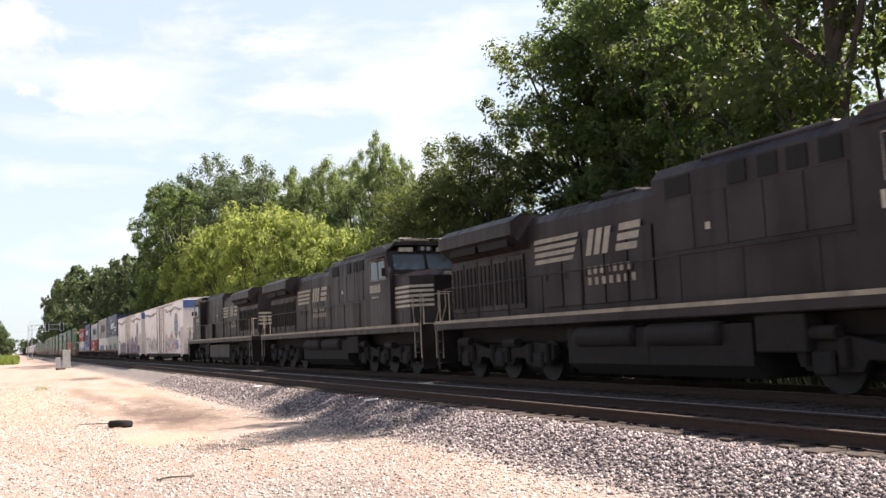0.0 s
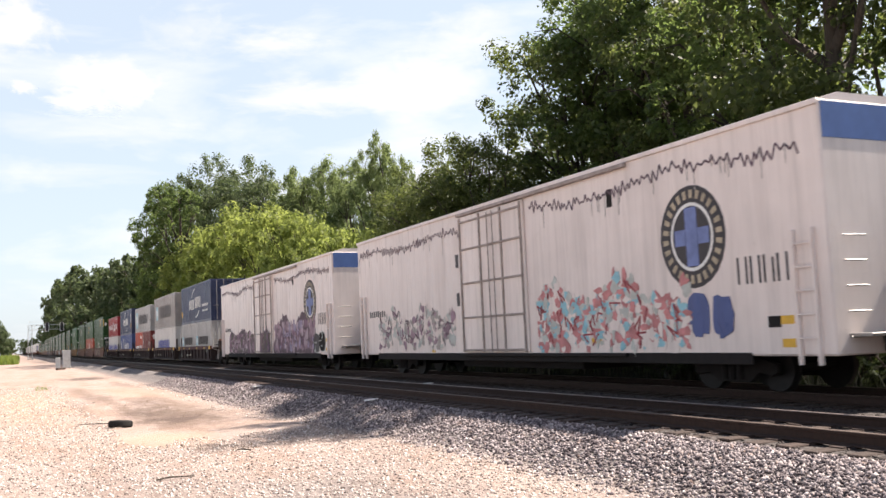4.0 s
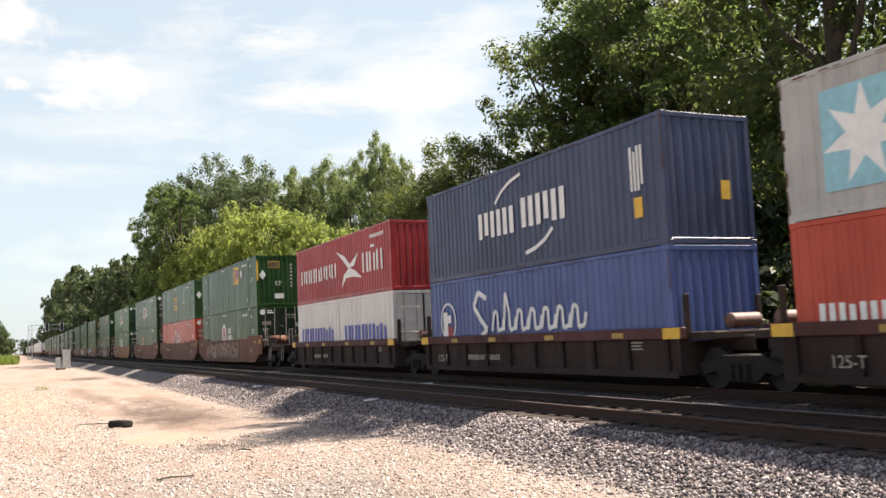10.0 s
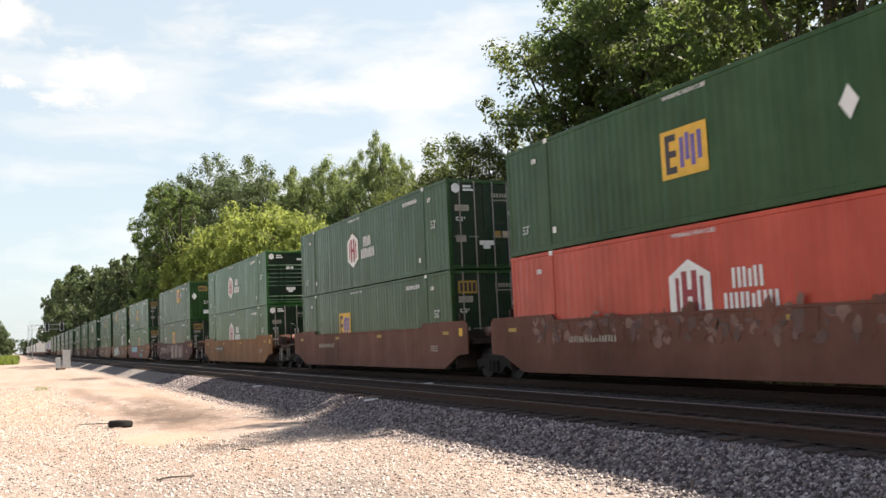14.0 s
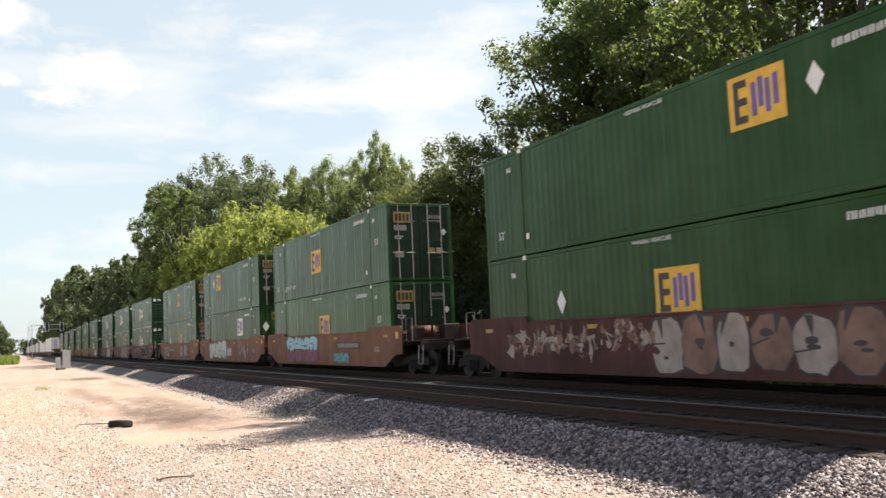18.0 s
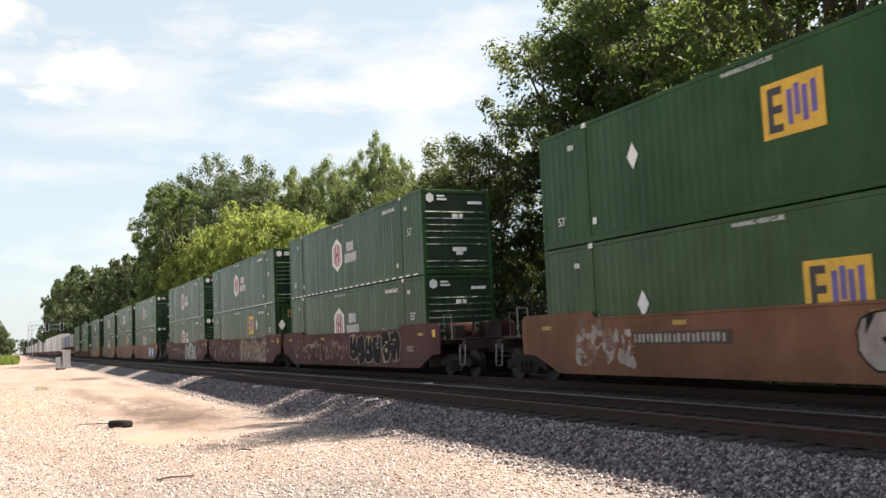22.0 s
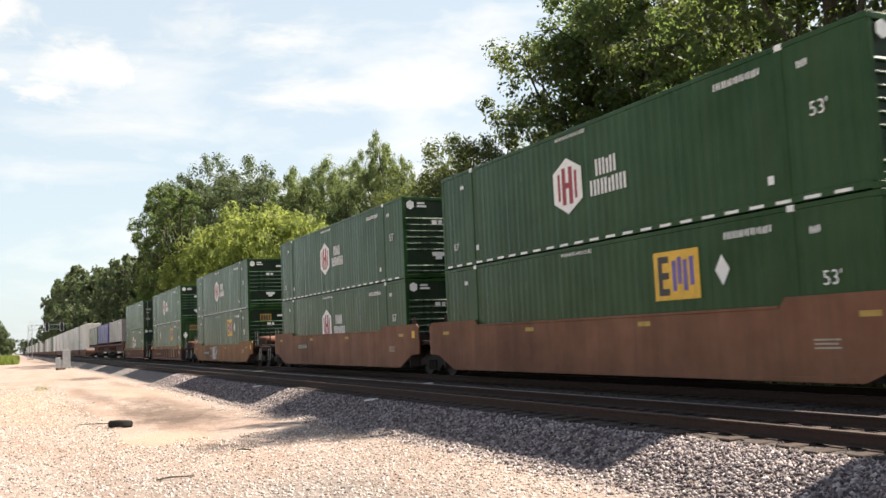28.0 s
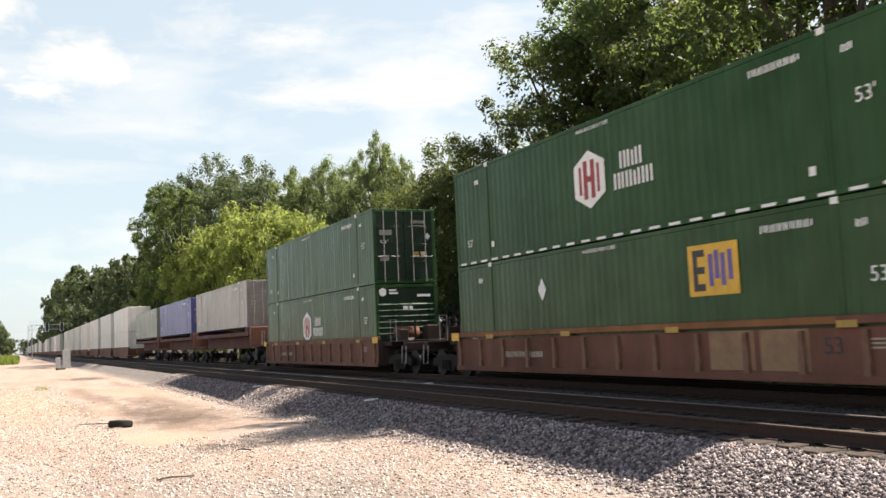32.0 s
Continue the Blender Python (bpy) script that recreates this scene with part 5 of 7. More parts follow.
            part("brake_wheel", M().tube([(-0.55 + 0.26 * math.cos(k * 0.5236), ye + sy * 1.72, 1.98 + 0.26 * math.sin(k * 0.5236)) for k in range(13)], 0.02, 6, cap=False).tube([(-0.55, ye + sy * 1.72, 1.1), (-0.55, ye + sy * 1.72, 1.98)], 0.04, 6).bevel(-0.80, -0.30, ye + sy * 1.715 - 0.01, ye + sy * 1.715 + 0.01, 1.965, 1.995, 0.004), STEEL, t, "hand brake wheel")
        if kind in ("joint", "bare"):
            part("guide_post", M().bevel(-1.22, -1.10, ye + sy * 0.12 - 0.05, ye + sy * 0.12 + 0.05, 1.0, 1.95, 0.015), WELL_END, t)
            part("guide_post", M().bevel(0.7, 0.82, ye + sy * 0.15 - 0.05, ye + sy * 0.15 + 0.05, 1.0, 1.9, 0.015), WELL_END, t)
            part("air_barrel", M().tube([(-0.62, ye + sy * 0.75, 1.36), (-0.58, ye + sy * 0.75, 1.36), (0.08, ye + sy * 0.75, 1.36), (0.12, ye + sy * 0.75, 1.36)], 0.155, 14), BARREL, t, "dusty pink brown air barrel over the joint", True)
    d = Decal(t, half + (0.035 if style == "rib" else 0.0))
    # reflectors and data bars on the side
    for u in (2.2, L * 0.38, L * 0.63, L - 1.6) if style == "rib" else (0.2, L * 0.33, L * 0.63, L - 0.2):
        d.rect(u - 0.34, u + 0.08, top - (0.2 if style == "rib" else 0.40), top - (0.08 if style == "rib" else 0.30), BADGE)
    d.rect(L - 0.15, L + 0.40, top - 0.24, top - 0.01, YELLOW) if style == "rib" else d.rect(L + 0.62, L + 0.86, top - 0.46, top - 0.22, YELLOW)
    if style == "rib":
        d.rect(-0.40, 0.10, top - 0.24, top - 0.01, YELLOW)
    d.done("marking", "yellow reflectors and squares")
    d = Decal(t, half - (0.045 if style == "rib" else 0.0))
    if mat in (WELL_MAROON, WELL_RUST):
        d.bars(2.7, 4.8, top - 0.72, top - 0.56, 9, CREAM, 1, seed + 3, 0.26)
    d.rect(L - 1.5, L - 0.95, 0.95, 0.98, CREAM).rect(L - 1.5, L - 1.0, 0.88, 0.91, CREAM).rect(L - 1.5, L - 0.95, 0.81, 0.84, CREAM)
    panel = {63: (2.5, 5.1), 65: (10.2, 13.0), 67: (3.5, 6.7), 73: (2.9, 4.6), 74: (2.6, 4.9)}.get(seed)
    if panel:
        d.rect(panel[0], panel[1], top - 0.80, top - 0.52, PANEL)
        d.bars(panel[0] + 0.15, panel[1] - 0.15, top - 0.75, top - 0.57, 10, CREAM, 1, seed + 3, 0.26)
    d.done("marking", "painted data bars and yellow reflectors")
    return t


random.seed(5)
H53 = 2.896
LOW53, UP53 = 0.43, 3.335


def stack(s, low, up, low_front="ribs", up_front="ribs", low_kind="hub", up_kind="hub", tape=True, low_emp=(11.1, 1.3, None, 0.66), up_emp=(11.0, 1.3, None, 0.66)):
    a = container(low, 16.15, H53, s, LOW53, {"hub": GREENS + " with white hexagon emblem", "emp": GREENS + " with yellow square emblem", "none": GREENS + " with few markings"}[low_kind] if low != REDC else "faded orange-red 53-foot container with white emblem", low_front)
    b = container(up, 16.15, H53, s, UP53, {"hub": GREENS + " with white hexagon emblem, stacked above another", "emp": GREENS + " with yellow square emblem, stacked above another", "none": GREENS + " with few markings, stacked above another"}[up_kind], up_front)
    for t, k, face in ((a, low_kind, low_front), (b, up_kind, up_front)):
        if k == "hub":
            hub_marks(t, 16.15, H53, BOXW / 2, tape and t is b, face)
        elif k == "emp":
            u, dia, mat, level = up_emp if t is b else low_emp
            emp_marks(t, 16.15, H53, BOXW / 2, u, mat, dia, level, face)
    return a, b


# five-unit 40-foot set
C40 = (-115.97, -100.52, -85.12, -69.64, -54.16)
H40 = 2.591
HC40 = 2.896          # tall boxes on top
Z40, U40 = 0.42, 3.0
MAROON = "dark maroon ribbed 40-foot well car unit"
for i, s in enumerate(C40):
    t = well_car(s, 12.19, WELL_MAROON, "rib", MAROON, "joint" if i < 4 else "end", "end" if i == 0 else "bare", 40 + i, top=1.27, z0=0.24)
    if i < 4:
        write_side(t, "125-T", 0.85, 0.50, 0.30, 1.42, CREAM, "cream stencilled figures")
# the two short boxes under the first long one
HALF20 = 6.058


def wordless(t, half, u0, u1, v0, v1, n, mat, seed, label, heavy=0.26, name="emblem"):
    Decal(t, half).bars(u0, u1, v0, v1, n, mat, 0, seed, heavy).done(name, label)


for k, s in ((0, C40[0]), (1, C40[0] - 6.13)):
    t = container(LGREY, HALF20, H40, s, Z40, "light grey 20-foot container with dark bars", "corr" if k else "door")
    d = Decal(t, 1.22)
    d.rect(0.30, 0.98, 0.92, 1.60, SKYBLUE).bars(1.35, 4.7, 0.96, 1.56, 6, INK, 0, 12, 0.26)
    d.poly([(0.64 + (0.34, 0.14)[q % 2] * math.cos(math.pi / 2 + q * math.pi / 7), 1.26 + (0.34, 0.14)[q % 2] * math.sin(math.pi / 2 + q * math.pi / 7)) for q in range(14)], WHITE, 1)
    d.done("emblem", "dark bars and pale blue square with white star")
t = container(NAVY, 12.19, HC40, C40[0], U40, "navy blue 40-foot container with white bars and arcs", "door")


def arc_marks(t, H):
    d = Decal(t, 1.22)
    d.bars(3.6, 5.8, H * 0.36, H * 0.62, 3, WHITE, 0, 17, 0.30).bars(6.1, 8.4, H * 0.38, H * 0.66, 3, WHITE, 0, 18, 0.30)
    d.ribbon([(4.7, H * 0.68), (5.1, H * 0.78), (5.6, H * 0.85), (6.2, H * 0.89)], 0.09, WHITE).ribbon([(6.3, H * 0.14), (6.8, H * 0.17), (7.3, H * 0.23), (7.7, H * 0.32)], 0.11, WHITE)
    d.done("emblem", "white bars between two white arcs")


arc_marks(t, HC40)
Decal(t, 1.22).rect(0.20, 0.62, 0.58, 1.02, YELLOW).done("marking", "yellow warning panel")
wordless(t, 1.22, 8.9, 11.2, 1.12, 1.32, 12, WHITE, 9, "small white slogan bars")
wordless(t, 1.22, 8.9, 11.0, 0.76, 0.92, 12, WHITE, 10, "small white slogan bars")
t = container(WHITEC, 12.19, H40, C40[1], Z40, "off-white 40-foot container with blue bars", "corr")
wordless(t, 1.22, 2.3, 8.9, 0.55, 1.55, 6, BLUEMARK, 20, "large blue bars")
t = container(GREYC, 12.19, HC40, C40[1], U40, "grey 40-foot container with star emblem", "door")
star_marks(t, 12.19, HC40, 1.22)
for k, s in ((0, C40[2]), (1, C40[2] - 6.13)):
    t = container(WINE if k else REDC, HALF20, H40, s, Z40, "wine red 20-foot container" if k else "orange-red 20-foot container with white bars", "corr")
    if k:
        Decal(t, 1.22).rect(0.3, 0.42, 0.9, 2.2, WHITE).rect(0.42, 0.6, 1.5, 1.62, WHITE).rect(5.0, 5.25, 1.2, 1.5, WHITE).done("marking", "white marking bars")
        m = M()
        for x0, x1, v0, v1 in ((-0.95, -0.82, 1.75, 2.2), (-1.05, -0.7, 2.0, 2.08), (-0.6, -0.25, 1.75, 2.05), (-0.12, 0.0, 1.75, 2.05), (0.1, 0.22, 1.75, 2.05)):
            m.box(x0, x1, -HALF20 - 0.03, -HALF20 - 0.02, v0, v1)
        part("end_figures", m, WHITE, t, "white bars on the end")
    else:
        Decal(t, 1.22).bars(0.5, 3.4, 0.85, 1.15, 7, WHITE, 0, 4).bars(3.9, 5.4, 0.85, 1.2, 4, WHITE, 0, 5).rect(4.3, 5.4, 1.9, 2.2, WHITE).done("emblem", "white bars")
t = container(LGREY, 12.19, H40, C40[2], U40, "light grey 40-foot container with star emblem and aluminium doors", "door")
star_marks(t, 12.19, H40, 1.22, 1.4)
t = container(BLUE, 12.19, H40, C40[3], Z40, "blue 40-foot container with white flowing script", "corr")
d = Decal(t, 1.22)
q = [(3.9 + 0.0, 1.9), (3.4, 2.1), (3.1, 1.7), (3.5, 1.3), (3.9, 1.0), (3.5, 0.8)]
d.ribbon(q, 0.16, WHITE)
for i in range(7):
    u = 4.2 + i * 0.68
    d.ribbon([(u, 0.95), (u + 0.16, 1.5 + (0.5 if i == 1 else 0)), (u + 0.34, 1.45), (u + 0.36, 0.95), (u + 0.62, 1.0), (u + 0.7, 1.3)], 0.11, WHITE)
d.disc(1.3, 1.3, 0.55, 0.6, WHITE, 0, 20, ring=0.88).rect(0.95, 1.25, 0.85, 1.6, WHITE).rect(1.25, 1.6, 0.85, 1.15, REDMARK).rect(1.25, 1.5, 1.25, 1.5, WHITE)
d.done("emblem", "white script ribbon and round emblem")
t = container(NAVY, 12.19, HC40, C40[3], U40, "navy blue 40-foot container with white bars and arcs", "corr")
arc_marks(t, HC40)
part("end_patch", M().box(0.30, 0.55, -12.19 - 0.012, -12.19 - 0.002, 1.0, 1.42), YELLOW, t, "yellow warning patch")
Decal(t, 1.22).rect(11.1, 11.4, 0.7, 1.15, YELLOW).bars(11.0, 11.5, 1.3, 2.3, 2, WHITE, 0, 3).done("marking", "yellow panel and white bars")
for k, s in ((0, C40[4]), (1, C40[4] - 6.13)):
    t = container(WHITEC, HALF20, H40, s, Z40, "white 20-foot container with large blue bars", "door")
    wordless(t, 1.22, 0.6, 5.4, 0.55, 1.45, 6, BLUEMARK, 21, "large blue bars")
t = container(CRIMSON, 12.19, H40, C40[4], U40, "crimson 40-foot container with white emblem", "corr")
d = Decal(t, 1.22)
d.bars(0.7, 6.0, H40 * 0.36, H40 * 0.60, 7, WHITE, 0, 6, 0.22).bars(9.1, 11.4, H40 * 0.34, H40 * 0.64, 3, WHITE, 0, 7, 0.22).rect(10.1, 10.5, H40 * 0.69, H40 * 0.73, WHITE)
d.poly([(6.0, 2.0), (7.0, 1.75), (7.7, 1.35), (8.7, 1.75), (8.2, 1.25), (7.5, 1.2), (6.7, 1.65)], WHITE).poly([(6.6, 0.45), (6.9, 0.95), (7.6, 1.22), (8.3, 1.05), (9.1, 0.7), (8.0, 0.82), (7.2, 0.82)], WHITE)
d.bars(10.0, 11.5, 2.15, 2.28, 8, WHITE, 0, 2).done("emblem", "white winged emblem between white bars")

# 53-foot units: rear end, paint of the well, style, joints, boxes
ORANGE3 = "weathered orange-tan smooth-sided well car unit"
RUST3 = "rusty brown smooth-sided well car unit"
MAR3 = "dark maroon smooth-sided well car unit"
YEL1 = "golden yellow well car with notched ends"
TAIL = (
    (-30.23, WELL_RUST, "plate", RUST3, "joint", "end", (GREEN, GREEN, "door", "corr", "hub", "emp")),
    (-10.90, WELL_RUST, "plate", RUST3, "joint", "bare", (REDC, GREEN2, "door", "corr", "hub", "emp")),
    (9.11, WELL_RUST, "plate", RUST3, "end", "bare", (GREEN2, GREEN2, "door", "door", "emp", "hub")),
    (31.90, WELL_YELLOW, "plate", YEL1, "end", "end", (GREEN3, GREEN3, "door", "ribs", "hub", "hub")),
    (55.42, WELL_MAROON, "plate", MAR3, "end", "end", (GREEN, GREEN, "door", "corr", "emp", "emp")),
    (79.21, WELL_ORANGE, "plate", ORANGE3, "joint", "end", (GREEN3, GREEN2, "door", "door", "emp", "emp")),
    (98.59, WELL_ORANGE, "plate", ORANGE3, "joint", "bare", (GREEN, GREEN, "corr", "door", "emp", "emp")),
    (117.96, WELL_ORANGE, "plate", ORANGE3, "end", "bare", (GREEN2, GREEN, "door", "door", "emp", "emp")),
    (141.71, WELL_MAROON, "plate", MAR3, "joint", "end", (GREEN4, GREEN4, "ribs", "ribs", "hub", "hub")),
    (160.91, WELL_MAROON, "plate", MAR3, "joint", "bare", (GREEN4, GREEN4, "corr", "ribs", "emp", "hub")),
    (180.31, WELL_MAROON, "plate", MAR3, "end", "bare", (GREEN4, GREEN4, "ribs", "ribs", "hub", "hub")),
    (204.45, WELL_ORANGE, "plate", ORANGE3, "joint", "end", (GREEN4, GREEN4, "ribs", "ribs", "hub", "hub")),
    (223.66, WELL_ORANGE, "plate", ORANGE3, "joint", "bare", (GREEN4, GREEN4, "ribs", "ribs", "emp", "hub")),
    (243.08, WELL_ORANGE, "plate", ORANGE3, "end", "bare", (GREEN4, GREEN4, "ribs", "ribs", "hub", "hub")),
    (266.56, WELL_YELLOW, "plate", YEL1, "end", "end", (GREEN4, GREEN4, "ribs", "ribs", "emp", "hub")),
    (290.00, WELL_RUST, "rib", "rusty ribbed 53-foot well car with a yellow top chord", "end", "end", (GREEN2, GREEN, "corr", "ribs", "emp", "hub")),
    (313.31, WELL_RUST, "rib", "rusty ribbed 53-foot well car", "end", "end", (GREEN2, GREEN2, "ribs", "door", "hub", "none")),
)
# place of the square emblem along the side, the diamond's offset from it, and its ground colour
EMP_UP = {0: (11.0, 1.4, None, 0.73), 1: (7.35, 4.1, None, 0.52), 4: (10.77, 1.37, None, 0.72), 5: (7.44, 0, None, 0.52), 6: (5.25, -1.5, None, 0.71), 7: (8.5, -4.6, None, 0.60)}
EMP_LOW = {2: (6.0, 0, None, 0.5), 4: (8.2, -4.4, None, 0.545), 5: (8.4, 0, None, 0.5), 6: (11.35, 0, WHITE, 0.65), 7: (9.15, -5.2, None, 0.475), 9: (10.75, 1.4, None, 0.66), 12: (11.1, 1.36, None, 0.66), 14: (11.1, 1.33, None, 0.66), 15: (11.25, -6.4, None, 0.67)}
wells = {}
for i, (s, mat, style, label, rear, front, boxes) in enumerate(TAIL):
    wells[i] = well_car(s, 16.15, mat, style, label, rear, front, 60 + i, top=1.36 if style == "rib" else 1.44 if i == 14 else 1.72)
    pair = stack(s, *boxes, tape=i >= 8, low_emp=EMP_LOW.get(i, (11.1, 1.3, None, 0.66)), up_emp=EMP_UP.get(i, (11.0, 1.4, None, 0.66)))
    if i == 0:
        for x0 in (-BOXW / 2 + 0.01, BOXW / 2 - 0.11):
            part("post_strip", M().box(x0, x0 + 0.10, -16.158, -16.148, H53 - 1.45, H53 - 0.32), YELLOW, pair[1], "yellow corner post strip")
    if i in (5, 6):
        write_side(pair[1], "TOP LIFT ONLY", 2.35 if i == 5 else 11.2, 0.50, 0.26, BOXW / 2, label="white lettering along the foot of the side")

HALFW = 1.385
spray(wells[0], HALFW, 1.8, 11.6, 0.34, 1.52, [ROSY, ROSY, OLIVE], [GRIME], 71, 9)
mottle(wells[1], HALFW, 1.0, 15.6, 1.0, 1.72, [ROSY, WELL_RUST, DUSKY, WELL_RUST], 171, 60)
spray(wells[4], HALFW, 7.4, 13.2, 0.36, 1.52, [CHALK, ROSY], [INK], 72, 6)
mottle(wells[4], HALFW, 1.2, 7.6, 0.75, 1.5, [ROSY, WELL_MAROON, DUSKY, CHALK], 172, 30, CHALK)
spray(wells[5], HALFW, 2.6, 7.6, 0.34, 0.95, [BERRY], [PLUM], 73, 4)
spray(wells[5], HALFW, 2.6, 7.6, 0.85, 1.54, [SKYBLUE], [PLUM], 173, 4)
spray(wells[5], HALFW, 9.8, 11.7, 0.35, 0.80, [TEAL], [INK], 74, 4)
spray(wells[6], HALFW, 2.3, 7.8, 0.34, 1.54, [SILVERSPRAY], [INK], 75, 4)
spray(wells[6], HALFW, 7.9, 9.2, 0.55, 1.10, [SILVERSPRAY], [INK], 175, 2)
mottle(wells[6], HALFW, 11.0, 13.6, 0.55, 1.6, [MAUVE, CHALK, WELL_ORANGE, WELL_ORANGE], 79, 18, CHALK)
spray(wells[7], HALFW, 9.6, 13.3, 0.42, 1.46, [CHALK, ROSY], [GRIME], 76, 4)
mottle(wells[7], HALFW, 1.4, 3.6, 0.5, 1.5, [ROSY, WELL_ORANGE, CHALK], 176, 24)
spray(wells[8], HALFW, 8.7, 14.0, 0.36, 1.52, [GRIME], [SAND, OLIVE], 77, 6)
mottle(wells[8], HALFW, 0.6, 8.4, 0.55, 1.4, [WELL_MAROON, DUSKY, ROSY], 177, 30, ROSY)
mottle(wells[9], HALFW, 8.4, 14.3, 0.34, 1.66, [OLIVE, SAND, OLIVE, ROSY, DUSKY], 78, 130, OLIVE)
mottle(wells[9], HALFW, 2.2, 8.2, 0.45, 1.4, [ROSY, WELL_MAROON, DUSKY], 178, 34, DUSKY)
mottle(wells[10], HALFW, 8.7, 13.1, 0.34, 1.66, [SILVERSPRAY, CHALK, SILVERSPRAY, GREYC], 80, 100, DUSKY)
mottle(wells[10], HALFW, 13.1, 14.6, 0.5, 1.4, [ROSY, WELL_MAROON], 180, 14, PINK)
mottle(wells[10], HALFW, 1.0, 8.5, 0.5, 1.3, [ROSY, WELL_MAROON, DUSKY], 181, 30)
spray(wells[11], HALFW, 11.8, 15.6, 0.38, 1.40, [WHITE, BLUEMARK], [INK], 81, 4)
spray(wells[14], HALFW, 5.35, 6.6, 0.30, 1.20, [DUSKY, GREYC], [SILVERSPRAY], 82, 2)
spray(wells[14], HALFW, 6.5, 7.5, 0.72, 1.22, [NAVY], [SILVERSPRAY], 83, 2)
spray(wells[14], HALFW, 6.5, 7.6, 0.30, 0.72, [GREYC, DUSKY], [SILVERSPRAY], 84, 2)
d = Decal(wells[15], HALFW - 0.045, -1, 0.004)
d.rect(11.05, 12.25, 0.42, 1.16, TANPATCH).rect(12.40, 13.55, 0.42, 1.16, TANPATCH).rect(15.1, 15.95, 0.72, 0.90, CHALK).done("patch_panel", "pale tan repair panels")
Decal(wells[15], HALFW + 0.035, -1, 0.004).rect(0.3, 14.2, 1.23, 1.345, WELL_YELLOW).done("chord_paint", "yellow painted top chord")
write_side(wells[15], "53", 13.85, 0.72, 0.42, HALFW - 0.04, INK, "dark 53 figure")
write_side(wells[6], "53", 14.5, 0.62, 0.5, HALFW, INK, "dark 53 figure")
write_side(wells[9], "53", 0.6, 0.55, 0.5, HALFW, CREAM, "cream 53 figure")

# single boxes on low flat cars, then stacked white boxes, then more to the train's far end
GREYGREEN = painted("pale grey green container paint", (0.24, 0.26, 0.22), amount=0.35)
FLAT = "long skeleton flat car in dark red"


def flat_car(s, L):
    t = thing("flat_car", FLAT, "flat car", "flat cars of the train")
    rolling(t, s)
    part("centre_beam", M().bevel(-0.35, 0.35, -L - 0.9, 0.9, 1.0, 1.75, 0.03), WELL_MAROON, t)
    part("deck", M().bevel(-1.3, 1.3, -L - 0.2, 0.2, 1.75, 2.0, 0.03), WELL_MAROON, t)
    part("end_sill", M().bevel(-1.3, 1.3, -L - 0.9, -L - 0.5, 1.2, 2.25, 0.03), WELL_RUST, t)
    for y in (-1.6, -L + 1.6):
        bogie(t, y)
    part("saddle", M().bevel(-1.28, 1.28, -0.6, 0, 1.98, 2.26, 0.02).bevel(-1.28, 1.28, -L, -L + 0.6, 1.98, 2.26, 0.02), WELL_MAROON, t)


for s, mat, lab in ((334.2, GREYC, "grey single container on a flat car"), (352.6, PURPLE, "violet-blue single container on a flat car"), (371.0, GREYGREEN, "grey-green single container on a flat car")):
    flat_car(s, 16.15)
    container(mat, 16.15, 2.75, s, 2.26, lab, "door")


def far_stack(s, mat, label, i):
    t = thing("well_car", "distant rusty well car", "well car", "well cars of the train")
    rolling(t, s)
    part("body", shared(("farwell",), lambda: M().prism([(-16.9, 0.8), (-15.5, 0.27), (-0.6, 0.27), (0.8, 0.8), (0.8, 1.5), (-16.9, 1.5)], "x", -1.38, -1.2).bevel(-1.2, 1.38, -16.9, 0.8, 0.5, 1.3, 0.05).bevel(-0.5, 0.5, -18.3, 2.2, 0.7, 1.1, 0.03).mesh("far_body", WELL_RUST)), WELL_RUST, t)
    bogie(t, 1.8)
    for z in (LOW53, UP53):
        container(mat, 16.15, H53, s, z, label, plainbox=True)


for i in range(34):
    s = 394.7 + i * 20.6 + (i // 3) * 3.4
    mat = WHITEC if i < 7 else (LGREY, GREEN2, GREYC, WHITEC)[(i * 7) % 4]
    far_stack(s, mat, "white container in a distant stack" if i < 7 else "pale container in a distant stack", i)


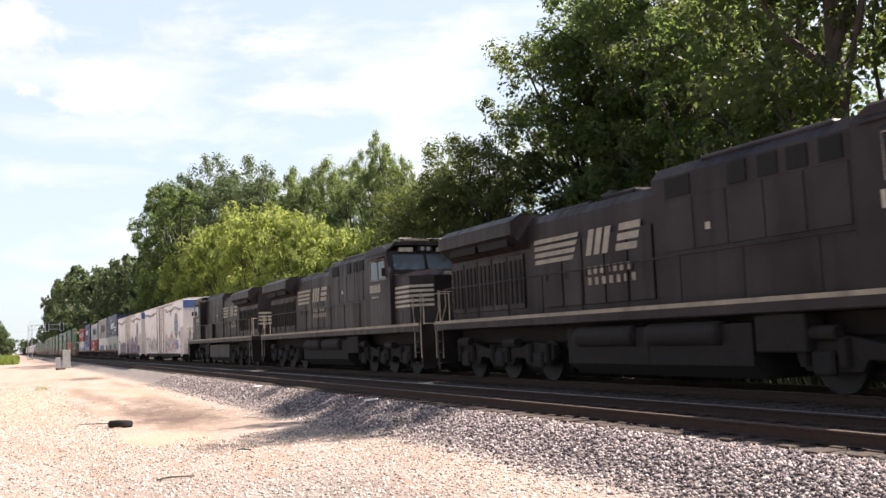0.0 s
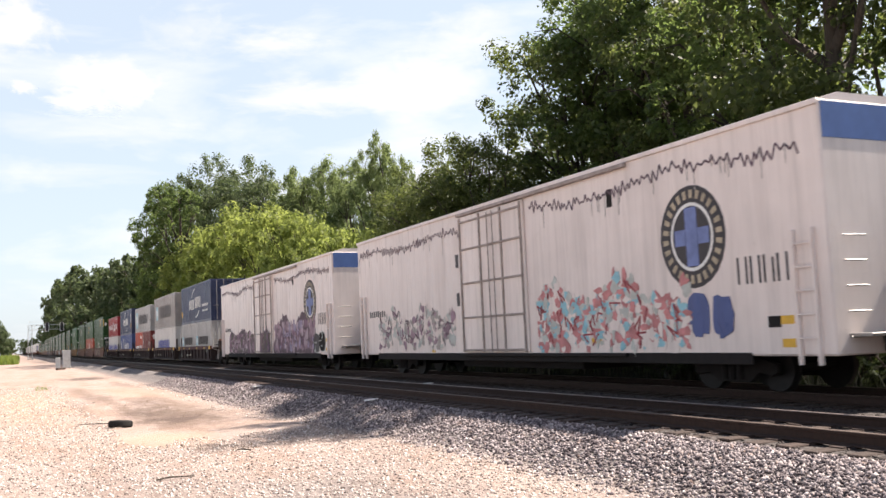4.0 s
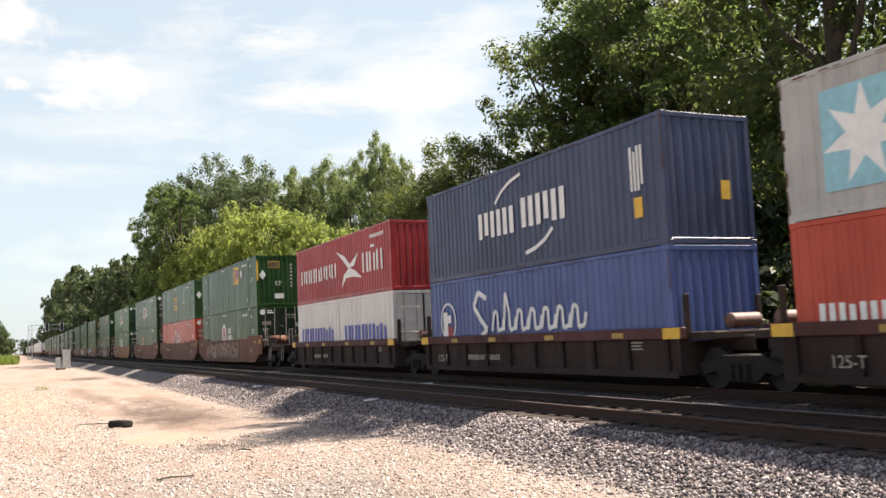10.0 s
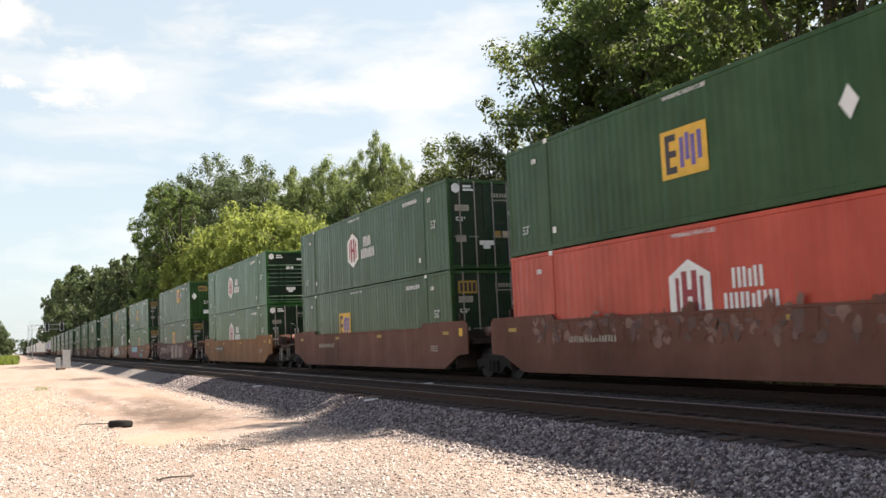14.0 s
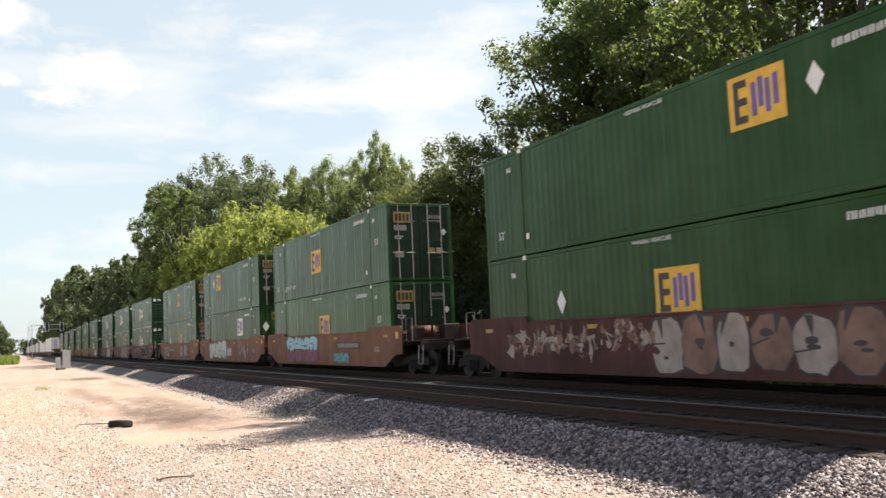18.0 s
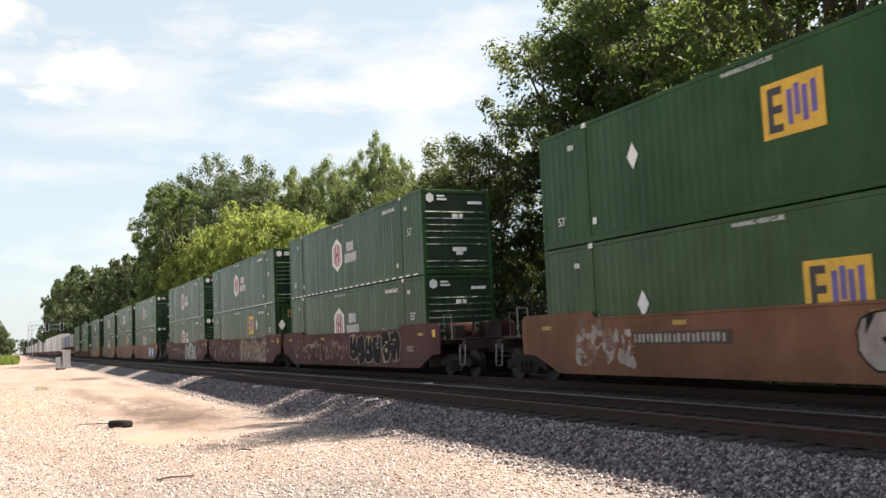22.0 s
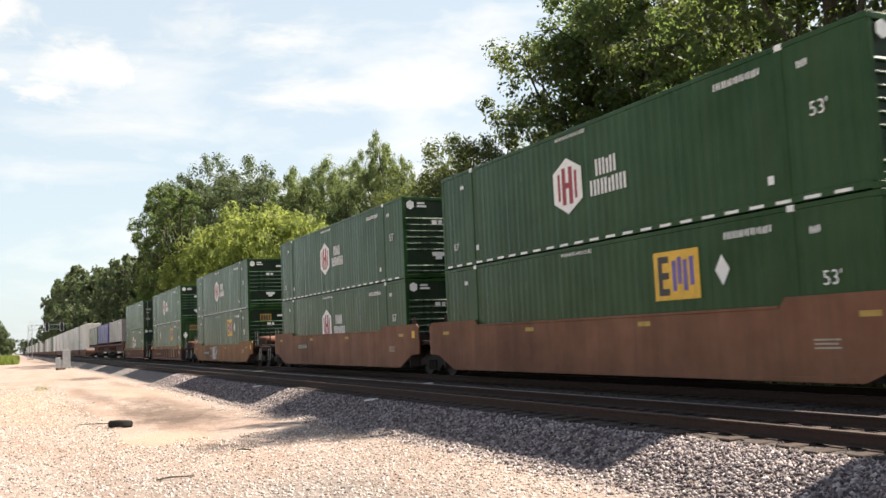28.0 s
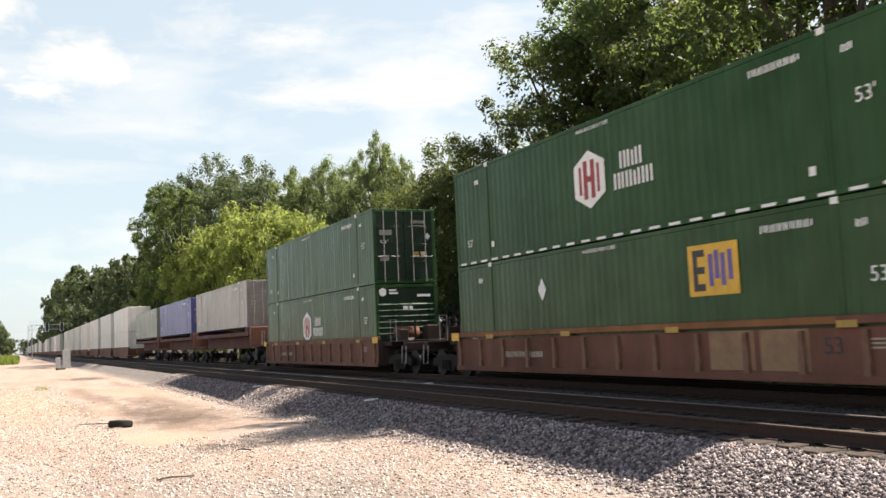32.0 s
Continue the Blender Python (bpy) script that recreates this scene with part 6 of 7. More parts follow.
# ---- locomotives: nose at y = 0, tail at y = 22.3 ----
def loco_bogie(parent, y, turn):
    def make():
        m = M()
        for s in (-1, 1):
            a, b = sorted((s * 1.0, s * 1.16))
            m.prism([(-2.75, 0.62), (-2.55, 0.42), (-1.4, 0.42), (-1.25, 0.62), (-0.75, 0.62), (-0.6, 0.42), (0.6, 0.42), (0.75, 0.62), (1.25, 0.62), (1.4, 0.42), (2.55, 0.42), (2.75, 0.62), (2.75, 0.92), (1.7, 1.02), (0.9, 0.86), (-0.9, 0.86), (-1.7, 1.02), (-2.75, 0.92)], "x", a, b)
            for k in (-2.1, 0.0, 2.1):
                a2, b2 = sorted((s * 1.14, s * 1.28))
                m.bevel(a2, b2, k - 0.24, k + 0.24, 0.34, 0.78, 0.05)
                for q in (-0.42, 0.42):
                    m.tube([(s * 1.2, k + q, 0.5), (s * 1.2, k + q, 0.98)], 0.10, 8)
            m.tube([(s * 1.22, -1.05, 1.02), (s * 1.22, -0.35, 1.02)], 0.13, 8)
            m.tube([(s * 1.22, 1.75, 1.08), (s * 1.22, 2.45, 1.08)], 0.13, 8)
        m.bevel(-1.0, 1.0, -2.6, 2.6, 0.55, 0.85, 0.05).bevel(-0.62, 0.62, -2.7, 2.7, 0.22, 1.4, 0.08)
        return m.mesh("bogie", GRIME)
    b = put("bogie", shared(("locobogie",), make), parent, GRIME, Matrix.Translation((0, y, 0)), "grimy three-axle locomotive bogie")
    for k in (-2.1, 0.0, 2.1):
        w = put("wheelset", wheelset_mesh(0.53), b, STEEL, Matrix.Translation((0, k, 0.53)))
        spinners.append((w, (0.0, k, 0.53), 0.53, -1 if turn else 1))


def locomotive(s, turned, label, tank=GRIME, dull=LOCO_BLACK):
    t = thing("locomotive", label, "locomotive", "locomotives at the head of the train")
    rolling(t, s)
    if turned:
        t["turned"] = 180
    L = 22.3 if not turned else 21.4
    part("underframe", M().bevel(-1.52, 1.52, 0.55, L - 0.4, 1.45, 1.74, 0.03), dull, t)
    for sx in (-1, 1):
        a, b = sorted((sx * 1.515, sx * 1.53))
        part("sill_stripe", M().box(a, b, 0.6, L - 0.45, 1.66, 1.75), SILL, t, "worn cream sill stripe")
    # hood with a crowned roof
    hood = [(-0.98, 1.74), (0.98, 1.74), (0.98, 4.16), (0.80, 4.38), (-0.80, 4.38), (-0.98, 4.16)]
    part("hood", M().prism(hood, "y", 10.8, L - 0.75), dull, t)
    part("electrical_cabinet", M().prism([(-1.06, 1.74), (1.06, 1.74), (1.06, 4.46), (0.85, 4.70), (-0.85, 4.70), (-1.06, 4.46)], "y", 5.5, 11.2), dull, t)
    part("cabinet_base", M().bevel(-1.25, 1.25, 5.52, 8.4, 1.74, 2.75, 0.03), dull, t)
    part("radiator_cap", M().prism([(-1.0, 3.55), (1.0, 3.55), (1.52, 3.94), (1.52, 4.30), (1.2, 4.50), (-1.2, 4.50), (-1.52, 4.30), (-1.52, 3.94)], "y", L - 5.6, L - 1.0), dull, t)
    for sx in (-1, 1):
        a, b = sorted((sx * 1.0, sx * 1.03))
        for k in range(5):
            y = L - 5.35 + k * 0.91
            part("radiator_door", M().bevel(a, b, y, y + 0.86, 1.95, 3.45, 0.01), dull, t)
            for q in range(3):
                a2, b2 = sorted((sx * 1.02, sx * 1.06))
                put("louvre", shared(("louv", sx), lambda: M().bevel(a2, b2, 0, 0.10, 2.1, 3.3, 0.012).mesh("louvre", GRIME)), t, GRIME, Matrix.Translation((0, y + 0.10 + 0.26 * q, 0)))
        for k in range(5):
            y = 11.35 + k * 0.92
            part("hood_door", M().bevel(a, b, y, y + 0.86, 1.9, 3.55, 0.012), dull, t)
            part("latch", M().bevel(*sorted((sx * 1.03, sx * 1.055)), y + 0.7, y + 0.78, 2.6, 2.78, 0.008), STEEL, t)
        for k in range(5):
            y = 6.0 + k * 0.98
            part("cabinet_door", M().bevel(*sorted((sx * 1.06, sx * 1.08)), y, y + 0.92, 2.85, 3.95, 0.01), dull, t)
        for y in () if turned else (6.1, 6.85, 7.55, 8.35, 9.95):
            part("cabinet_grille", M().bevel(*sorted((sx * 1.055, sx * 1.085)), y, y + (0.8 if y > 9 else 0.5), 4.0, 4.42, 0.008), VENT_BLACK, t, "dark intake grille")
        part("sand_hatch", M().bevel(*sorted((sx * 1.08, sx * 1.095)), 9.4, 9.55, 3.2, 3.35, 0.005), CREAM, t, "small cream hatch")
        for k in range(2):
            part("radiator_grille", M().prism([(L - 5.2 + k * 1.9, 3.66), (L - 3.5 + k * 1.9, 3.66), (L - 3.5 + k * 1.9, 3.9), (L - 5.2 + k * 1.9, 3.9)], "x", sx * 1.2, sx * 1.42), VENT_BLACK, t, "dark radiator intake")
    part("exhaust_outlet", M().bevel(-0.45, 0.45, 12.6, 13.9, 4.34, 4.6, 0.06), GRIME, t)
    part("dynamic_brake_hatch", M().bevel(-0.9, 0.9, 6.4, 9.8, 4.62, 4.76, 0.05), dull, t)
    part("roof_fan_housing", M().bevel(-0.7, 0.7, 14.1, 15.9, 4.34, 4.48, 0.05), dull, t)
    # cab with raked windshield, roof overhang and nose
    part("cab", M().prism([(3.07, 1.74), (5.55, 1.74), (5.55, 4.42), (5.25, 4.62), (3.65, 4.62), (3.33, 4.42), (3.13, 3.55), (3.07, 3.2)], "x", -1.5, 1.5), dull, t)
    part("cab_roof", M().prism([(-1.56, 4.36), (-1.2, 4.62), (1.2, 4.62), (1.56, 4.36), (1.56, 4.42), (1.2, 4.74), (-1.2, 4.74), (-1.56, 4.42)], "y", 3.15, 5.4), dull, t)
    # tapered nose with a ridge down its top and chamfered front corners
    m = M()
    ring = ((-1.36, 3.08), (-1.36, 1.65), (-0.62, 1.15), (0.62, 1.15), (1.36, 1.65), (1.36, 3.08))
    m.v += [(x, y, 1.74) for x, y in ring] + [(x * 0.97, y + 0.06, 3.36 if y < 2 else 3.50) for x, y in ring] + [(0, 1.32, 3.54), (0, 3.08, 3.74)]
    m.f += [(i, i + 1, i + 7, i + 6) for i in range(5)] + [(6, 7, 12, 13), (7, 8, 12), (8, 9, 12), (9, 10, 12), (10, 11, 13, 12)]
    part("nose", m, dull, t)
    part("nose_edge", M().tube([(0, 3.06, 3.75), (-1.325, 3.06, 3.51), (-1.325, 1.7, 3.37), (-0.60, 1.21, 3.37), (0.60, 1.21, 3.37), (1.325, 1.7, 3.37)], 0.025, 5), STEEL, t)
    for sx in (-1, 1):
        for k in range(5):
            z = 2.33 + 0.165 * k
            xx = 1.36 - 0.041 * (z - 1.69) / 1.7
            part("nose_stripe", M().box(*sorted((sx * (xx - 0.02), sx * (xx + 0.008))), 1.7, 2.98, z, z + 0.085), CREAM, t, "cream warning stripe")
            part("nose_stripe", M().prism([(sx * 1.335, 1.675), (sx * 0.66, 1.225), (sx * 0.66, 1.17), (sx * 1.345, 1.635)], "z", z, z + 0.085), CREAM, t, "cream warning stripe")
        win = M().prism([(3.45, 3.46), (4.1, 3.46), (4.1, 4.12), (3.57, 4.12)], "x", sx * 1.5, sx * 1.506)
        part("side_window", win, GLASS, t, "dark cab window")
        part("side_window", M().box(*sorted((sx * 1.5, sx * 1.506)), 4.25, 4.9, 3.46, 4.12), GLASS, t, "dark cab window")
        part("window_frame", M().tube([(sx * 1.515, 3.4, 3.42), (sx * 1.515, 4.96, 3.42), (sx * 1.515, 4.96, 4.16), (sx * 1.515, 3.55, 4.16), (sx * 1.515, 3.4, 3.42)], 0.02, 5), BRIGHT, t, "bright window frame")
        part("sunshade", M().prism([(1.5 * sx, 4.22), (1.74 * sx, 4.14), (1.74 * sx, 4.16), (1.5 * sx, 4.26)], "y", 3.5, 4.9), STEEL, t)
        part("mirror", M().bevel(*sorted((sx * 1.56, sx * 1.70)), 3.3, 3.34, 3.5, 3.8, 0.01), STEEL, t)
        d = Decal(t, 1.5, sx)
        d.bars(-5.1, -3.98, 2.98, 3.27, 4, CREAM, 0, 4, 0.3)
        d.bars(-4.9, -4.2, 2.78, 2.84, 5, CREAM, 0, 5, 0.3)
        d.done("number_bar", "cream road number as bars")
    for x0, x1 in ((-1.28, -0.06), (0.06, 1.28)):
        m = M()
        m.v += [(x0, 3.12, 3.72), (x1, 3.12, 3.72), (x1, 3.275, 4.28), (x0, 3.275, 4.28)]
        m.v += [(x, y + 0.03, z) for x, y, z in m.v]
        m.f += [(0, 1, 2, 3), (7, 6, 5, 4), (0, 4, 5, 1), (1, 5, 6, 2), (2, 6, 7, 3), (3, 7, 4, 0)]
        part("windshield", m, GLASS, t, "sky-reflecting windshield")
    part("headlight_box", M().bevel(-0.3, 0.3, 3.2, 3.4, 4.38, 4.60, 0.03), dull, t)
    part("headlight", M().tube([(-0.12, 3.18, 4.49), (-0.12, 3.22, 4.49)], 0.08, 12), BRIGHT, t)
    part("headlight", M().tube([(0.12, 3.18, 4.49), (0.12, 3.22, 4.49)], 0.08, 12), BRIGHT, t)
    for x in (-0.75, 0.75):
        part("number_board", M().bevel(x - 0.28, x + 0.28, 3.22, 3.3, 4.38, 4.54, 0.01), CREAM, t)
    part("air_conditioner", M().bevel(-0.6, 0.5, 3.9, 4.9, 4.72, 4.92, 0.05), GRIME, t)
    part("antenna_bar", M().tube([(-0.9, 3.5, 4.74), (-0.9, 3.5, 4.9), (0.9, 3.5, 4.9), (0.9, 3.5, 4.74)], 0.025, 6), BRIGHT, t)
    part("horn", M().tube([(-0.2, 14.2, 4.46), (-0.2, 14.2, 4.6), (-0.2, 13.7, 4.62)], 0.05, 8, 0.11), STEEL, t)
    # tail end stripes
    for k in range(4):
        z = 2.35 + 0.20 * k
        part("tail_stripe", M().box(-0.97, 0.97, L - 0.75, L - 0.742, z, z + 0.11), CREAM, t, "cream warning stripe")
    for sx in (-1, 1):
        for k in range(4):
            z = 2.35 + 0.20 * k
            part("tail_stripe", M().box(*sorted((sx * 0.98, sx * 0.987)), L - 1.5 + 0.06 * k, L - 0.76, z, z + 0.11), CREAM, t, "cream warning stripe")
    # side emblem: slanted bars, heavy bars, two rows of small bars
    c = 13.9 if not turned else 13.2
    for sx in (-1, 1):
        d = Decal(t, 1.0, sx, 0.036)
        q = 1 if sx < 0 else -1
        U = lambda v: -(c - q * v)
        for k in range(4):
            z = 3.06 + 0.18 * k
            d.poly([(U(-2.4), z), (U(-0.6 + 0.09 * k), z), (U(-0.52 + 0.09 * k), z + 0.11), (U(-2.36), z + 0.11)], EMBLEM)
        for e in (0.0, 0.34, 0.68):
            d.poly([(U(0.0 + e), 3.08), (U(0.22 + e), 3.08), (U(0.42 + e), 3.70), (U(0.18 + e), 3.70)], EMBLEM)
        for k, e in ((0, 1.22), (1, 1.30), (2, 1.38)):
            d.poly([(U(e), 3.08 + 0.23 * k), (U(e + 0.80), 3.08 + 0.23 * k), (U(e + 0.84), 3.24 + 0.23 * k), (U(e + 0.04), 3.24 + 0.23 * k)], EMBLEM)
        for k in range(7):
            d.rect(U(0.05 + 0.26 * k), U(0.18 + 0.26 * k), 2.62, 2.80, SILL)
            d.rect(U(0.05 + 0.29 * k), U(0.19 + 0.29 * k), 2.36, 2.54, SILL)
        d.done("side_emblem", "worn cream bars of the side emblem")
    # tank, air reservoirs, couplers, plough, steps
    part("centre_sill", M().bevel(-0.75, 0.75, 0.9, L - 0.9, 1.0, 1.46, 0.04), GRIME, t)
    part("fuel_tank", M().prism([(-1.0, 0.24), (1.0, 0.24), (1.36, 0.5), (1.36, 1.30), (-1.36, 1.30), (-1.36, 0.5)], "y", 8.2, 14.4), tank, t, "dull fuel tank")
    for sx in (-1, 1):
        for y in () if turned else (9.0, 11.7):
            part("air_reservoir", M().tube([(sx * 1.3, y, 1.12), (sx * 1.3, y + 0.1, 1.12), (sx * 1.3, y + 2.1, 1.12), (sx * 1.3, y + 2.2, 1.12)], 0.24, 14), GRIME, t, "grey brown air tank", True)
        part("tank_seam", M().bevel(*sorted((sx * 1.355, sx * 1.375)), 11.25, 11.33, 0.5, 1.28, 0.005), tank, t)
        part("battery_box", M().bevel(*sorted((sx * 0.9, sx * 1.4)), 6.9, 8.1, 0.75, 1.44, 0.03), GRIME, t)
    for y in (4.6, L - 4.15):
        loco_bogie(t, y, turned)
    for y, f in ((0.0, -1), (L, 1)):
        part("coupler", M().bevel(-0.16, 0.16, *sorted((y - f * 0.6, y + f * 0.2)), 0.72, 1.0, 0.05), GRIME, t)
        part("pilot", M().prism([(-1.45, 0.25), (1.45, 0.25), (1.5, 1.5), (-1.5, 1.5)], "y", y - f * 0.62, y - f * 0.50), dull, t)
        for sx in (-1, 1):
            for k in range(4):
                part("step", M().bevel(*sorted((sx * 1.2, sx * 1.54)), *sorted((y - f * 0.55, y - f * 0.95)), 0.42 + 0.34 * k, 0.46 + 0.34 * k, 0.008), STEEL, t)
            part("corner_handrail", M().tube([(sx * 1.5, y - f * 0.5, 0.6), (sx * 1.5, y - f * 0.5, 1.7), (sx * 1.42, y - f * 0.6, 2.1), (sx * 1.42, y - f * 0.6, 2.75)], 0.022, 6), SILL, t, "worn cream handrail")
            part("corner_handrail", M().tube([(sx * 1.5, y - f * 1.0, 0.6), (sx * 1.5, y - f * 1.0, 1.8), (sx * 1.45, y - f * 1.2, 2.2), (sx * 1.45, y - f * 1.2, 2.7)], 0.022, 6), SILL, t, "worn cream handrail")
        part("end_handrail", M().tube([(-1.35, y - f * 0.55, 1.7), (-1.35, y - f * 0.55, 2.7), (-0.4, y - f * 0.55, 2.7), (-0.4, y - f * 0.55, 1.74)], 0.022, 6).tube([(1.35, y - f * 0.55, 1.7), (1.35, y - f * 0.55, 2.7), (0.4, y - f * 0.55, 2.7), (0.4, y - f * 0.55, 1.74)], 0.022, 6), CREAM, t, "cream end handrail")
    for sx in (-1, 1):
        part("side_handrail", M().tube([(sx * 1.46, 4.3, 2.72), (sx * 1.46, L - 1.2, 2.72)], 0.020, 6), dull, t)
        for k in range(10):
            y = 4.6 + k * 1.78
            put("stanchion", shared(("stan", sx), lambda: M().tube([(sx * 1.48, 0, 1.7), (sx * 1.46, 0, 2.72)], 0.022, 6).mesh("stanchion", dull)), t, dull, Matrix.Translation((0, y, 0)))
    return t


EMBLEM = plain("dusty cream emblem paint", (0.27, 0.24, 0.195), 0.65, 0, 0.3, 3)
# Flat near-black in place of the unlit depth of the intakes.
VENT_BLACK = plain("black vent opening", (0.004, 0.004, 0.004), 0.9, 0, 0.2, 6)
SILL = plain("worn grey cream sill paint", (0.26, 0.22, 0.17), 0.65, 0, 0.35, 2)
locomotive(-250.3, False, "black diesel freight locomotive with cream side emblem", GRIME)
locomotive(-227.8, False, "black diesel freight locomotive facing forwards, cream nose stripes", GRIME)
locomotive(-182.75, True, "black diesel freight locomotive facing backwards, cream nose stripes", plain("dusty grey brown tank paint", (0.050, 0.042, 0.038), 0.75, 0, 0.3, 2))


# ---- white insulated boxcars ----
def boxcar(s, seed):
    L, half, z0, z1 = 22.45, 1.6, 0.70, 4.98
    t = thing("boxcar", "dirty white insulated boxcar with graffiti and a dark round emblem", "boxcar", "white boxcars")
    rolling(t, s)
    part("body", M().bevel(-half, half, -L, 0, z0, z1, 0.03), REEFER, t)
    part("roof", M().prism([(-half - 0.01, z1 - 0.02), (half + 0.01, z1 - 0.02), (half - 0.5, z1 + 0.14), (-half + 0.5, z1 + 0.14)], "y", -L + 0.02, -0.02), REEFER, t)
    for sx in (-1, 1):
        part("roof_edge", M().bevel(*sorted((sx * half, sx * (half + 0.05))), -L, 0, z1 - 0.10, z1, 0.012), REEFER, t)
        part("side_sill", M().bevel(*sorted((sx * (half - 0.05), sx * (half + 0.015))), -L + 1.9, -1.9, z0 - 0.16, z0 + 0.06, 0.012), GRIME, t)
    # door with its frame and cross bars
    door = part("door", M().bevel(-half - 0.07, -half, -12.75, -9.05, z0 + 0.08, z1 - 0.22, 0.02), REEFER, t)
    for u in (9.05, 10.3, 11.55, 12.62):
        part("door_stile", M().bevel(-half - 0.12, -half - 0.06, -u - 0.06, -u, z0 + 0.1, z1 - 0.25, 0.015), DOORLINE, door)
    for z in (z0 + 0.12, 1.75, 2.75, 3.75, z1 - 0.42):
        part("door_rail", M().bevel(-half - 0.11, -half - 0.065, -12.7, -9.1, z, z + 0.06, 0.012), DOORLINE, door)
    for u in (10.9, 11.2):
        part("locking_rod", M().tube([(-half - 0.14, -u, z0 + 0.1), (-half - 0.14, -u, z1 - 0.3)], 0.018, 6), DOORLINE, door)
    part("door_track", M().bevel(-half - 0.12, -half, -17.2, -8.9, z1 - 0.20, z1 - 0.11, 0.012), DOORLINE, t)
    part("door_track", M().bevel(-half - 0.10, -half, -16.9, -8.9, z0 - 0.02, z0 + 0.06, 0.012), GRIME, t)
    d = Decal(t, half)
    c, v = 19.15, 3.03
    d.disc(c, v, 0.95, 1.02, INK).disc(c, v, 0.62, 0.68, WHITE, 1, 28, ring=0.90)
    for k in range(26):
        a = k * 2 * math.pi / 26
        d.poly([(c + 0.70 * math.cos(a), v + 0.76 * math.sin(a)), (c + 0.86 * math.cos(a), v + 0.93 * math.sin(a)), (c + 0.86 * math.cos(a + 0.12), v + 0.93 * math.sin(a + 0.12)), (c + 0.70 * math.cos(a + 0.12), v + 0.76 * math.sin(a + 0.12))], SAND, 1)
    d.rect(c - 0.17, c + 0.17, v - 0.58, v + 0.58, CROSS, 1).rect(c - 0.5, c - 0.18, v - 0.16, v + 0.16, CROSS, 1).rect(c + 0.18, c + 0.5, v - 0.16, v + 0.16, CROSS, 1)
    d.done("round_emblem", "dark round emblem with pale ring and blue cross")
    rng = random.Random(seed)
    d = Decal(t, half)
    u, pts = 0.2, []
    # jagged sprayed line under the eaves
    while u < L - 0.4:
        pts.append((u, z1 - 0.62 + (0.10 if len(pts) % 2 else -0.08) + 0.10 * math.sin(u * 1.1) + rng.uniform(-0.09, 0.09)))
        u += rng.uniform(0.05, 0.13)
    for a, b in zip(pts, pts[1:]):
        if not (8.9 < a[0] < 13.0):
            d.ribbon([a, b], 0.04, PLUM)
            if rng.random() < 0.12:
                d.ribbon([a, (a[0], a[1] - rng.uniform(0.2, 0.6))], 0.02, GREYC)
    d.done("jagged_line", "dark jagged sprayed line")
    d = Decal(t, half)
    d.bars(1.1, 2.7, 2.05, 2.28, 4, INK, 0, 3).rect(6.6, 6.85, 0.78, 0.86, YELLOW).rect(15.4, 15.9, 0.98, 1.10, YELLOW).rect(8.55, 8.75, 2.15, 2.55, INK).rect(8.55, 8.75, 3.3, 3.7, INK).rect(16.4, 16.6, 4.0, 4.4, GRIME)
    d.rect(L - 1.15, L - 0.85, 0.85, 1.0, YELLOW).rect(L - 1.15, L - 0.85, 1.25, 1.4, YELLOW).rect(21.0, 21.3, 1.2, 1.4, GRIME)
    d.bars(20.3, 21.6, 2.0, 2.5, 4, INK, 0, 8, 0.16)
    d.done("side_mark", "dark bar or yellow square")
    if seed == 1:
        mottle(t, half, 2.0, 8.3, 0.95, 2.4, [SILVERSPRAY, REEFER, MAUVE, GREYC], 91, 60, PLUM)
        mottle(t, half, 13.2, 18.9, 0.85, 2.6, [PINK, REEFER, SILVERSPRAY, PINK, SKYBLUE], 92, 90, REDMARK)
        spray(t, half, 18.9, 20.2, 1.0, 1.9, [BLUE], None, 93, 2)
    else:
        haze_spray(t, half, 2.3, 8.7, 0.74, 2.25, PLUM, [MAUVE, GRAPE, MAUVE, MOSS, LILAC], LILAC, 94, 24)
        haze_spray(t, half + 0.125, 10.4, 12.2, 0.80, 2.15, PLUM, [MOSS, GRAPE, PLUM], MAUVE, 95, 8)
        haze_spray(t, half, 12.9, 19.9, 0.74, 2.75, PLUM, [MAUVE, LILAC, GRAPE, MAUVE, VEIL], LILAC, 96, 28)
        spray(t, half, 19.6, 21.2, 0.80, 1.7, [INK, GRIME], [SILVERSPRAY], 97, 2)
    # front end: blue band, ladder, platform, brake wheel
    part("end_band", M().box(-half + 0.05, half - 0.05, -L - 0.012, -L - 0.002, z1 - 0.66, z1 - 0.04), ROYAL, t, "royal blue band across the end")
    part("end_bars", M().box(0.55, 1.2, -L - 0.02, -L - 0.012, z1 - 0.38, z1 - 0.22), WHITE, t, "white bars")
    for u in (L - 0.72, 0.35):
        for k in range(5):
            part("ladder_rung", M().tube([(-half - 0.07, -u, 1.0 + 0.4 * k), (-half - 0.07, -u - 0.42, 1.0 + 0.4 * k)], 0.016, 6), REEFER, t)
        for dy in (0, 0.42):
            part("ladder_rail", M().bevel(-half - 0.09, -half - 0.0, -u - dy - 0.03, -u - dy + 0.03, 0.55, 2.85, 0.008), REEFER, t)
    for k in range(5):
        part("end_rung", M().tube([(-1.35, -L - 0.08, 1.0 + 0.42 * k), (-0.85, -L - 0.08, 1.0 + 0.42 * k)], 0.016, 6), BRIGHT, t)
    part("end_platform", M().bevel(-1.3, 1.3, -L - 0.45, -L + 0.0, 1.0, 1.06, 0.01), BRIGHT, t)
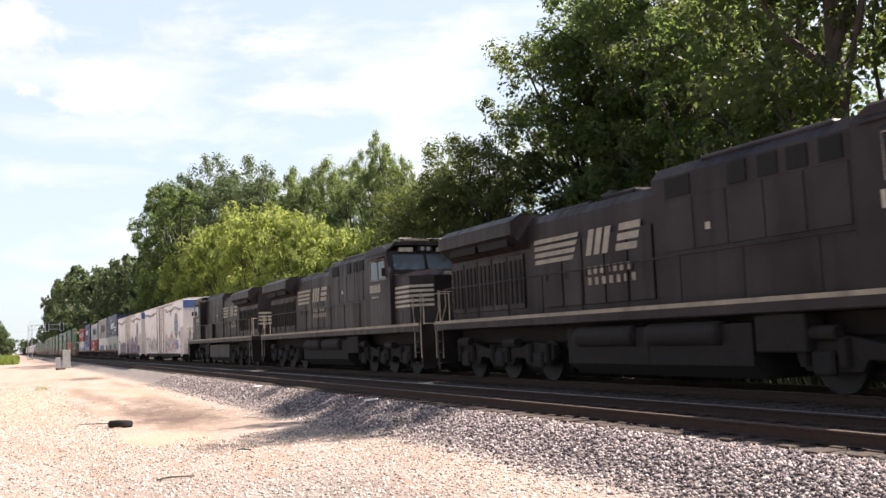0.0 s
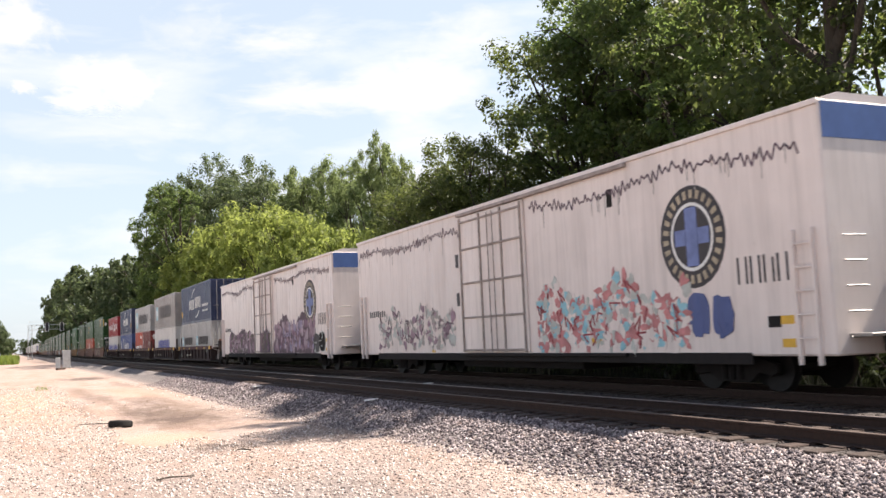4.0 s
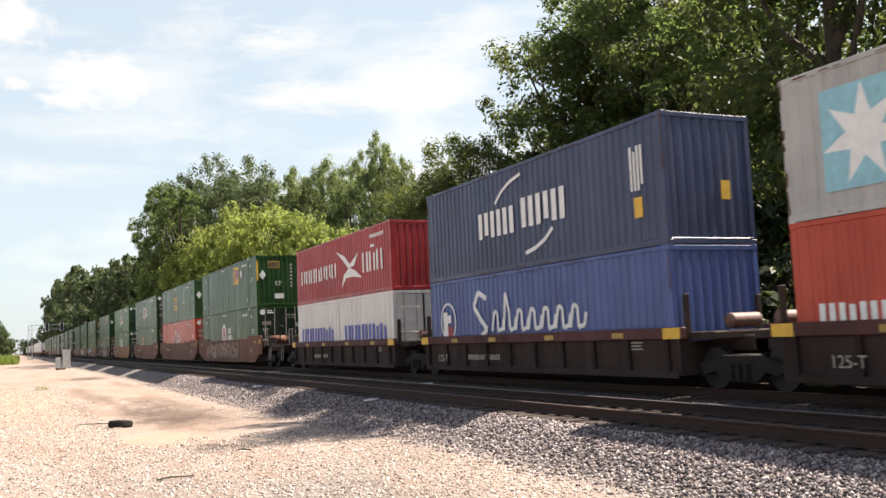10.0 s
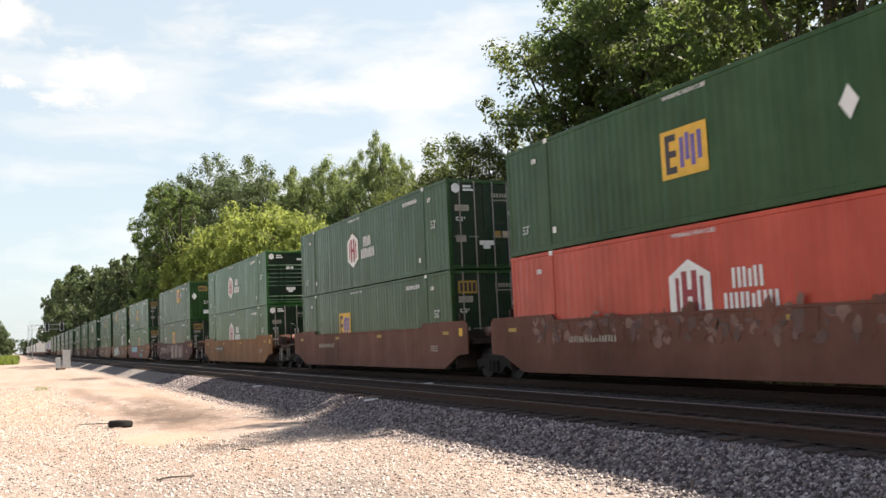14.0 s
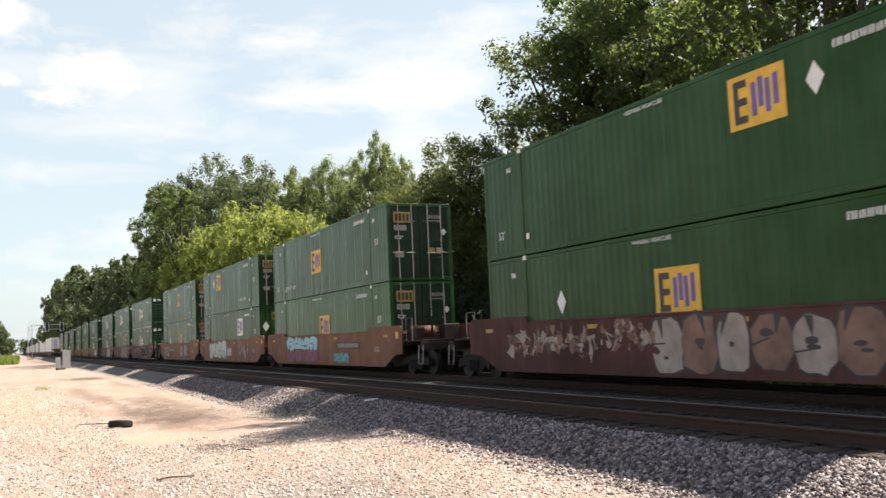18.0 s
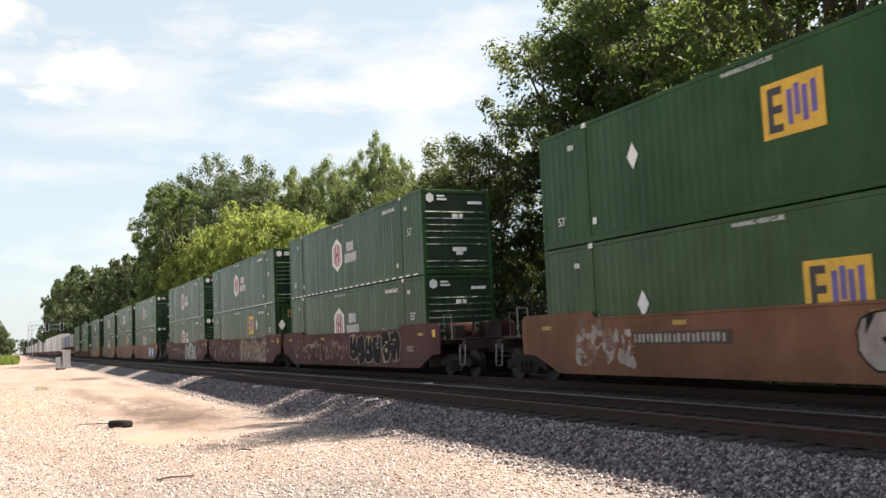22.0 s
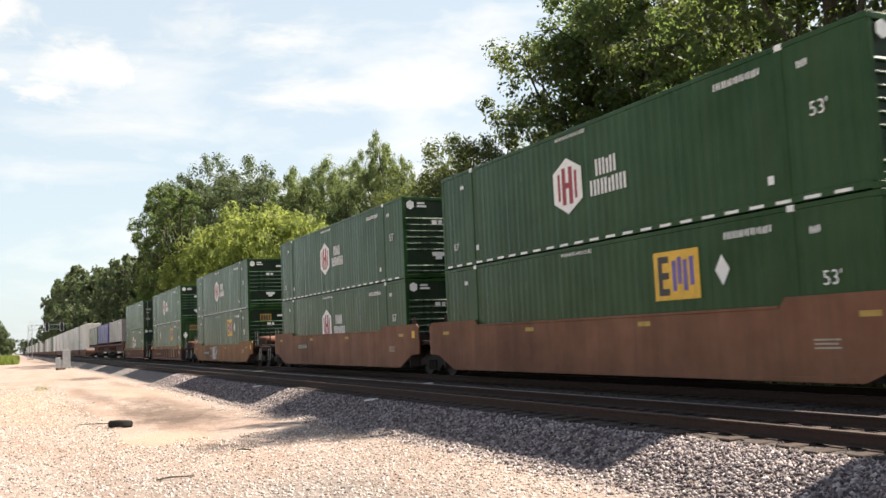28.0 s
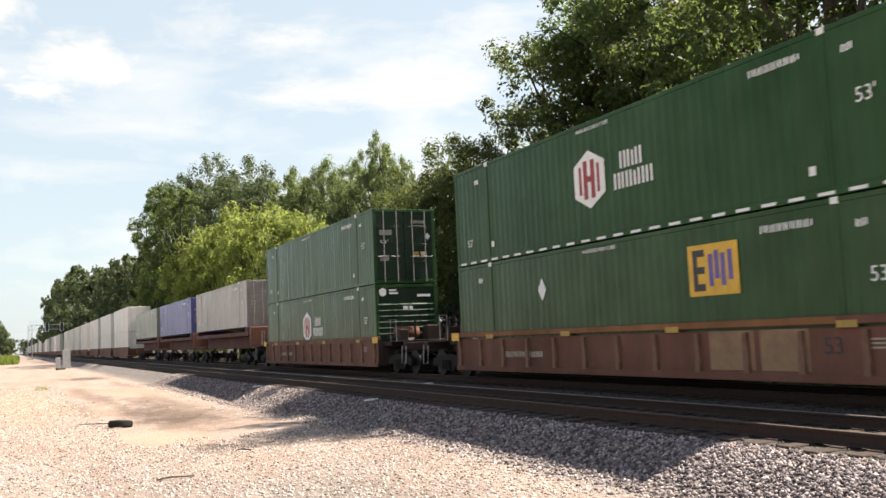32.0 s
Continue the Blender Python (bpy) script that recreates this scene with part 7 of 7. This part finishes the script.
    part("brake_wheel", M().tube([(0.15 + 0.28 * math.cos(k * 0.5236), -L - 0.30, 2.0 + 0.28 * math.sin(k * 0.5236)) for k in range(13)], 0.022, 6, cap=False).tube([(0.15, -L, 2.0), (0.15, -L - 0.3, 2.0)], 0.05, 6), STEEL, t, "hand brake wheel")
    part("brake_housing", M().bevel(-0.05, 0.4, -L - 0.2, -L, 1.3, 2.3, 0.03), GRIME, t)
    part("underframe", M().bevel(-0.5, 0.5, -L - 0.7, 0.7, 0.72, 1.0, 0.03).bevel(-1.2, 1.2, -14.5, -8.0, 0.34, 0.75, 0.03), GRIME, t)
    part("cushion_coupler", M().bevel(-0.14, 0.14, -L - 1.05, -L - 0.5, 0.72, 0.98, 0.03), GRIME, t)
    for y in (-3.0, -L + 3.0):
        bogie(t, y, 0.42)
    return t


boxcar(-159.1, 1)
boxcar(-133.5, 2)

# ---- by the line ----
t = thing("car_tyre", "old black car tyre lying on the dirt", "tyre", at=pose(2.62, 26.0, ground_z(2.62, 26.0) + 0.09, -7, 4, 0) @ Matrix.Scale(0.95, 4))
prof = [(0.19, 0.09), (0.23, 0.10), (0.29, 0.095), (0.315, 0.06), (0.32, 0.0), (0.315, -0.06), (0.29, -0.095), (0.23, -0.10), (0.19, -0.09), (0.205, -0.06), (0.27, -0.04), (0.28, 0.0), (0.27, 0.04), (0.205, 0.06)]
m = M()
N = 28
for i in range(N):
    a = 2 * math.pi * i / N
    m.v += [(r * math.cos(a), r * math.sin(a), z) for r, z in prof]
for i in range(N):
    for k in range(len(prof)):
        p, q = i * len(prof), ((i + 1) % N) * len(prof)
        m.f.append((p + k, q + k, q + (k + 1) % len(prof), p + (k + 1) % len(prof)))
part("casing", m, RUBBER, t, smooth=True)
m = M()
for i in range(40):
    a = 2 * math.pi * i / 40
    c, s_ = math.cos(a), math.sin(a)
    m.v += [(0.318 * c - 0.012 * s_, 0.318 * s_ + 0.012 * c, -0.06), (0.318 * c + 0.012 * s_, 0.318 * s_ - 0.012 * c, -0.06), (0.318 * c + 0.012 * s_, 0.318 * s_ - 0.012 * c, 0.06), (0.318 * c - 0.012 * s_, 0.318 * s_ + 0.012 * c, 0.06)]
    m.v += [(x * 1.025, y * 1.025, z) for x, y, z in m.v[-4:]]
    k = len(m.v) - 8
    m.f += [(k + 4, k + 5, k + 6, k + 7), (k, k + 1, k + 5, k + 4), (k + 1, k + 2, k + 6, k + 5), (k + 2, k + 3, k + 7, k + 6), (k + 3, k, k + 4, k + 7)]
part("tread", m, RUBBER, t)

random.seed(77)
for x, y, l, a in ((2.1, 27.6, 0.95, 150), (2.2, 14.25, 0.55, 5), (3.9, 17.2, 0.3, 130)):
    t = thing("stick", "thin dry stick lying on the ground", "stick", at=pose(x, y, ground_z(x, y) + 0.02, 0, 0, a))
    part("wood", M().tube([(-l / 2, 0, 0), (-l * 0.1, 0.03, 0.015), (l * 0.2, -0.02, 0.01), (l / 2, 0.02, 0.0)], 0.016, 6, 0.008), BARK, t)

# relay cabinet beside the line, with a dark slab before it
CY = 118.0
t = thing("relay_cabinet", "pale grey metal trackside relay cabinet on a footing", "cabinet", at=pose(5.9, CY, ground_z(5.9, CY)))
part("footing", M().bevel(-0.5, 0.5, -0.45, 0.45, -0.1, 0.18, 0.03), CONCRETE, t)
part("body", M().bevel(-0.42, 0.42, -0.36, 0.36, 0.18, 2.05, 0.03), ALU, t)
part("roof", M().bevel(-0.48, 0.48, -0.42, 0.42, 2.05, 2.14, 0.03), ALU, t)
part("door", M().bevel(-0.36, 0.36, -0.38, -0.355, 0.3, 1.95, 0.01), ALU, t)
part("handle", M().bevel(0.22, 0.26, -0.41, -0.38, 1.0, 1.2, 0.008), STEEL, t)
t = thing("relay_cabinet", "low grey trackside junction box", "cabinet", at=pose(5.0, 119.0, ground_z(5.0, 119)))
part("body", M().bevel(-0.25, 0.25, -0.25, 0.25, 0.0, 1.25, 0.03), ALU, t)
part("lid", M().bevel(-0.29, 0.29, -0.29, 0.29, 1.25, 1.32, 0.02), ALU, t)
for i, (x, y) in enumerate(((4.9, 110.0),)):
    t = thing("old_tie", "discarded dark wooden tie lying on the ground", "railway tie", "discarded ties", at=pose(x, y, ground_z(x, y) + 0.11, 0, 0, 70 + 15 * i))
    part("timber", M().bevel(-1.3, 1.3, -0.115, 0.115, -0.11, 0.11, 0.015), TIE, t)

# signal bridge over the line far off
SY = 300.0
t = thing("signal_bridge", "pale lattice cantilever signal bridge over the tracks", "signal bridge", at=pose(5.0, SY, ground_z(5.0, SY)))
part("footing", M().bevel(-0.9, 0.9, -0.9, 0.9, -0.3, 0.25, 0.05), CONCRETE, t)
for dx in (-0.55, 0.55):
    for dy in (-0.55, 0.55):
        part("mast_leg", M().bevel(dx - 0.08, dx + 0.08, dy - 0.08, dy + 0.08, 0.25, 10.2, 0.01), ALU, t)
for k in range(9):
    z = 0.5 + k * 1.05
    for dy in (-0.55, 0.55):
        part("brace", M().tube([(-0.55, dy, z), (0.55, dy, z + 1.0)], 0.045, 5), ALU, t)
for dz in (8.7, 10.1):
    for dy in (-0.5, 0.5):
        part("arm_chord", M().bevel(-0.5, 10.5, dy - 0.07, dy + 0.07, dz, dz + 0.14, 0.01), ALU, t)
for k in range(8):
    x = 0.6 + k * 1.25
    part("arm_brace", M().tube([(x, -0.5, 8.75), (x + 1.2, -0.5, 10.15)], 0.045, 5), ALU, t)
part("walkway_rail", M().tube([(-0.5, -0.5, 11.1), (10.5, -0.5, 11.1), (10.5, -0.5, 10.1)], 0.035, 5), ALU, t)
for x in (4.6, 8.7):
    head = part("signal_head", M().prism([(x - 0.45, 8.3), (x + 0.45, 8.3), (x + 0.45, 10.6), (x, 11.0), (x - 0.45, 10.6)], "y", -0.72, -0.62), INK, t, "black signal target")
    part("target_edge", M().tube([(x - 0.5, -0.75, 8.2), (x + 0.5, -0.75, 8.2), (x + 0.5, -0.75, 10.7), (x - 0.5, -0.75, 10.7), (x - 0.5, -0.75, 8.2)], 0.09, 5), WHITE, head, "white target edge")
    for z in (8.8, 9.5, 10.2):
        part("hood", M().tube([(x, -0.72, z), (x, -1.05, z)], 0.16, 10), INK, head)
# cabinet and grass on the other side
t = thing("equipment_shed", "small pale metal equipment shed", "shed", at=pose(-3.2, 225, ground_z(-3.2, 225)))
part("wall", M().bevel(-1.0, 1.0, -1.0, 1.0, -0.1, 2.1, 0.03), ALU, t)
part("roof", M().prism([(-1.1, 2.1), (1.1, 2.1), (0, 2.5)], "y", -1.1, 1.1), ALU, t)
part("door", M().bevel(-0.4, 0.4, -1.02, -0.99, 0.0, 1.95, 0.01), CONCRETE, t)

GRASS = leaf_material("sunlit grass", (0.10, 0.16, 0.03), (0.20, 0.26, 0.06), (0.4, 0.45, 0.08))
# Near-black greens: the shade at the bank's foot is in the colour.
WEED = leaf_material("weeds darkened for shade", (0.008, 0.010, 0.005), (0.018, 0.022, 0.010), (0.03, 0.04, 0.015), 0.15)


def grass(name, label, n, x0, x1, y0, y1, h, seed, mat):
    rng = np.random.default_rng(seed)
    v, f = [], []
    for i in range(n):
        x, y = rng.uniform(x0, x1), rng.uniform(y0, y1)
        z = ground_z(x, y)
        a, hh = rng.uniform(0, 6.283), h * rng.uniform(0.4, 1.2)
        w = 0.035 * hh + 0.008
        dx, dy = math.cos(a), math.sin(a)
        k = len(v)
        v += [(x - dx * w, y - dy * w, z - 0.02), (x + dx * w, y + dy * w, z - 0.02), (x + dy * hh * 0.4, y - dx * hh * 0.4, z + hh)]
        f.append((k, k + 1, k + 2))
    me = bpy.data.meshes.new(name)
    me.from_pydata(v, [], f)
    me.materials.append(mat)
    tagged(new(name, me), label, "grass", kind="stuff")


grass("verge_grass", "bright green grass verge far along the line", 12000, -9, 1.2, 185, 250, 1.6, 5, GRASS)

# Weeds added to cover sunlit ground that shows beneath the cars.
grass("bank_weeds", "weeds along the foot of the wooded bank, coloured dark for shade", 16000, 16.7, 19.2, -4, 75, 0.75, 6, WEED)

DRY = leaf_material("dry brown weeds", (0.13, 0.085, 0.055), (0.24, 0.17, 0.115), (0.2, 0.14, 0.08), 0.2)
grass("dry_weeds", "tuft of dry brown weeds on the gravel", 110, 3.0, 4.3, 17.3, 19.0, 0.06, 7, DRY)
grass("yard_weeds", "sparse low green weeds in the dirt", 120, 1.15, 1.75, 52, 57, 0.14, 8, GRASS)
grass("rut_weeds", "sparse low dull weeds along the ruts", 110, 3.1, 5.2, 27, 37, 0.055, 9, DRY)

# litter that glints on the stones
for x, y in ((8.05, 33.0), (8.1, 21.6), (11.6, 26.0)):
    t = thing("litter", "small pale scrap of litter on the ballast", "litter", at=pose(x, y, ground_z(x, y) + 0.04, 0, 0, 30))
    part("scrap", M().bevel(-0.22, 0.22, -0.07, 0.07, -0.015, 0.02, 0.008), WHITE, t)


# ---- drifting cumulus, far beyond everything ----
def cloud_material(seed, veil=1.0):
    m = bpy.data.materials.new("sunlit cloud")
    m.use_nodes = True
    n, l = m.node_tree.nodes, m.node_tree.links
    n.clear()
    out = n.new("ShaderNodeOutputMaterial")
    em = n.new("ShaderNodeEmission")
    em.inputs["Color"].default_value = (1.0, 0.985, 0.97, 1)
    em.inputs["Strength"].default_value = 0.42
    tr = n.new("ShaderNodeBsdfTransparent")
    mx = n.new("ShaderNodeMixShader")
    t = noise_node(n, l, 2.4, 8, 0.6, (1, 1, 1), "Object")
    t.inputs["Distortion"].default_value = 0.4
    t.noise_dimensions = "4D"
    t.inputs["W"].default_value = seed
    co = n.new("ShaderNodeTexCoord")
    ln = n.new("ShaderNodeVectorMath")
    ln.operation = "LENGTH"
    l.new(co.outputs["Object"], ln.inputs[0])
    a = n.new("ShaderNodeMath")
    a.operation = "MULTIPLY_ADD"
    l.new(ln.outputs["Value"], a.inputs[0])
    a.inputs[1].default_value = -0.62
    l.new(t.outputs["Fac"], a.inputs[2])
    r = ramp_node(n, l, a.outputs[0], [(0.0, (0, 0, 0)), (0.55, (veil, veil, veil))])
    l.new(r.outputs["Color"], mx.inputs[0])
    l.new(tr.outputs[0], mx.inputs[1])
    l.new(em.outputs[0], mx.inputs[2])
    l.new(mx.outputs[0], out.inputs["Surface"])
    return m


clouds = []


def sky_point(px, py, dist=3200.0):
    """Far point in a direction given by its place in the view (x, y from -0.5 to 0.5 of the view's width)."""
    k = 2 * math.tan(radians(51.69) / 2)
    d = CAMPOSE.to_3x3() @ Vector((px * k, -py * k, -1))
    return Vector(EYE) + d.normalized() * dist


def cloud(a, b, w, h, seed, veil=1.0, label="small white sunlit cumulus cloud in the sky"):
    """A cumulus that drifts from a to b; w, h: its size as a share of the view's width."""
    k = 2 * math.tan(radians(51.69) / 2) * 3200
    me = bpy.data.meshes.new("cloud")
    me.from_pydata([(-1, -1, 0), (1, -1, 0), (1, 1, 0), (-1, 1, 0)], [], [(0, 1, 2, 3)])
    me.materials.append(cloud_material(seed, veil))
    ob = tagged(new("cloud", me), label, "cloud", kind="structure")
    ob.scale = (w * k / 2, h * k / 2, 1)
    clouds.append((ob, look(sky_point(*a), EYE), look(sky_point(*b), EYE)))


cloud((-0.375, -0.185), (-0.405, -0.215), 0.135, 0.075, 1.3)
cloud((-0.335, -0.180), (-0.365, -0.200), 0.030, 0.035, 4.1)
cloud((-0.405, -0.165), (-0.455, -0.180), 0.085, 0.035, 7.7)
cloud((-0.485, -0.250), (-0.520, -0.275), 0.125, 0.090, 9.2)
cloud((-0.470, -0.180), (-0.510, -0.200), 0.035, 0.020, 12.5)


for px, py, w, h, seed, veil in ((-0.020, -0.182, 0.26, 0.10, 21.0, 0.9), (-0.150, -0.172, 0.26, 0.06, 22.4, 0.75), (-0.190, -0.232, 0.15, 0.045, 23.1, 0.6), (-0.290, -0.245, 0.12, 0.07, 24.8, 0.35),
                               (-0.400, -0.135, 0.30, 0.050, 25.5, 0.40), (-0.440, -0.085, 0.30, 0.035, 26.9, 0.30), (0.035, -0.240, 0.16, 0.09, 27.7, 0.5)):
    cloud((px, py), (px + 0.014, py - 0.004), w, h, seed, veil, "high thin white cloud veil in the sky")


# ---- what moves ----
def motions():
    times = [0.0, 2.0, 4.0, 6.0, 8.0, 10.0, 12.0, 14.0, 16.0, 18.0, 20.0, 22.0, 24.0, 26.0, 28.0, 30.0, 32.0]
    for ob, s, z in movers:
        turn = ob.get("turned", 0)
        walk(ob, [(t, pose(TRAIN_X, s - run(t), z, 0, 0, turn)) for t in times])
    for ob, a, b in clouds:
        walk(ob, [(0.0, a), (32.0, b)])
    # alike wheelsets roll alike: one action for each place on a bogie
    done = {}
    for ob, place, r, sense in spinners:
        key = (place, r, sense)
        if key not in done:
            walk(ob, [(k / FPS, pose(*place, sense * math.degrees(run(k / FPS) - run(0)) / r)) for k in range(0, 32 * FPS + 1)])
            done[key] = ob.animation_data
        else:
            ob.rotation_mode = "QUATERNION"
            ob.location = place
            keys = ob.animation_data_create()
            keys.action = done[key].action
            keys.action_slot = done[key].action_slot


motions()
